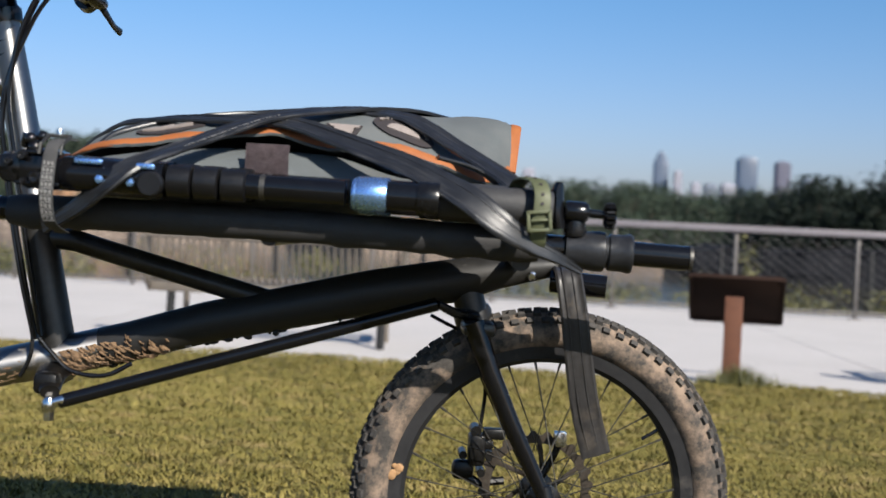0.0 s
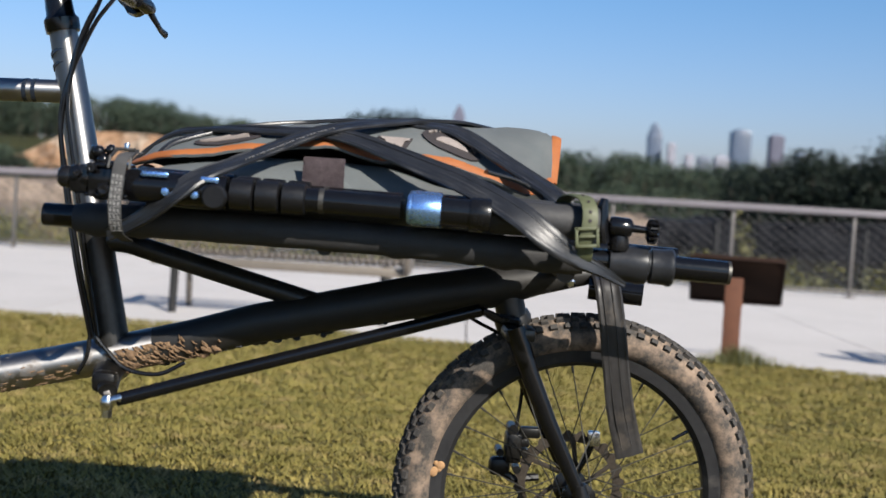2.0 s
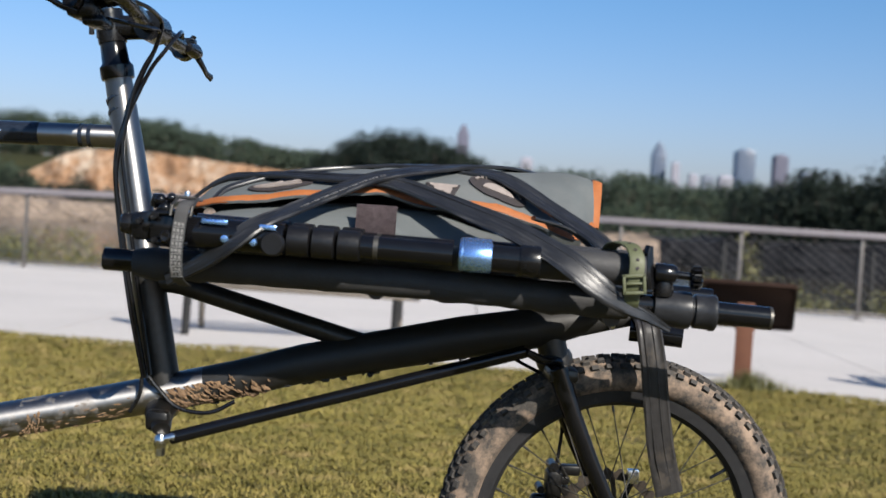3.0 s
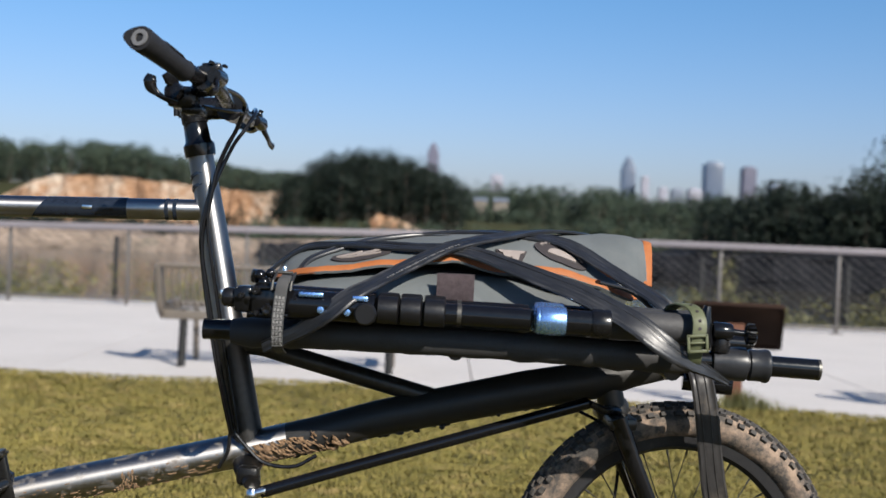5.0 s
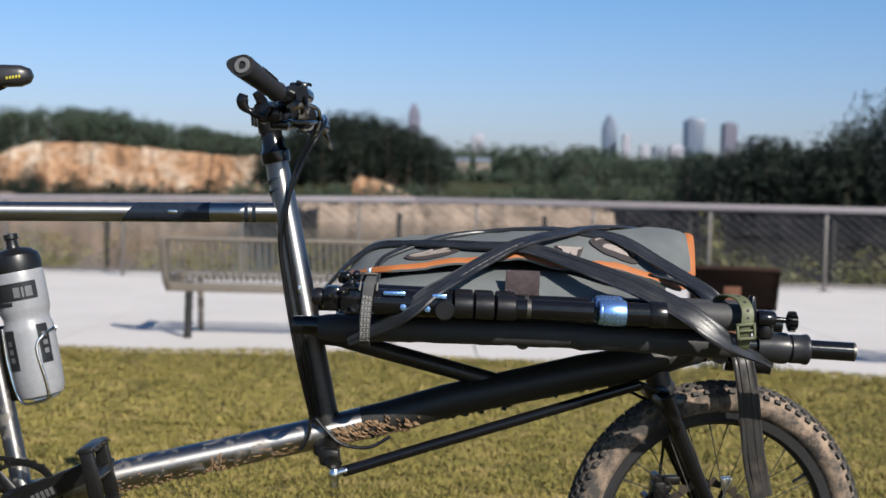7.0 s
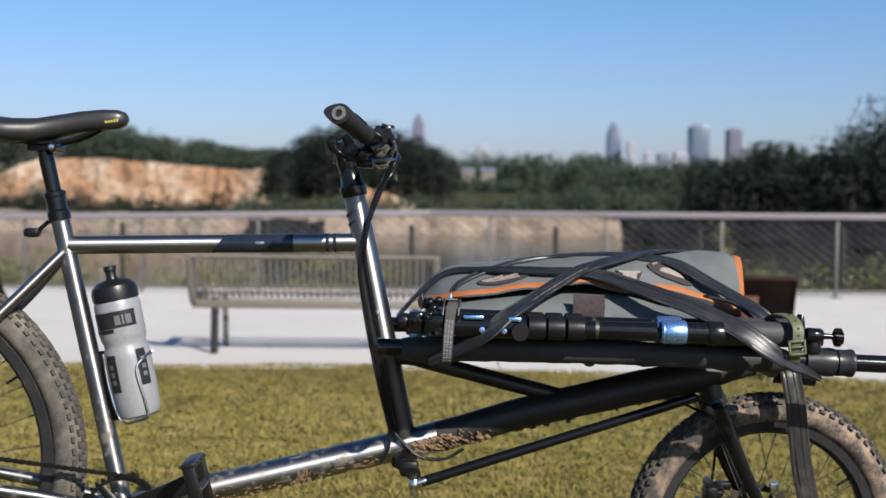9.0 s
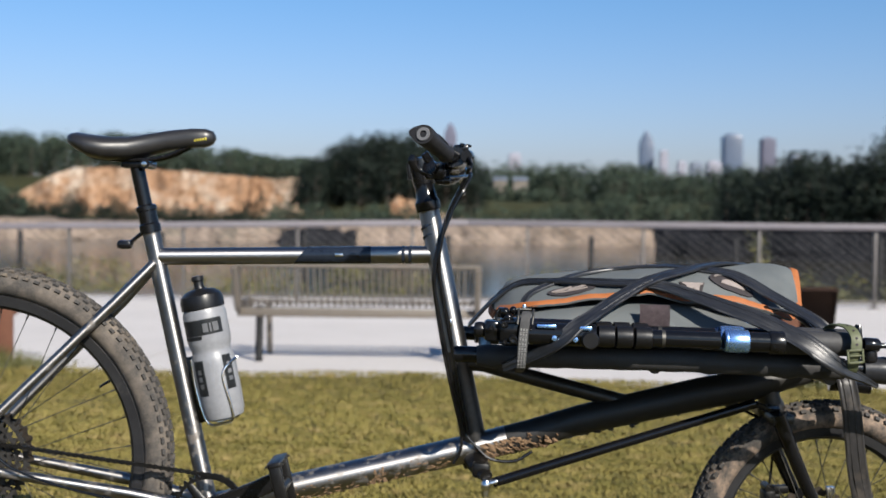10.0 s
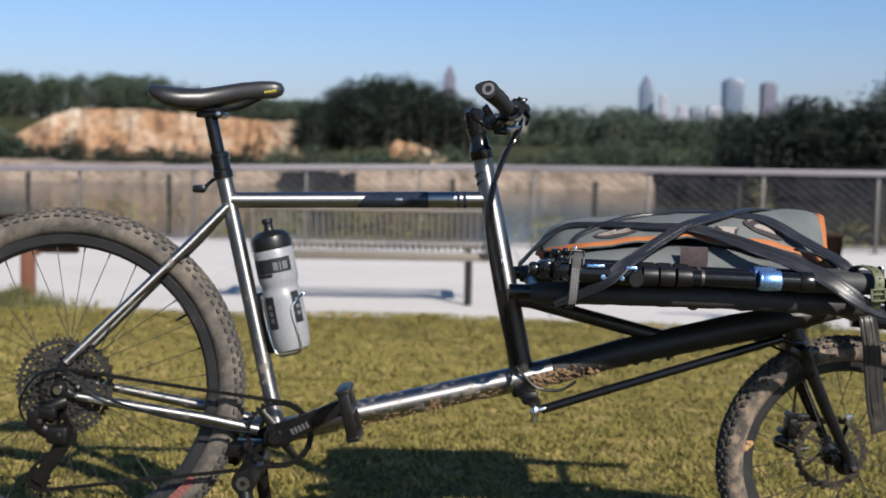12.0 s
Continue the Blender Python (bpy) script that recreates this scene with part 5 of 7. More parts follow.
for s in (-1, 1):
    shift = Vector((-0.022, 0, -0.012)) if s > 0 else Vector((0, 0, 0))
    p1, p0 = Vector((0.856, s * 0.400, 0.991)) + shift, Vector((0.892, s * 0.296, 0.9645)) + shift
    d = (p1 - p0)
    bm = B()
    sweep(bm, [p0 + d * t for t in (0, 0.04, 0.1, 0.3, 0.55, 0.8, 0.95, 1.0)], [0.0130, 0.0152, 0.0138, 0.0142, 0.0149, 0.0159, 0.0167, 0.0160], 24, (1.0, 1.0))
    dn = d.normalized()
    back = (Vector((-1, 0, 0.25)) - dn * Vector((-1, 0, 0.25)).dot(dn)).normalized()
    for v in bm.verts:
        t = (v.co - p0).dot(d) / d.length_squared
        radial = v.co - p0 - d * t
        k = radial.normalized().dot(back)
        v.co += back * max(0, k) ** 3 * 0.010 * smoothstep(0.1, 0.9, t)
    grip = part("grip", bm, M_GRIP, bar, "ribbed grey-black rubber grip", 50)
    for k in range(9):
        bm = B()
        a = -0.9 + 0.22 * k
        u = (Vector((0, 0, 1)) - dn * dn.z).normalized()
        w = dn.cross(u)
        off = (u * math.cos(a) + w * math.sin(a) * -s) * 0.0149
        sweep(bm, [p0 + d * 0.25 + off, p0 + d * 0.6 + off * 1.06], 0.0011, 5)
        part("rib", bm, M_GRIP, grip)
    bm = B()
    lathe(bm, [(0.0060, 0.0), (0.0110, 0.0), (0.0114, 0.0012), (0.0110, 0.0024), (0.0060, 0.0024)], p1, dn, 24, True)
    part("end_ring", bm, M_RING, grip, "pale ring on the grip end")
    low = 0.006 if s > 0 else 0.0
    bm = B()
    c = Vector((0.917, 0.205, 0.953)) + shift if s > 0 else Vector((0.907, -0.247, 0.962))
    lathe(bm, [(0.010, -0.011), (0.0165, -0.011), (0.0165, 0.011), (0.010, 0.011)], Vector((0.917, 0.215, 0.9565)) + shift if s > 0 else Vector((0.908, -0.258, 0.961)), (0, 1, -0.1), 18)
    sweep(bm, [c + Vector((0.016, -s * 0.035, 0.004)), c + Vector((0.020, 0, 0.002)), c + Vector((0.018, s * 0.030, 0.002))], [0.009, 0.0125, 0.010], 12)
    box(bm, c + Vector((-0.004, -0.012, 0.010)), c + Vector((0.022, 0.012, 0.022)), 0.004)
    lever = part("brake_lever", bm, M_BLACK, bar, "black hydraulic brake lever")
    tube("blade", [c + Vector((0.020, s * 0.025, -0.004)), c + Vector((0.026, s * 0.045, -0.012 - low)), c + Vector((0.026, s * (0.075 if s > 0 else 0.052), -0.020 - low)), c + Vector((0.022 + low, s * (0.100 if s > 0 else 0.060), -0.024 - low))], [0.007, 0.0055, 0.0055, 0.0065], M_BLACK, lever, seg=10, n=4, flat=(1, 0.55))
    for k in range(3):
        bm = B()
        lathe(bm, [(0, 0), (0.0042, 0), (0.0042, 0.004), (0, 0.005)], c + Vector((0.010 + 0.006 * k, s * (0.012 - 0.016 * k), 0.020)), (0.3, 0, 1), 10)
        part("bolt", bm, M_CHROME if k == 1 else M_BLACK, lever)
    if s < 0:
        bm = B()
        q = Vector((0.874, -0.205, 0.944))
        box(bm, q + Vector((-0.022, -0.028, -0.020)), q + Vector((0.016, 0.022, 0.010)), 0.007)
        box(bm, q + Vector((-0.004, -0.018, -0.028)), q + Vector((0.026, 0.030, -0.014)), 0.005)
        sweep(bm, [q + Vector((0.010, 0.0, 0.006)), q + Vector((0.034, -0.004, 0.012))], [0.010, 0.013], 10)
        lathe(bm, [(0.0, -0.010), (0.012, -0.010), (0.014, 0), (0.012, 0.010), (0, 0.011)], q + Vector((-0.010, -0.026, 0.0)), (-0.3, -1, 0.2), 16)
        shifter = part("shifter", bm, M_BLACK, bar, "black trigger shifter pod")
        tube("paddle", [q + Vector((-0.006, -0.030, -0.014)), q + Vector((-0.018, -0.048, -0.011)), q + Vector((-0.029, -0.050, -0.005)), q + Vector((-0.0375, -0.050, 0.003)), q + Vector((-0.0395, -0.050, 0.012)), q + Vector((-0.0375, -0.050, 0.020))], [0.0045, 0.0040, 0.0042, 0.0080, 0.0092, 0.0062], M_GLOSS, shifter, seg=12, n=4, flat=(0.4, 1), up=(0, 1, 0))
        tube("thumb_tab", [q + Vector((-0.008, -0.028, 0.010)), q + Vector((-0.016, -0.034, 0.016)), q + Vector((-0.021, -0.038, 0.025))], [0.006, 0.009, 0.008], M_BLACK, shifter, seg=8, flat=(1, 0.5))
HOSES = [
    [(0.922, -0.19, 0.958), (0.932, -0.12, 0.956), (0.931, -0.06, 0.946), (0.917, -0.035, 0.914), (0.904, -0.032, 0.891), (0.891, -0.031, 0.858), (0.884, -0.032, 0.822), (0.879, -0.033, 0.766), (0.892, -0.034, 0.69), (0.918, -0.036, 0.560), (0.942, -0.036, 0.445)],
    [(0.905, 0.16, 0.945), (0.920, 0.10, 0.957), (0.935, 0.02, 0.944), (0.924, -0.010, 0.914), (0.909, -0.018, 0.888), (0.894, -0.024, 0.850), (0.880, -0.029, 0.805), (0.871, -0.030, 0.735), (0.884, -0.032, 0.66), (0.911, -0.036, 0.540), (0.936, -0.036, 0.440)],
    [(0.895, -0.19, 0.930), (0.922, -0.10, 0.934), (0.926, -0.05, 0.936), (0.911, -0.026, 0.906), (0.897, -0.022, 0.876), (0.885, -0.022, 0.838), (0.868, -0.026, 0.760), (0.876, -0.028, 0.680), (0.903, -0.034, 0.55), (0.932, -0.036, 0.440)],
]
for pts in HOSES:
    tube("cable", pts, 0.0031, M_GLOSS, bike, "black control cable", 8, 6)
tube("cable", [(0.930, -0.034, 0.442), (0.928, -0.035, 0.415), (0.915, -0.033, 0.388)], 0.0030, M_BLACK, bike, seg=8, n=5)
tube("cable", [(0.936, -0.034, 0.446), (0.955, -0.034, 0.425), (0.985, -0.034, 0.400), (1.030, -0.032, 0.396), (1.065, -0.025, 0.414)], 0.0032, M_BLACK, bike, seg=8, n=5)
bm = B()
box(bm, (0.900, -0.0262, 0.650), (0.906, -0.0232, 0.664), 0.001)
part("frame_boss", bm, M_CHROME, head_tube, "bright scuffed boss")

# drivetrain
bm = B()
arm = Matrix.Translation((BB.x + 0.002, 0, BB.z + 0.006)) @ Matrix.Rotation(-0.4675, 4, 'Y')
outline = [(-0.020, -0.014), (-0.008, -0.024), (0.012, -0.025), (0.050, -0.0205), (0.110, -0.0165), (0.160, -0.0165), (0.178, -0.012), (0.185, 0.0), (0.178, 0.012), (0.160, 0.0165), (0.110, 0.0165), (0.050, 0.0205), (0.012, 0.025), (-0.008, 0.024), (-0.020, 0.014), (-0.025, 0.0)]
rows = [[bm.verts.new(arm @ Vector((x * k + 0.08 * (1 - k), yy - 0.05 * x, z * k))) for x, z in outline] for yy, k in ((-0.058, 0.93), (-0.060, 1.0), (-0.070, 1.0), (-0.0735, 0.86))]
for a, b in zip(rows, rows[1:]):
    for k in range(16):
        bm.faces.new((a[k], a[(k + 1) % 16], b[(k + 1) % 16], b[k]))
bm.faces.new(rows[0][::-1])
bm.faces.new(rows[-1])
lathe(bm, [(0.006, -0.012), (0.014, -0.012), (0.0165, -0.008), (0.0165, 0.012), (0.006, 0.012)], (BB.x + 0.002, -0.066, BB.z + 0.006), (0, 1, 0), 20)
crank = part("crank", bm, M_BLACK, bike, "scuffed black crank arm")
for k in range(5):
    bm = B()
    box(bm, (0.040 + 0.0085 * k, -0.0785 - 0.0004 * k, -0.006), (0.0455 + 0.0085 * k, -0.0740, 0.007), 0.0004, Matrix.Translation((BB.x, 0, BB.z)) @ Matrix.Rotation(-0.468, 4, 'Y'))
    part("print_bar", bm, M_WEB, crank, "worn grey print bar")
bm = B()
gear(bm, 0.0690, 34, 0.0035, 0, 0.060)
for k in range(4):
    a = k * math.pi / 2 + 0.45
    sweep(bm, [(0.012 * math.cos(a), -0.006, 0.012 * math.sin(a)), (0.061 * math.cos(a + .22), 0, 0.061 * math.sin(a + .22))], [0.011, 0.0065], 8, (0.35, 1), (0, 1, 0))
ring = part("chainring", bm, M_GREASY, crank, "dirty steel chainring")
ring.location = (BB.x + 0.006, -0.050, BB.z + 0.008)
bm = B()
sweep(bm, [(BB.x, 0.062, BB.z), (BB.x - 0.05, 0.068, BB.z - 0.027), (BB.x - 0.1535, 0.074, BB.z - 0.0775)], [0.020, 0.0155, 0.0125], 14, (1, 0.5), (0, 0, 1))
part("crank", bm, M_GREASY, bike)


def pedal(at, side, tilt):
    t = part("pedal", lathe(B(), [(0.004, 0), (0.010, 0.0), (0.0105, 0.05), (0.0085, 0.092), (0, 0.094)], (0, 0, 0), (0, side, 0), 14), M_GREASY, bike, "muddy black platform pedal")
    t.location = at
    t.rotation_euler = (0, tilt, 0)
    for x in (-0.047, 0.047):
        bm = B()
        box(bm, (x - 0.0055, min(0.006 * side, 0.098 * side), -0.0125), (x + 0.0070, max(0.006 * side, 0.098 * side), 0.0125), 0.004)
        part("cage_bar", bm, M_GREASY, t)
        for k in range(4):
            for z in (-0.011, 0.011):
                bm = B()
                sweep(bm, [(x, side * (0.016 + 0.025 * k), 0), (x, side * (0.016 + 0.025 * k), z * 1.55)], 0.0022, 6)
                part("pin", bm, M_SPOKE, t)
    for k in (0.012, 0.092):
        bm = B()
        box(bm, (-0.047, side * k - 0.006, -0.0115), (0.047, side * k + 0.006, 0.0115), 0.004)
        part("cage_rib", bm, M_GREASY, t)
    for x in (-0.0505, 0.0525):
        for z in (-0.0118, 0.0118):
            bm = B()
            sweep(bm, [(x, side * 0.012, z), (x, side * 0.055, z * 1.03), (x, side * 0.096, z)], 0.0016, 6)
            part("worn_edge", bm, M_SPOKE, t, "edge worn to bare metal")
    return t


pedal((BB.x + 0.1535 + 0.006, -0.078, BB.z + 0.0775), -1, radians(76))
pedal((BB.x - 0.1535, 0.078, BB.z - 0.0775), 1, radians(10))

bm = B()
lathe(bm, [(0.010, -0.072), (0.018, -0.072), (0.020, -0.034), (0.010, -0.034)], RA, (0, 1, 0), 24)
cassette = part("cassette", bm, M_GREASY, bike, "dirty wide-range cassette")
for k, (r, n) in enumerate(((0.100, 50), (0.085, 42), (0.072, 36), (0.0605, 30), (0.0515, 26), (0.0425, 21), (0.034, 17), (0.026, 13))):
    bm = B()
    y = -0.037 - 0.0045 * k
    gear(bm, r, n, 0.0019, 0, r - 0.010)
    c = part("cog", bm, M_COG, cassette)
    c.location = (RA.x, y, RA.z)
    for j in range(6):
        a = j * math.pi / 3 + k * 0.3
        bm = B()
        sweep(bm, [(0.016 * math.cos(a), 0, 0.016 * math.sin(a)), ((r - .009) * math.cos(a + .35), 0, (r - .009) * math.sin(a + .35))], 0.0055, 6, (0.16, 1), (0, 1, 0))
        c = part("cog_arm", bm, M_GREASY, cassette)
        c.location = (RA.x, y, RA.z)
bm = B()
lathe(bm, [(0.004, -0.009), (0.009, -0.009), (0.0105, 0), (0.004, 0)], (RA.x, -0.074, RA.z), (0, 1, 0), 14)
part("axle_end", bm, M_CHROME, bike)
bm = B()
sweep(bm, smooth_path([(0.018, -0.078, 0.350), (-0.010, -0.088, 0.338), (-0.037, -0.092, 0.323), (-0.034, -0.090, 0.298), (-0.006, -0.084, 0.280), (0.012, -0.078, 0.275)], 4), [0.010] + [0.012] * 6 + [0.0145] * 9 + [0.013] * 5, 12, (1, 0.7))
box(bm, (-0.056, -0.104, 0.296), (-0.022, -0.078, 0.336), 0.005)
box(bm, (-0.030, -0.108, 0.318), (0.004, -0.088, 0.340), 0.004, Matrix.Identity(4))
box(bm, (-0.020, -0.098, 0.262), (0.026, -0.072, 0.300), 0.008)
derail = part("rear_derailleur", bm, M_GREASY, bike, "muddy rear derailleur")
for x, y, z, r in ((-0.044, -0.105, 0.335, 0.004), (-0.028, -0.105, 0.312, 0.005), (0.010, -0.099, 0.284, 0.004)):
    bm = B()
    lathe(bm, [(0, 0), (r, 0), (r, 0.003), (0, 0.004)], (x, y + 0.002, z), (0, -1, 0), 10)
    part("bolt", bm, M_SPOKE, derail)
for y in (-0.079, -0.064):
    bm = B()
    sweep(bm, smooth_path([(0.014, y, 0.280), (0.000, y, 0.245), (-0.022, y, 0.212), (-0.042, y, 0.178)], 3), [0.017, 0.015, 0.014, 0.013], 10, (0.10, 1), (0, 1, 0))
    part("cage", bm, M_GREASY, derail)
for x, z in ((0.012, 0.275), (-0.042, 0.182)):
    bm = B()
    gear(bm, 0.0235, 12, 0.003, 0, 0.005)
    q = part("pulley", bm, M_GREASY, derail)
    q.location = (x, -0.071, z)


def chain_run(points):
    bm = B()
    pts = [Vector(p) for p in points]
    total = sum((b - a).length for a, b in zip(pts, pts[1:]))
    n = int(total / 0.0127)
    d, i, acc = 0.0, 0, 0.0
    for k in range(n):
        want = (k + 0.5) * total / n
        while i < len(pts) - 2 and acc + (pts[i + 1] - pts[i]).length < want:
            acc += (pts[i + 1] - pts[i]).length
            i += 1
        seg = pts[i + 1] - pts[i]
        c = pts[i] + seg * ((want - acc) / seg.length)
        m = Matrix.Translation(c) @ seg.to_track_quat('X', 'Z').to_matrix().to_4x4()
        w = 0.0036 if k % 2 else 0.0026
        for s in (-1, 1):
            vs = []
            for yy in (s * w, s * (w + 0.0009)):
                vs.append([bm.verts.new(m @ Vector((x, yy, z))) for x, z in ((-.0078, -.0020), (-.006, -.0040), (-.0015, -.0026), (.0015, -.0026), (.006, -.0040), (.0078, -.0020), (.0078, .0020), (.006, .0040), (.0015, .0026), (-.0015, .0026), (-.006, .0040), (-.0078, .0020))])
            bm.faces.new(vs[0])
            bm.faces.new(vs[1][::-1])
            for j in range(12):
                bm.faces.new((vs[0][j], vs[0][(j + 1) % 12], vs[1][(j + 1) % 12], vs[1][j]))
    return bm


up = [(RA.x + 0.0425 * math.cos(a), -0.059, RA.z + 0.0425 * math.sin(a)) for a in [math.pi * (1.5 - 0.16 * k) for k in range(7)]]
fr = [(BB.x + 0.006 + 0.069 * math.cos(a), -0.050, BB.z + 0.008 + 0.069 * math.sin(a)) for a in [math.pi * (0.52 - 0.105 * k) for k in range(11)]]
tagged(part("chain", chain_run(up + fr + [(-0.036, -0.071, 0.159), (-0.060, -0.071, 0.170), (-0.064, -0.071, 0.192), (-0.030, -0.070, 0.235), (0.020, -0.070, 0.254), (0.034, -0.069, 0.272), (0.022, -0.068, 0.294), (0.0, -0.060, 0.325)]), M_GREASY, bike, "rusty grimy bicycle chain"), kind="stuff")
tube("gear_cable", [(0.400, -0.060, 0.292), (0.349, -0.066, 0.299), (0.241, -0.074, 0.318), (0.150, -0.080, 0.342), (0.087, -0.085, 0.367), (0.050, -0.089, 0.396), (0.016, -0.092, 0.415), (-0.038, -0.094, 0.404), (-0.073, -0.094, 0.350), (-0.061, -0.092, 0.305), (-0.045, -0.092, 0.300)], 0.0027, M_GLOSS, bike, "black gear cable loop", 8, 6)
bm = B()
box(bm, (0.330, -0.02, 0.228), (0.415, 0.02, 0.262), 0.006)
kick = part("kickstand", bm, M_GREASY, bike, "muddy two-legged centre stand")
bm = B()
lathe(bm, [(0.016, -0.105), (0.023, -0.105), (0.025, -0.100), (0.025, 0.100), (0.023, 0.105), (0.016, 0.105)], (0.388, 0, 0.197), (0, 1, 0), 22)
part("pivot_tube", bm, M_GREASY, kick)
bm = B()
lathe(bm, [(0.006, -0.108), (0.014, -0.108), (0.014, -0.103), (0.006, -0.103)], (0.388, 0, 0.197), (0, 1, 0), 16, True)
part("end_cap", bm, M_SPOKE, kick)
bm = B()
box(bm, (0.372, -0.03, 0.19), (0.402, 0.03, 0.245), 0.005)
part("mount_plate", bm, M_GREASY, kick)
for s in (-1, 1):
    tube("stand_leg", [(0.390, s * 0.085, 0.195), (0.400, s * 0.12, 0.09), (0.405, s * 0.145, 0.002)], [0.016, 0.0145, 0.013], M_GREASY, kick, seg=12)

# bottle in its cage
BT = Vector((0.4705, -0.004, 0.459))
bax = Vector((-0.0575, 0, 0.262)).normalized()
bm = B()
prof = [(0.0, 0.002), (0.029, 0.0), (0.037, 0.004), (0.0405, 0.016), (0.0418, 0.05), (0.0418, 0.110), (0.0405, 0.124), (0.0378, 0.131), (0.0378, 0.139), (0.0405, 0.147), (0.0418, 0.156), (0.0418, 0.208), (0.0395, 0.216), (0.0, 0.217)]
lathe(bm, prof, BT, bax, 36)
bottle = part("bottle_body", bm, M_BOTTLE, None, "milky translucent plastic body")
bottle_thing = thing("water_bottle", BIKE, "milky plastic sports bottle with black cap, in frame cage", "bottle")
bottle.parent = bottle_thing
bm = B()
lathe(bm, [(0.0375, 0.2165), (0.0412, 0.2175), (0.0418, 0.232), (0.0390, 0.243), (0.028, 0.252), (0.011, 0.256), (0.0095, 0.262), (0.0095, 0.270), (0.0120, 0.272), (0.0115, 0.280), (0.0, 0.2815)], BT, bax, 32)
part("cap", bm, M_LOCK, bottle_thing, "black squeeze cap")


def on_bottle(a0, a1, h0, h1, mat_, name, label, proud=0.0006, n=10, hn=2):
    """A patch of print on the bottle's side between two angles, 0 facing the bike's right side."""
    bm = B()
    side = Vector((0, -1, 0))
    fwd = bax.cross(side)
    rows = []
    for j in range(hn + 1):
        h = h0 + (h1 - h0) * j / hn
        r = lerp([(p[1], p[0]) for p in prof[2:-1]], h) + proud
        rows.append([bm.verts.new(BT + bax * h + (side * math.cos(a) + fwd * math.sin(a)) * r) for a in (a0 + (a1 - a0) * i / n for i in range(n + 1))])
    for a, b in zip(rows, rows[1:]):
        for i in range(n):
            bm.faces.new((a[i], a[i + 1], b[i + 1], b[i]))
    bmesh.ops.solidify(bm, geom=bm.faces[:], thickness=0.0004)
    return part(name, bm, mat_, bottle_thing, label)


on_bottle(-1.2, 0.95, 0.168, 0.198, M_PRINT, "print_panel", "dark printed panel")
on_bottle(-1.2, -0.1, 0.160, 0.167, M_PRINT, "print_panel", "dark printed panel")
for a0, a1, h0, h1 in ((0.02, 0.26, 0.173, 0.190), (0.33, 0.41, 0.173, 0.190), (0.48, 0.74, 0.173, 0.190)):
    on_bottle(a0, a1, h0, h1, M_BOTTLE, "print_bar", "", 0.0012, 4)
on_bottle(-0.85, -0.30, 0.052, 0.120, M_PRINT, "print_panel", "dark printed panel", hn=6)
on_bottle(0.62, 1.10, 0.058, 0.124, M_PRINT, "print_panel", "dark printed panel", hn=6)
for h in (0.066, 0.080, 0.094):
    on_bottle(-0.68, -0.46, h, h + 0.009, M_BOTTLE, "print_bar", "", 0.0012, 3)
    on_bottle(0.78, 0.98, h + 0.008, h + 0.016, M_BOTTLE, "print_bar", "", 0.0012, 3)
cf = Vector((-bax.z, 0, bax.x)) * -1
cage_pts = lambda s: [BT + bax * 0.125 - cf * 0.040 + Vector((0, s * 0.012, 0)), BT + bax * 0.06 - cf * 0.041 + Vector((0, s * 0.014, 0)), BT + bax * 0.0 - cf * 0.030 + Vector((0, s * 0.02, 0)), BT - bax * 0.006 + Vector((0, s * 0.026, 0)), BT + bax * 0.0 + cf * 0.022 + Vector((0, s * 0.033, 0)), BT + bax * 0.03 + cf * 0.024 + Vector((0, s * 0.036, 0)), BT + bax * 0.085 + cf * 0.020 + Vector((0, s * 0.0385, 0)), BT + bax * 0.105 + cf * 0.033 + Vector((0, s * 0.030, 0)), BT + bax * 0.112 + cf * 0.044 + Vector((0, s * 0.004, 0))]
cage = tube("bottle_cage", cage_pts(-1), 0.0026, M_CHROME, bike, "bright wire bottle cage", 8, 5)
tube("wire", cage_pts(1), 0.0026, M_CHROME, cage, "", 8, 5)
bm = B()
box(bm, (-0.004, -0.010, 0.0), (0.003, 0.010, 0.13), 0.0015, Matrix.Translation(BT - cf * 0.043) @ bax.to_track_quat('Z', 'Y').to_matrix().to_4x4())
part("mount_plate", bm, M_BLACK, cage)


# ---- messenger bag on the cargo rails ----
def ridge_z(x):
    return lerp([(0.982, 0.690), (0.992, 0.712), (1.017, 0.736), (1.04, 0.745), (1.10, 0.754), (1.16, 0.759), (1.22, 0.766), (1.30, 0.774), (1.37, 0.776), (1.44, 0.777), (1.50, 0.784), (1.54, 0.781), (1.568, 0.773)], x)


def hem_z(x):
    return lerp([(0.985, 0.690), (1.05, 0.703), (1.165, 0.719), (1.26, 0.731), (1.33, 0.715), (1.42, 0.717), (1.475, 0.704), (1.53, 0.685), (1.568, 0.703)], x)


def hem_y(x):
    return lerp([(0.985, 0.08), (1.02, 0.13), (1.06, 0.15), (1.2, 0.15), (1.33, 0.135), (1.45, 0.125), (1.53, 0.106), (1.568, 0.018)], x)


RIDGE_Y = 0.045


def flap_z(x, y):
    zr = ridge_z(x)
    if y <= RIDGE_Y:
        s = min(1.15, (RIDGE_Y - y) / (hem_y(x) + RIDGE_Y))
        z = hem_z(x) + (zr - hem_z(x)) * (1 - s ** lerp([(1.0, 1.6), (1.17, 2.3), (1.24, 2.6), (1.32, 3.6), (1.38, 3.6), (1.48, 1.4)], x))
    else:
        s = min(1.0, (y - RIDGE_Y) / 0.155)
        z = zr - (zr - 0.66) * s ** 2.2
    return z + 0.0022 * noise.noise(Vector((x * 22, y * 16, 1))) + 0.0012 * noise.noise(Vector((x * 60, y * 25, 5)))


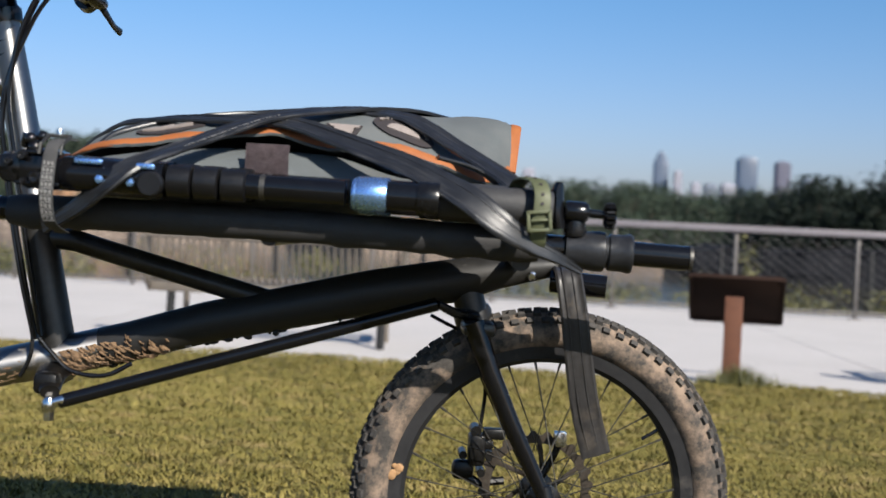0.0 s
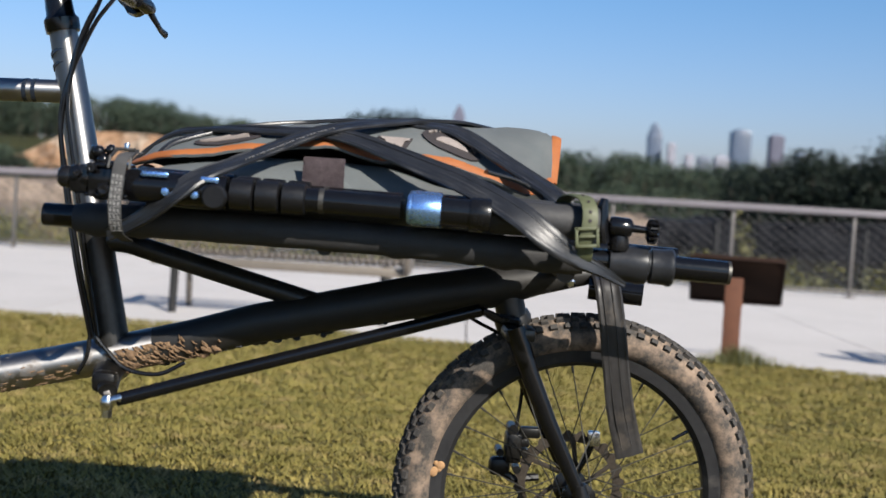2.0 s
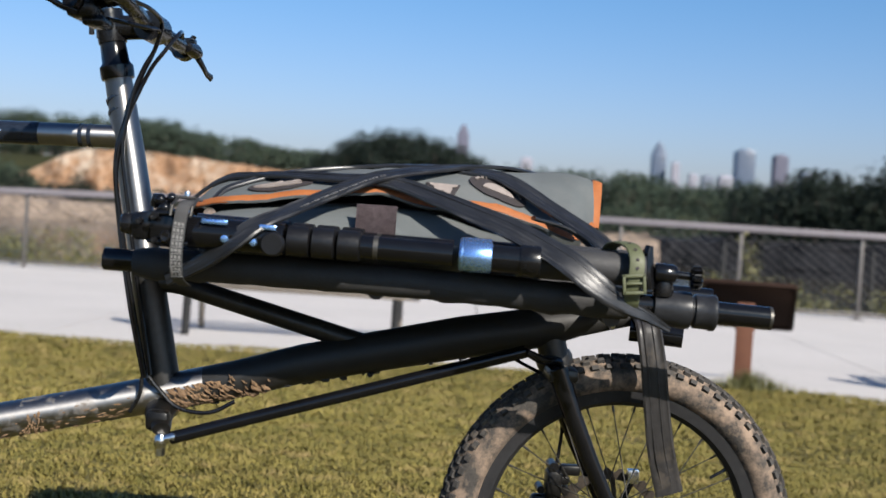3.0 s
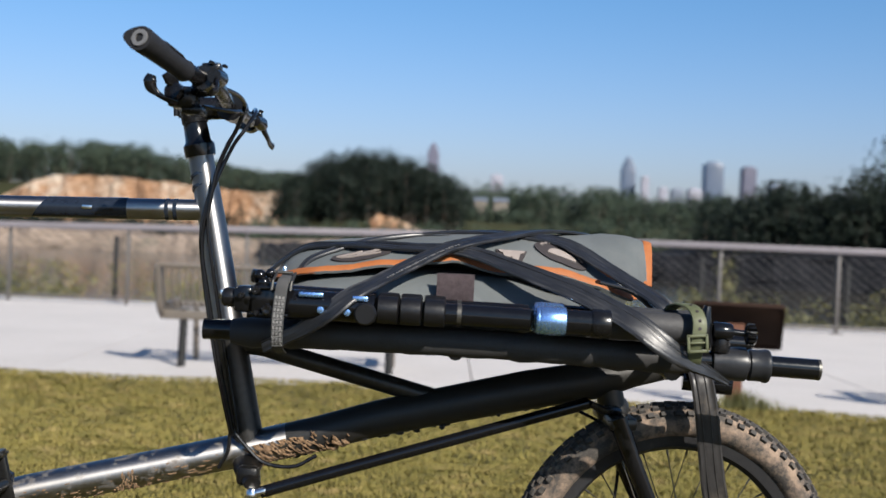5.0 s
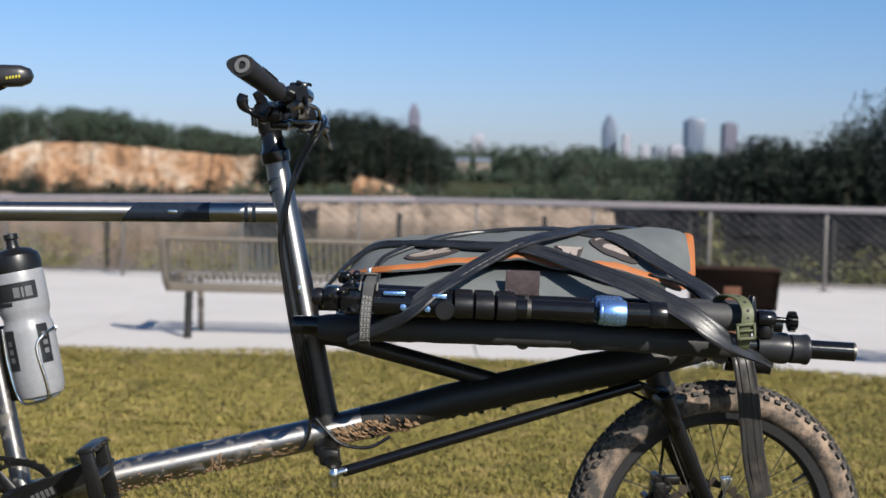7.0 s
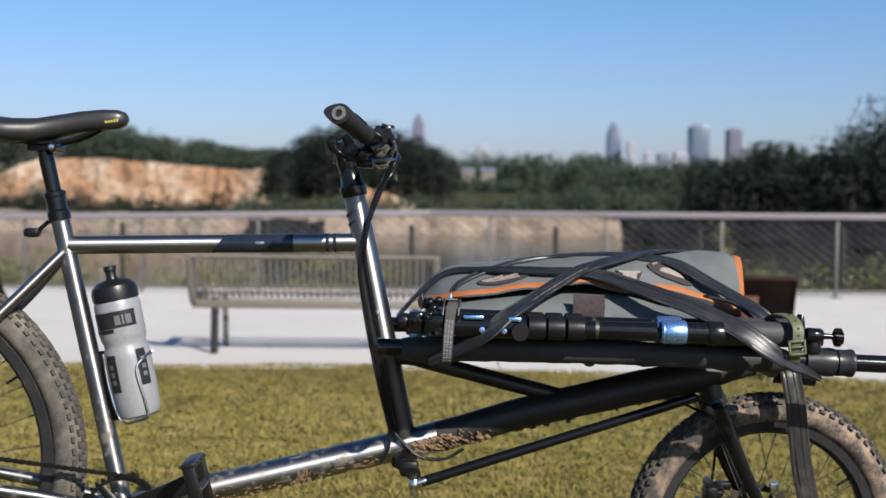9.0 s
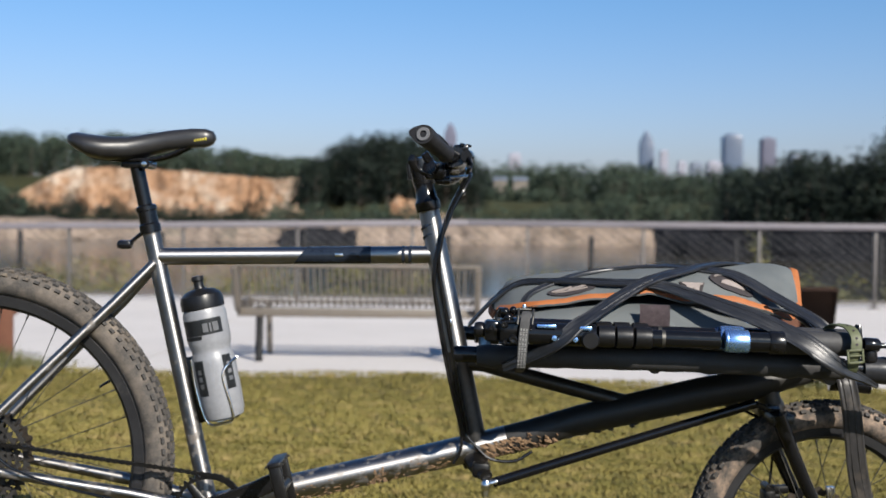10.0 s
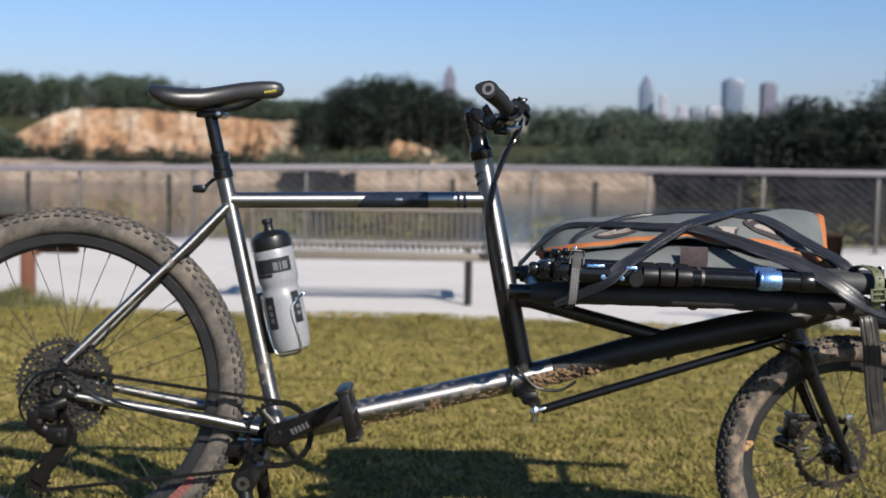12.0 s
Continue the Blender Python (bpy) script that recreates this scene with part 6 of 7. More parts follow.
def flap_at(x, y, up=0.0):
    e = 0.004
    n = Vector((-(flap_z(x + e, y) - flap_z(x - e, y)) / (2 * e), -(flap_z(x, y + e) - flap_z(x, y - e)) / (2 * e), 1)).normalized()
    z = flap_z(x, y)
    return Vector((x + 0.08 * (z - 0.70) * smoothstep(1.47, 1.56, x), y, z)) + n * up, n


bag = thing("messenger_bag", BIKE, "grey canvas messenger bag with orange binding, lashed to the rails", "bag")
bm = B()
nx, ny = 64, 30
rows = []
for i in range(nx + 1):
    x = 0.985 + 0.583 * i / nx
    rows.append([bm.verts.new(flap_at(x, -hem_y(x) + (0.20 + hem_y(x)) * j / ny)[0]) for j in range(ny + 1)])
for a, b in zip(rows, rows[1:]):
    for j in range(ny):
        bm.faces.new((a[j], b[j], b[j + 1], a[j + 1]))
bmesh.ops.recalc_face_normals(bm, faces=bm.faces[:])
bmesh.ops.solidify(bm, geom=bm.faces[:], thickness=0.0035)
flap = part("flap", bm, M_CANVAS, bag, "grey canvas flap", 50)
pts, ups = [], []
for i in range(61):
    x = 0.992 + 0.570 * i / 60
    p, n = flap_at(x, -hem_y(x) + 0.006, 0.0)
    pts.append(p)
    ups.append(Vector((0, -0.75, 0.55)).lerp(n, 0.4))
bm = B()
ribbon(bm, pts, ups, 0.0135, 0.0022)
part("binding", bm, M_ORANGE, flap, "orange fabric binding")
pts, ups = [], []
for j in range(31):
    y = -0.020 + 0.207 * j / 30
    p, n = flap_at(1.565, y)
    pts.append(p)
    ups.append(Vector((0.25, -0.55, 0.8)).lerp(n, 0.5))
bm = B()
ribbon(bm, pts, ups, 0.0150, 0.0022)
part("binding", bm, M_ORANGE, flap, "orange fabric binding")
bm = B()
rings = []
for i in range(29):
    u = i / 28
    x = 0.990 + 0.55 * u
    k = min(1, math.sin(math.pi * min(max(u, 0.02), 0.98)) * 3) ** 0.5
    ring = []
    for j in range(28):
        a = 2 * math.pi * j / 28
        c, s = math.cos(a), math.sin(a)
        yy = 0.188 * (abs(c) ** 0.5) * (1 if c > 0 else -1) * (0.75 + 0.25 * k)
        zz = 0.664 + lerp([(0.99, 0.020), (1.10, 0.040), (1.20, 0.050), (1.33, 0.048), (1.42, 0.020), (1.54, 0.005)], x) * (abs(s) ** 0.8) * (1 if s > 0 else -1) * k
        w = 0.004 * noise.noise(Vector((x * 12, yy * 10, zz * 14)))
        ring.append(bm.verts.new((x, yy + w, min(zz + w, flap_z(x, max(-0.17, min(0.17, yy))) - 0.010))))
    rings.append(ring)
for r, s in zip(rings, rings[1:]):
    for k in range(28):
        bm.faces.new((r[k], r[(k + 1) % 28], s[(k + 1) % 28], s[k]))
bm.faces.new(rings[0][::-1])
bm.faces.new(rings[-1])
part("bag_body", bm, M_CANVAS, bag, "grey canvas body", 60)
bm = B()
vv = []
for i in range(9):
    col = []
    for j in range(9):
        x, z = 1.238 + 0.053 * i / 8, 0.672 + 0.042 * j / 8
        col.append(bm.verts.new((x, -0.1925 - 0.004 * math.sin(math.pi * j / 8) + 0.002 * noise.noise(Vector((x * 50, z * 50, 0))), z)))
    vv.append(col)
for a, b in zip(vv, vv[1:]):
    for j in range(8):
        bm.faces.new((a[j], b[j], b[j + 1], a[j + 1]))
bmesh.ops.solidify(bm, geom=bm.faces[:], thickness=0.004)
part("hook_tape", bm, M_VELCRO, bag, "worn mauve hook tape patch")


def patch(outline, cx, cy, material, name, label, up=0.003, parent=None):
    """A cloth patch lying on the flap; outline: points round its centre."""
    bm = B()
    rings = []
    for k in (0.33, 0.66, 1.0):
        rings.append([bm.verts.new(flap_at(cx + a * k, cy + b * k, up)[0]) for a, b in outline])
    c = bm.verts.new(flap_at(cx, cy, up)[0])
    n = len(outline)
    for i in range(n):
        j = (i + 1) % n
        bm.faces.new((c, rings[0][i], rings[0][j]))
        for a, b in zip(rings, rings[1:]):
            bm.faces.new((a[i], b[i], b[j], a[j]))
    low = [bm.verts.new(flap_at(cx + a, cy + b, up - 0.002)[0]) for a, b in outline]
    for i in range(n):
        bm.faces.new((rings[-1][i], low[i], low[(i + 1) % n], rings[-1][(i + 1) % n]))
    return part(name, bm, material, parent or bag, label)


oval = lambda a, b, n=32, turn=0.0: [(a * math.cos(t) * math.cos(turn) - b * math.sin(t) * math.sin(turn), a * math.cos(t) * math.sin(turn) + b * math.sin(t) * math.cos(turn)) for t in (2 * math.pi * k / n for k in range(n))]
p1 = patch(oval(0.044, 0.0165, 32, 0.05), 1.124, -0.112, M_PATCH, "patch", "dark oval patch with pale script")
for k, (a, b, w, h, r) in enumerate(((-0.024, -0.001, 0.013, 0.0024, 0.30), (-0.010, 0.003, 0.013, 0.0026, 0.42), (0.006, -0.001, 0.012, 0.0024, 0.28), (0.021, 0.003, 0.012, 0.0026, 0.36), (0.0, -0.007, 0.030, 0.0015, 0.04))):
    patch(oval(w, h, 16, r), 1.124 + a, -0.110 + b, M_THREAD, "stitched_bar", "", 0.0052, p1)
p2 = patch([(-0.024, 0.012), (0.023, 0.012), (0.013, -0.011), (-0.013, -0.011)], 1.346, -0.111, M_PATCH, "patch", "small tapered brown patch")
patch([(-0.020, 0.0095), (0.020, 0.0095), (0.018, 0.006), (-0.018, 0.006)], 1.346, -0.111, M_THREAD, "stitched_bar", "", 0.005, p2)
patch([(-0.013, 0.004), (-0.005, 0.004), (-0.004, -0.008), (-0.009, -0.008)], 1.346, -0.111, M_THREAD, "stitched_bar", "", 0.005, p2)
patch([(0.002, 0.004), (0.013, 0.004), (0.009, -0.008), (0.003, -0.008)], 1.346, -0.111, M_THREAD, "stitched_bar", "", 0.005, p2)
p3 = patch(oval(0.040, 0.021, 32, -0.10), 1.421, -0.087, M_PATCH, "patch", "dark round patch with a pale rising sun")
patch([(0.021 * math.cos(t), -0.004 + 0.0125 * math.sin(t)) for t in (math.pi * k / 14 for k in range(15))], 1.421, -0.091, M_THREAD, "stitched_bar", "", 0.0052, p3)
for k in range(11):
    t = math.pi * (0.06 + 0.88 * k / 10)
    c, q = math.cos(t), math.sin(t)
    patch([(-0.0020, -0.0014), (0.0020, -0.0014), (0.0020, 0.0014), (-0.0020, 0.0014)], 1.421 + 0.031 * c, -0.087 + 0.0160 * q - 0.003 * c, M_THREAD, "stitched_bar", "", 0.0055, p3)
bm = B()
ribbon(bm, smooth_path([(0.986, -0.050, 0.676), (0.981, -0.020, 0.680), (0.979, 0.02, 0.684), (0.980, 0.06, 0.682)], 4), [(-1, -0.3, 0.3)] * 13, 0.016, 0.0025)
part("binding", bm, M_ORANGE, flap, "orange fabric binding")
tube("carry_strap", [(1.47, -0.155, 0.712), (1.52, -0.140, 0.700), (1.56, -0.135, 0.672)], 0.010, M_RUBBER, bag, "black shoulder strap", 10, 5, (0.3, 1))

# rubber straps over the load
def strap_material():
    """Worn black inner tube: scuffs and fine lines that run along the strap."""
    m = bpy.data.materials.new("worn_inner_tube")
    m.use_nodes = True
    nt = m.node_tree
    b = nt.nodes["Principled BSDF"]
    c = nt.nodes.new("ShaderNodeTexCoord")

    def streak(scale, stretch, detail):
        mp = nt.nodes.new("ShaderNodeMapping")
        mp.inputs["Scale"].default_value = stretch
        nt.links.new(c.outputs["UV"], mp.inputs[0])
        n = nt.nodes.new("ShaderNodeTexNoise")
        n.inputs["Scale"].default_value, n.inputs["Detail"].default_value, n.inputs["Roughness"].default_value = scale, detail, 0.7
        nt.links.new(mp.outputs[0], n.inputs["Vector"])
        return n.outputs["Fac"]
    lines, cloud = streak(10, (1.2, 22, 1), 6), streak(26, (1, 1.6, 1), 8)
    base = ramp(nt, cloud, [(0.32, (0.0065, 0.0072, 0.0088)), (0.7, (0.017, 0.0182, 0.0215))])
    mask = ramp(nt, lines, [(0.56, (0, 0, 0)), (0.74, (0.75, 0.75, 0.75))])
    nt.links.new(mix(nt, mask, base, (0.062, 0.061, 0.064)), b.inputs["Base Color"])
    nt.links.new(ramp(nt, lines, [(0.3, (0.24, 0.24, 0.24)), (0.7, (0.52, 0.52, 0.52))]), b.inputs["Roughness"])
    bp = nt.nodes.new("ShaderNodeBump")
    bp.inputs["Strength"].default_value, bp.inputs["Distance"].default_value = 0.45, 0.0012
    nt.links.new(lines, bp.inputs["Height"])
    nt.links.new(bp.outputs[0], b.inputs["Normal"])
    return m


M_STRAP = strap_material()


def strap(name, pts, ups, widths, label, material=None, bow=0.001, n=9, seed=0, seams=()):
    """A slit inner tube: a flat band with rolled edges and long creases."""
    path, u = smooth_path(pts, n), smooth_path(ups, n)
    ws = [v.x for v in smooth_path([(a, 0, 0) for a in widths], n)]
    cols, thick = 13, 0.0026
    verts, faces, uvs, run = [], [], [], 0.0
    for i, p in enumerate(path):
        d = (path[min(i + 1, len(path) - 1)] - path[max(i - 1, 0)]).normalized()
        up = (u[i] - d * u[i].dot(d)).normalized()
        w = d.cross(up)
        if i:
            run += (p - path[i - 1]).length
        h = ws[i] / 2
        for k in range(cols):
            a = -1 + 2 * k / (cols - 1)
            lift = thick + bow * (1 - a * a) + 0.0016 * smoothstep(0.62, 0.9, abs(a)) - 0.0022 * smoothstep(0.93, 1.0, abs(a))
            lift += 0.0016 * noise.noise(Vector((run * 9, a * 2.4, seed))) + 0.0008 * noise.noise(Vector((run * 30, a * 3, seed + 5)))
            verts.append(p + w * a * h + up * lift)
            uvs.append((run, a * h))
        for k in range(cols):
            a = 1 - 2 * k / (cols - 1)
            verts.append(p + w * a * h * 0.97 - up * 0.0006)
            uvs.append((run, a * h))
    m = 2 * cols
    for i in range(len(path) - 1):
        for k in range(m):
            faces.append((i * m + k, i * m + (k + 1) % m, (i + 1) * m + (k + 1) % m, (i + 1) * m + k))
    faces += [tuple(range(m))[::-1], tuple(range((len(path) - 1) * m, len(path) * m))]
    ob = rawmesh(name, verts, faces, material or M_STRAP, True)
    layer = ob.data.uv_layers.new(name="along")
    for lp in ob.data.loops:
        layer.data[lp.index].uv = uvs[lp.vertex_index]
    ob.data.set_sharp_from_angle(angle=radians(50))
    ob.matrix_world = BIKE
    for a in seams:
        bm = B()
        line = []
        for i in range(2, len(path) - 2):
            d = (path[i + 1] - path[i - 1]).normalized()
            up = (u[i] - d * u[i].dot(d)).normalized()
            line.append(path[i] + d.cross(up) * a * ws[i] / 2 + up * (thick + bow * (1 - a * a) + 0.0002))
        sweep(bm, line, 0.0009, 6)
        part("mould_seam", bm, ob.data.materials[0], ob, "raised mould seam")
    return tagged(ob, label, "strap", "rubber straps over the bag")


A_PTS = [(1.000, -0.205, 0.597), (1.040, -0.232, 0.618), (1.070, -0.252, 0.637), (1.099, -0.266, 0.659), (1.122, -0.256, 0.678), (1.154, -0.226, 0.696), (1.187, -0.192, 0.715), (1.218, -0.168, 0.732), (1.253, -0.140, 0.749), (1.294, -0.108, 0.761), (1.335, -0.076, 0.769), (1.385, -0.030, 0.7775), (1.440, 0.030, 0.780), (1.495, 0.120, 0.764), (1.525, 0.185, 0.690), (1.535, 0.195, 0.630)]
A_UPS = [(0, -1, 0.1), (-0.2, -1, 0.2), (-0.2, -0.95, 0.3), (-0.3, -0.85, 0.5), (-0.3, -0.75, 0.6), (-0.3, -0.65, 0.7), (-0.25, -0.6, 0.75), (-0.2, -0.55, 0.8), (-0.15, -0.50, 0.85), (-0.1, -0.40, 0.9), (-0.05, -0.28, 0.95), (0, -0.05, 1), (0, 0.1, 1), (0, 0.5, 0.85), (0, 0.9, 0.4), (0, 1, 0.1)]
strap_a = strap("rubber_strap", A_PTS, A_UPS,
      [0.016, 0.020, 0.026, 0.030, 0.030, 0.029, 0.028, 0.028, 0.028, 0.028, 0.028, 0.028, 0.028, 0.028, 0.026, 0.022], "black inner-tube strap crossing over the bag")
path, norm = smooth_path(A_PTS, 9), smooth_path(A_UPS, 9)
for k in range(26):
    i = 48 + k * 1.05
    j = int(i)
    p = path[j].lerp(path[j + 1], i - j)
    d = (path[j + 1] - path[j]).normalized()
    u = (norm[j] - d * norm[j].dot(d)).normalized()
    w = d.cross(u)
    m = Matrix((d, w, u)).transposed().to_4x4()
    bm = B()
    box(bm, (-0.0008 - 0.0011 * (k * 7 % 3), -0.0013, -0.0004), (0.0014, 0.0013, 0.0004), 0, Matrix.Translation(p + u * 0.0040 + w * 0.006) @ m)
    part("print_bar", bm, M_FAINT, strap_a, "faint pale print bar")
strap("rubber_strap",
      [(1.650, -0.215, 0.583), (1.618, -0.236, 0.599), (1.587, -0.250, 0.612), (1.551, -0.262, 0.633), (1.516, -0.255, 0.658), (1.478, -0.235, 0.678), (1.435, -0.212, 0.697), (1.390, -0.187, 0.712), (1.345, -0.162, 0.727), (1.298, -0.143, 0.741), (1.255, -0.132, 0.7465), (1.200, -0.115, 0.7460), (1.136, -0.092, 0.7450), (1.084, -0.060, 0.7425), (1.030, -0.030, 0.734), (0.983, -0.020, 0.700), (0.940, 0.0, 0.650)],
      [(0.3, -1, 0.1), (0.3, -0.95, 0.2), (0.25, -0.95, 0.3), (0.2, -0.9, 0.4), (0.2, -0.85, 0.5), (0.2, -0.8, 0.6), (0.15, -0.75, 0.65), (0.1, -0.7, 0.7), (0.05, -0.65, 0.75), (0, -0.6, 0.8), (0, -0.55, 0.85), (0, -0.5, 0.87), (-0.1, -0.35, 0.92), (-0.15, -0.25, 0.95), (-0.4, -0.2, 0.9), (-0.8, -0.1, 0.6), (-0.9, -0.1, 0.5)],
      [0.008, 0.016, 0.024, 0.033, 0.037, 0.038, 0.037, 0.035, 0.032, 0.028, 0.025, 0.023, 0.022, 0.022, 0.022, 0.022, 0.020], "wide black inner-tube strap pulled to the rail end", bow=0.0015, seed=3, seams=(0.35,))
strap("rubber_strap",
      [(1.035, -0.125, 0.700), (1.052, -0.098, 0.722), (1.107, -0.060, 0.744), (1.158, -0.022, 0.757), (1.230, 0.0, 0.7675), (1.300, -0.012, 0.7735), (1.360, -0.045, 0.7715), (1.418, -0.066, 0.766), (1.451, -0.084, 0.753), (1.488, -0.102, 0.731), (1.526, -0.127, 0.709), (1.565, -0.157, 0.684), (1.597, -0.168, 0.650)],
      [(-0.6, -0.6, 0.6), (-0.5, -0.5, 0.7), (-0.2, -0.25, 0.95), (-0.1, -0.1, 1), (0, 0, 1), (0, -0.15, 1), (0.05, -0.3, 0.95), (0.15, -0.45, 0.88), (0.25, -0.6, 0.8), (0.35, -0.65, 0.75), (0.35, -0.7, 0.7), (0.35, -0.75, 0.65), (0.4, -0.8, 0.4)],
      [0.014, 0.016, 0.018, 0.020, 0.022, 0.024, 0.026, 0.028, 0.030, 0.031, 0.031, 0.030, 0.026], "black inner-tube strap running down to the tripod feet", seed=11)
strap("hanging_strap",
      [(1.646, 0.0, 0.576), (1.648, -0.028, 0.5775), (1.651, -0.050, 0.565), (1.6615, -0.053, 0.512), (1.6725, -0.042, 0.450), (1.686, -0.027, 0.3885), (1.705, -0.010, 0.3275)],
      [(0, 0.2, 1), (0, -0.3, 1), (0, -1, 0.4), (0, -1, 0.1), (0, -1, 0.1), (0, -1, 0.15), (0, -1, 0.15)], [0.034, 0.035, 0.036, 0.037, 0.038, 0.040, 0.041], "loose muddy inner-tube end hanging beside the wheel", M_RUBBER_MUDDY, 0.002, seed=7, seams=(-0.25, 0.45))

# ---- tripod lashed along the rail ----
tripod = thing("camera_tripod", BIKE, "folded black tripod with blue anodised locks, lashed along the rail", "tripod")
TY, TZ = -0.245, 0.6605


def tl(x0, x1, prof, material, name, label="", y=TY, z=TZ, parent=None, seg=26, drop=-0.012):
    """A turned piece along the tripod's axis; prof: (share of the length, radius)."""
    bm = B()
    p = [(r, (x1 - x0) * s) for s, r in prof]
    lathe(bm, [(0.001, 0)] + p + [(0.001, x1 - x0)], (x0, y, z + drop * (x0 - 1.2)), (1, 0, drop), seg)
    return part(name, bm, material, parent or tripod, label)


def grip_lock(x0, x1, r):
    return [(0, r * .86), (0.06, r), (0.3, r * 1.02), (0.7, r * 1.02), (0.94, r), (1, r * .86)]


for dy, dz in ((0, 0), (0.040, 0.003), (0.078, -0.003)):
    near = dy == 0
    leg = tl(1.035, 1.155, [(0, 0.0205), (1, 0.0205)], M_GLOSS, "tripod_leg", "glossy black leg", TY + dy, TZ + dz)
    for x in (1.158, 1.1895, 1.222):
        tl(x, x + 0.030, grip_lock(0, 1, 0.0190), M_LOCK, "twist_lock", "ribbed rubber twist lock", TY + dy, TZ + dz, leg)
    tl(1.252, 1.368, [(0, 0.0150), (1, 0.0150)], M_GLOSS, "lower_tube", "", TY + dy, TZ + dz, leg)
    tl(1.268, 1.274, [(0, 0.0153), (1, 0.0153)], M_SPOKE, "label_ring", "pale printed ring", TY + dy, TZ + dz, leg)
    tl(1.376, 1.3815, [(0, 0.0175), (0.5, 0.0195), (1, 0.0195)], M_BLUE, "collar_ring", "blue anodised ring", TY + dy, TZ + dz, leg)
    tl(1.382, 1.417, [(0, 0.0192), (0.05, 0.0200), (0.95, 0.0200), (1, 0.0190)], M_BLUE, "collar", "blue anodised leg collar", TY + dy, TZ + dz, leg)
    tl(1.415, 1.455, [(0, 0.0178), (1, 0.0178)], M_GLOSS, "upper_tube", "", TY + dy, TZ + dz, leg)
    tl(1.452, 1.478, [(0, 0.0190), (0.1, 0.0205), (0.9, 0.0205), (1, 0.0195)], M_BLACK, "clamp_ring", "", TY + dy, TZ + dz, leg)
    tl(1.478, 1.612, [(0, 0.0195), (0.03, 0.0212), (0.97, 0.0208), (1, 0.0185)], M_FOAM, "foam_grip", "black foam leg grip", TY + dy * 0.8 + 0.02, TZ + dz, leg)
bm = B()
box(bm, (0.987, -0.273, 0.642), (1.036, -0.207, 0.690), 0.012)
box(bm, (0.962, -0.262, 0.648), (0.990, -0.218, 0.684), 0.008)
body = part("spider", bm, M_GLOSS, tripod, "black tripod shoulder casting")
for x, z, r in ((0.996, 0.680, 0.0065), (1.012, 0.655, 0.0075), (0.975, 0.672, 0.005), (0.998, 0.650, 0.004)):
    bm = B()
    lathe(bm, [(0, 0), (r, 0), (r, 0.005), (r * .75, 0.0075), (r * .3, 0.0075), (0, 0.006)], (x, -0.2745 if x > 0.985 else -0.262, z), (0, -1, 0), 14)
    part("bolt", bm, M_BLACK, body)
for z in (0.648, 0.684):
    bm = B()
    box(bm, (0.9885, -0.2775, z - 0.002), (1.040, -0.272, z + 0.002), 0.001)
    part("casting_rib", bm, M_GLOSS, body)
bm = B()
lathe(bm, [(0, 0), (0.010, 0), (0.0130, 0.003), (0.0140, 0.012), (0.0120, 0.018), (0.006, 0.021), (0, 0.021)], (0.946, -0.242, 0.667), (1, 0, 0), 20)
part("knob", bm, M_BLACK, body)
bm = B()
lathe(bm, [(0, 0), (0.012, 0), (0.0155, 0.003), (0.0155, 0.011), (0.013, 0.014), (0, 0.014)], (1.144, -0.262, 0.6555), (0, -1, 0), 24)
part("pan_knob", bm, M_LOCK, tripod, "round dark plastic knob")
for x, z, w, h in ((1.069, 0.6775, 0.034, 0.0065), (1.136, 0.6755, 0.022, 0.007)):
    bm = B()
    box(bm, (x - w / 2, -0.2675, z - h / 2), (x + w / 2, -0.2630, z + h / 2), 0.002)
    part("blue_strip", bm, M_BLUE, tripod, "blue anodised strip")
for x, z in ((1.083, 0.6575), (1.119, 0.6560)):
    bm = B()
    lathe(bm, [(0, 0), (0.0055, 0), (0.0045, 0.004), (0, 0.005)], (x, -0.2640, z), (0, -1, 0), 12)
    part("lock_stud", bm, M_BLUE, tripod, "blue anodised stud")
bm = B()
for x, z, r in ((0.998, 0.700, 0.008), (1.012, 0.703, 0.007), (1.004, 0.690, 0.009)):
    bmesh.ops.create_icosphere(bm, subdivisions=2, radius=r, matrix=Matrix.Translation((x, -0.258, z)))
lathe(bm, [(0, 0), (0.006, 0), (0.008, 0.006), (0.008, 0.016), (0, 0.018)], (0.990, -0.252, 0.690), (0.3, -0.1, 1), 14)
part("ball_head_lever", bm, M_GLOSS, tripod)

# small ball head clamped at the rail's front
head = thing("clamp_ball_head", BIKE, "small black clamp with ball head on the rail end", "clamp")
bm = B()
lathe(bm, [(0, 0), (0.013, 0), (0.014, 0.006), (0.012, 0.020), (0, 0.022)], (1.642, -0.198, 0.624), (0, 0, 1), 18)
part("socket", bm, M_BLACK, head)
bm = B()
sweep(bm, [(1.622, -0.200, 0.632), (1.619, -0.200, 0.652), (1.618, -0.201, 0.678), (1.620, -0.201, 0.688)], [0.015, 0.0165, 0.0125, 0.008], 14, (0.6, 1))
part("jaw", bm, M_GLOSS, head)
bm = B()
lathe(bm, [(0, 0), (0.011, 0), (0.0125, 0.003), (0.0125, 0.024), (0.010, 0.028), (0.005, 0.030), (0.0040, 0.060), (0, 0.060)], (1.628, -0.204, 0.6545), (1, 0, -0.05), 20)
part("ball_body", bm, M_GLOSS, head)
bm = B()
gear(bm, 0.0125, 14, 0.015, 0, 0.002)
k = part("thumb_screw", bm, M_BLACK, head, "knurled thumb screw")
k.location = (1.682, -0.205, 0.651)
k.rotation_euler = (0, 0, radians(90))

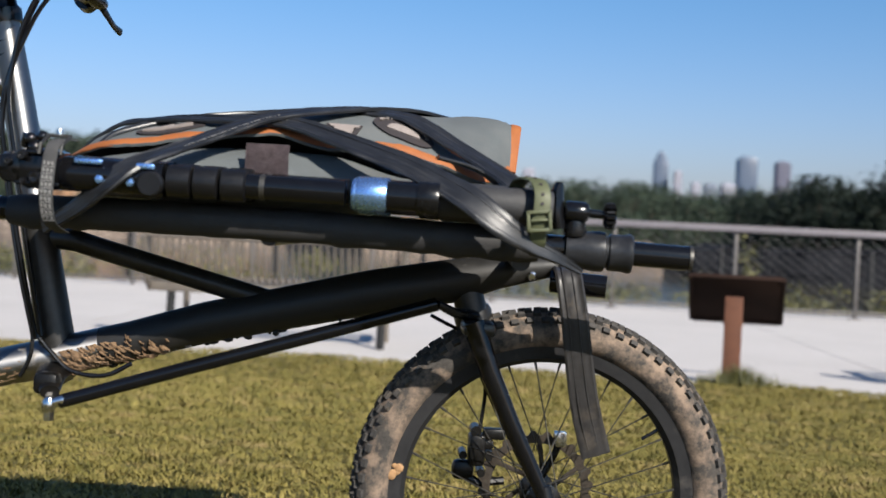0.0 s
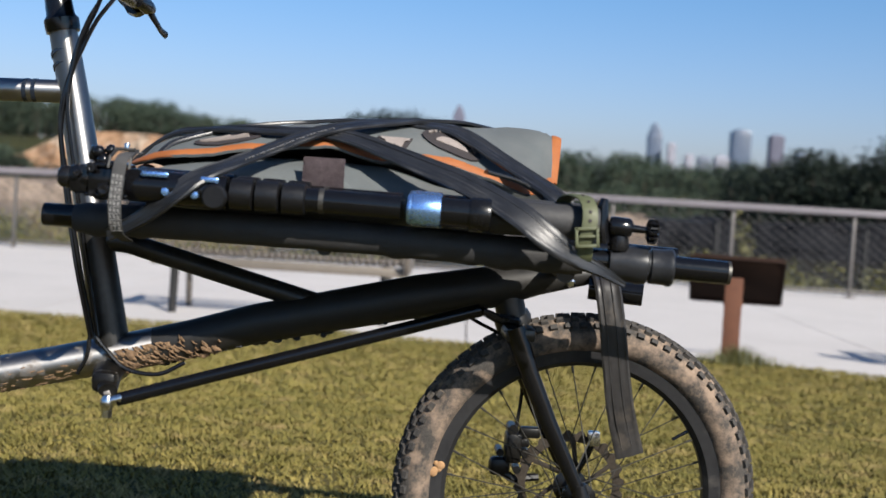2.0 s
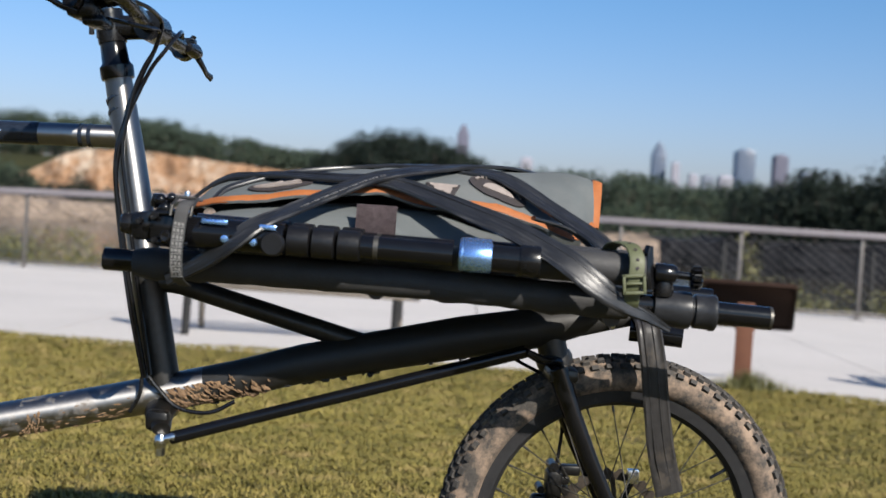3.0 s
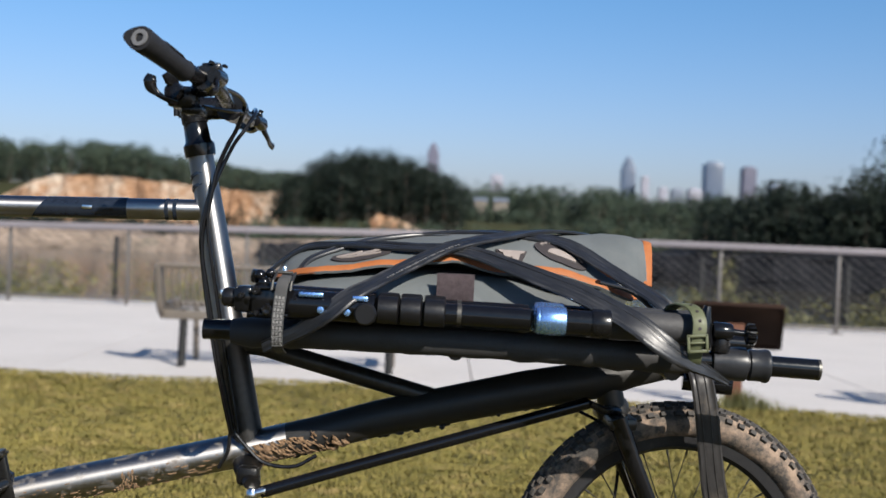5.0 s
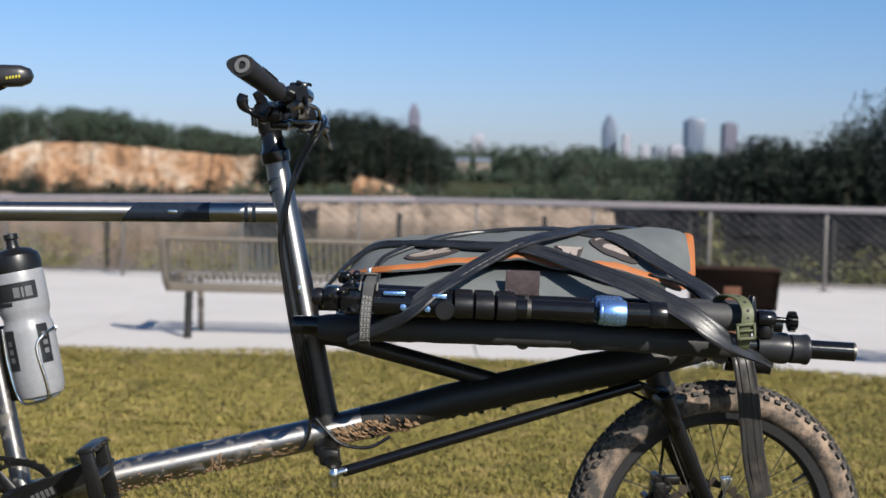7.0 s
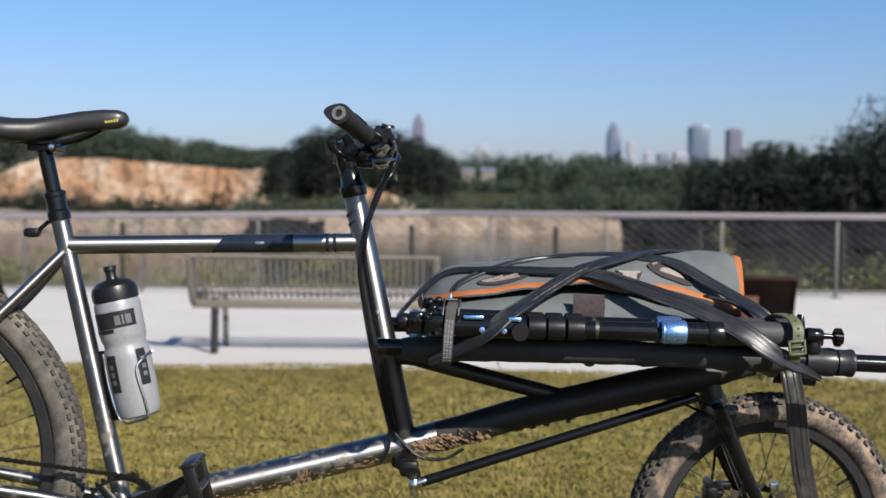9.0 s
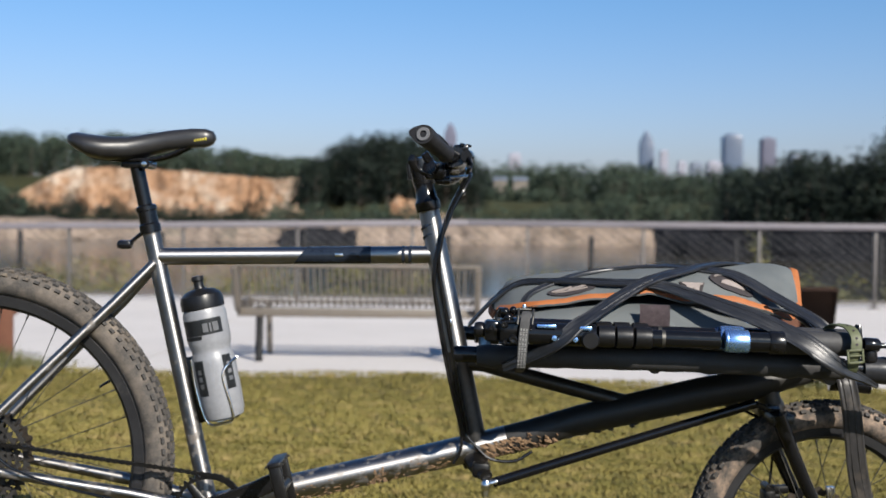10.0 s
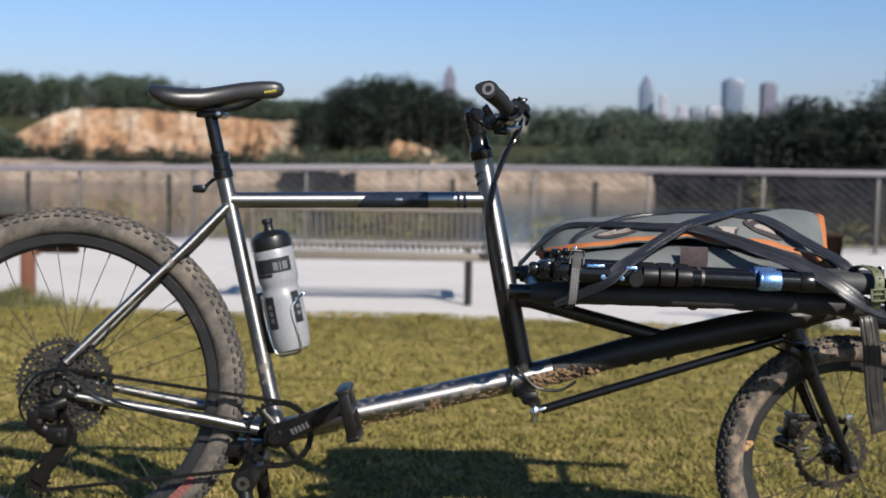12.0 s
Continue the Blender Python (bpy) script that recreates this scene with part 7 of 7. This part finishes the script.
# olive strap round the tripod's feet
olive = thing("ski_strap", BIKE, "olive green rubber strap with holes and buckle", "strap")
bm = B()
loop = [(1.581, -0.192, 0.640), (1.569, -0.195, 0.676), (1.577, -0.215, 0.688), (1.591, -0.240, 0.686), (1.597, -0.258, 0.672), (1.597, -0.262, 0.652), (1.595, -0.258, 0.632), (1.595, -0.248, 0.612), (1.597, -0.22, 0.600)]
path = smooth_path(loop, 6)
cen = Vector((1.591, -0.225, 0.648))
ribbon(bm, path, [(p - cen) * Vector((0.2, 1, 1)) for p in path], 0.0195, 0.0026)
band = part("band", bm, M_OLIVE, olive)
for i in (13, 17, 21, 25, 28):
    p = path[i]
    d = ((p - cen) * Vector((0.2, 1, 1))).normalized()
    bm = B()
    lathe(bm, [(0, 0), (0.0022, 0), (0.0022, 0.0012), (0, 0.0012)], p + d * 0.0022, d, 10)
    part("hole", bm, M_PATCH, band, "dark punched hole")
bm = B()
m = Matrix.Translation((1.595, -0.2655, 0.640)) @ Matrix.Rotation(radians(-6), 4, 'Y')
for lo, hi in (((-0.014, -0.003, 0.008), (0.014, 0.002, 0.012)), ((-0.014, -0.003, -0.013), (0.014, 0.002, -0.009)), ((-0.0145, -0.003, -0.013), (-0.0105, 0.002, 0.012)), ((0.0105, -0.003, -0.013), (0.0145, 0.002, 0.012)), ((-0.0105, -0.002, -0.001), (0.0105, 0.001, 0.002))):
    box(bm, lo, hi, 0.001, m)
part("buckle", bm, M_OLIVE, olive, "olive moulded buckle")

# webbing strap with metal buckle at the tripod's head
web = thing("webbing_strap", BIKE, "dark webbing strap woven with pale marks, metal cam buckle", "strap")
bm = B()
wp = smooth_path([(1.036, -0.225, 0.702), (1.035, -0.262, 0.700), (1.032, -0.281, 0.690), (1.029, -0.2835, 0.660), (1.0275, -0.281, 0.630), (1.0265, -0.262, 0.604), (1.026, -0.215, 0.592)], 5)
wc = Vector((1.029, -0.235, 0.645))
ribbon(bm, wp, [(p - wc) * Vector((0, 1, 1)) for p in wp], 0.0165, 0.0016)
band = part("band", bm, M_WEB, web)
reach = [0.0]
for p0, p1 in zip(wp, wp[1:]):
    reach.append(reach[-1] + (p1 - p0).length)
for k in range(9):
    # rows of small woven blocks, parted by thin slanting lines
    at = 0.078 + k * 0.0082
    j = max(n for n in range(len(wp) - 1) if reach[n] <= at)
    d = (wp[j + 1] - wp[j]).normalized()
    p = wp[j] + d * (at - reach[j])
    u = (p - wc) * Vector((0, 1, 1))
    u = (u - d * u.dot(d)).normalized()
    w = d.cross(u)
    m = Matrix.Translation(p + u * 0.0017) @ Matrix((w, d, u)).transposed().to_4x4()
    for off in (-0.0047, 0.0, 0.0047):
        bm = B()
        box(bm, (off - 0.0014, -0.0022, -0.0006), (off + 0.0014, 0.0016, 0.0006), 0, m)
        part("woven_mark", bm, M_WEB_PALE, band)
    bm = B()
    box(bm, (-0.0070, 0.0033, -0.0006), (0.0070, 0.0042, 0.0006), 0, m @ Matrix.Rotation(0.10, 4, 'Z'))
    part("woven_mark", bm, M_WEB_PALE, band)
bm = B()
for s in (-1, 1):
    sweep(bm, [(1.034 + s * 0.0125, -0.262, 0.705), (1.032 + s * 0.0125, -0.284, 0.694), (1.031 + s * 0.0125, -0.286, 0.682)], 0.0020, 8)
sweep(bm, [(1.017, -0.260, 0.705), (1.043, -0.260, 0.705)], 0.0022, 8)
buckle = part("buckle", bm, M_SPOKE, web, "grey metal cam buckle")
bm = B()
lathe(bm, [(0, 0), (0.0036, 0), (0.0036, 0.006), (0.0028, 0.008), (0, 0.009)], (1.031, -0.256, 0.705), (0, 0, 1), 12)
part("rivet", bm, M_CHROME, buckle, "bright rivet")
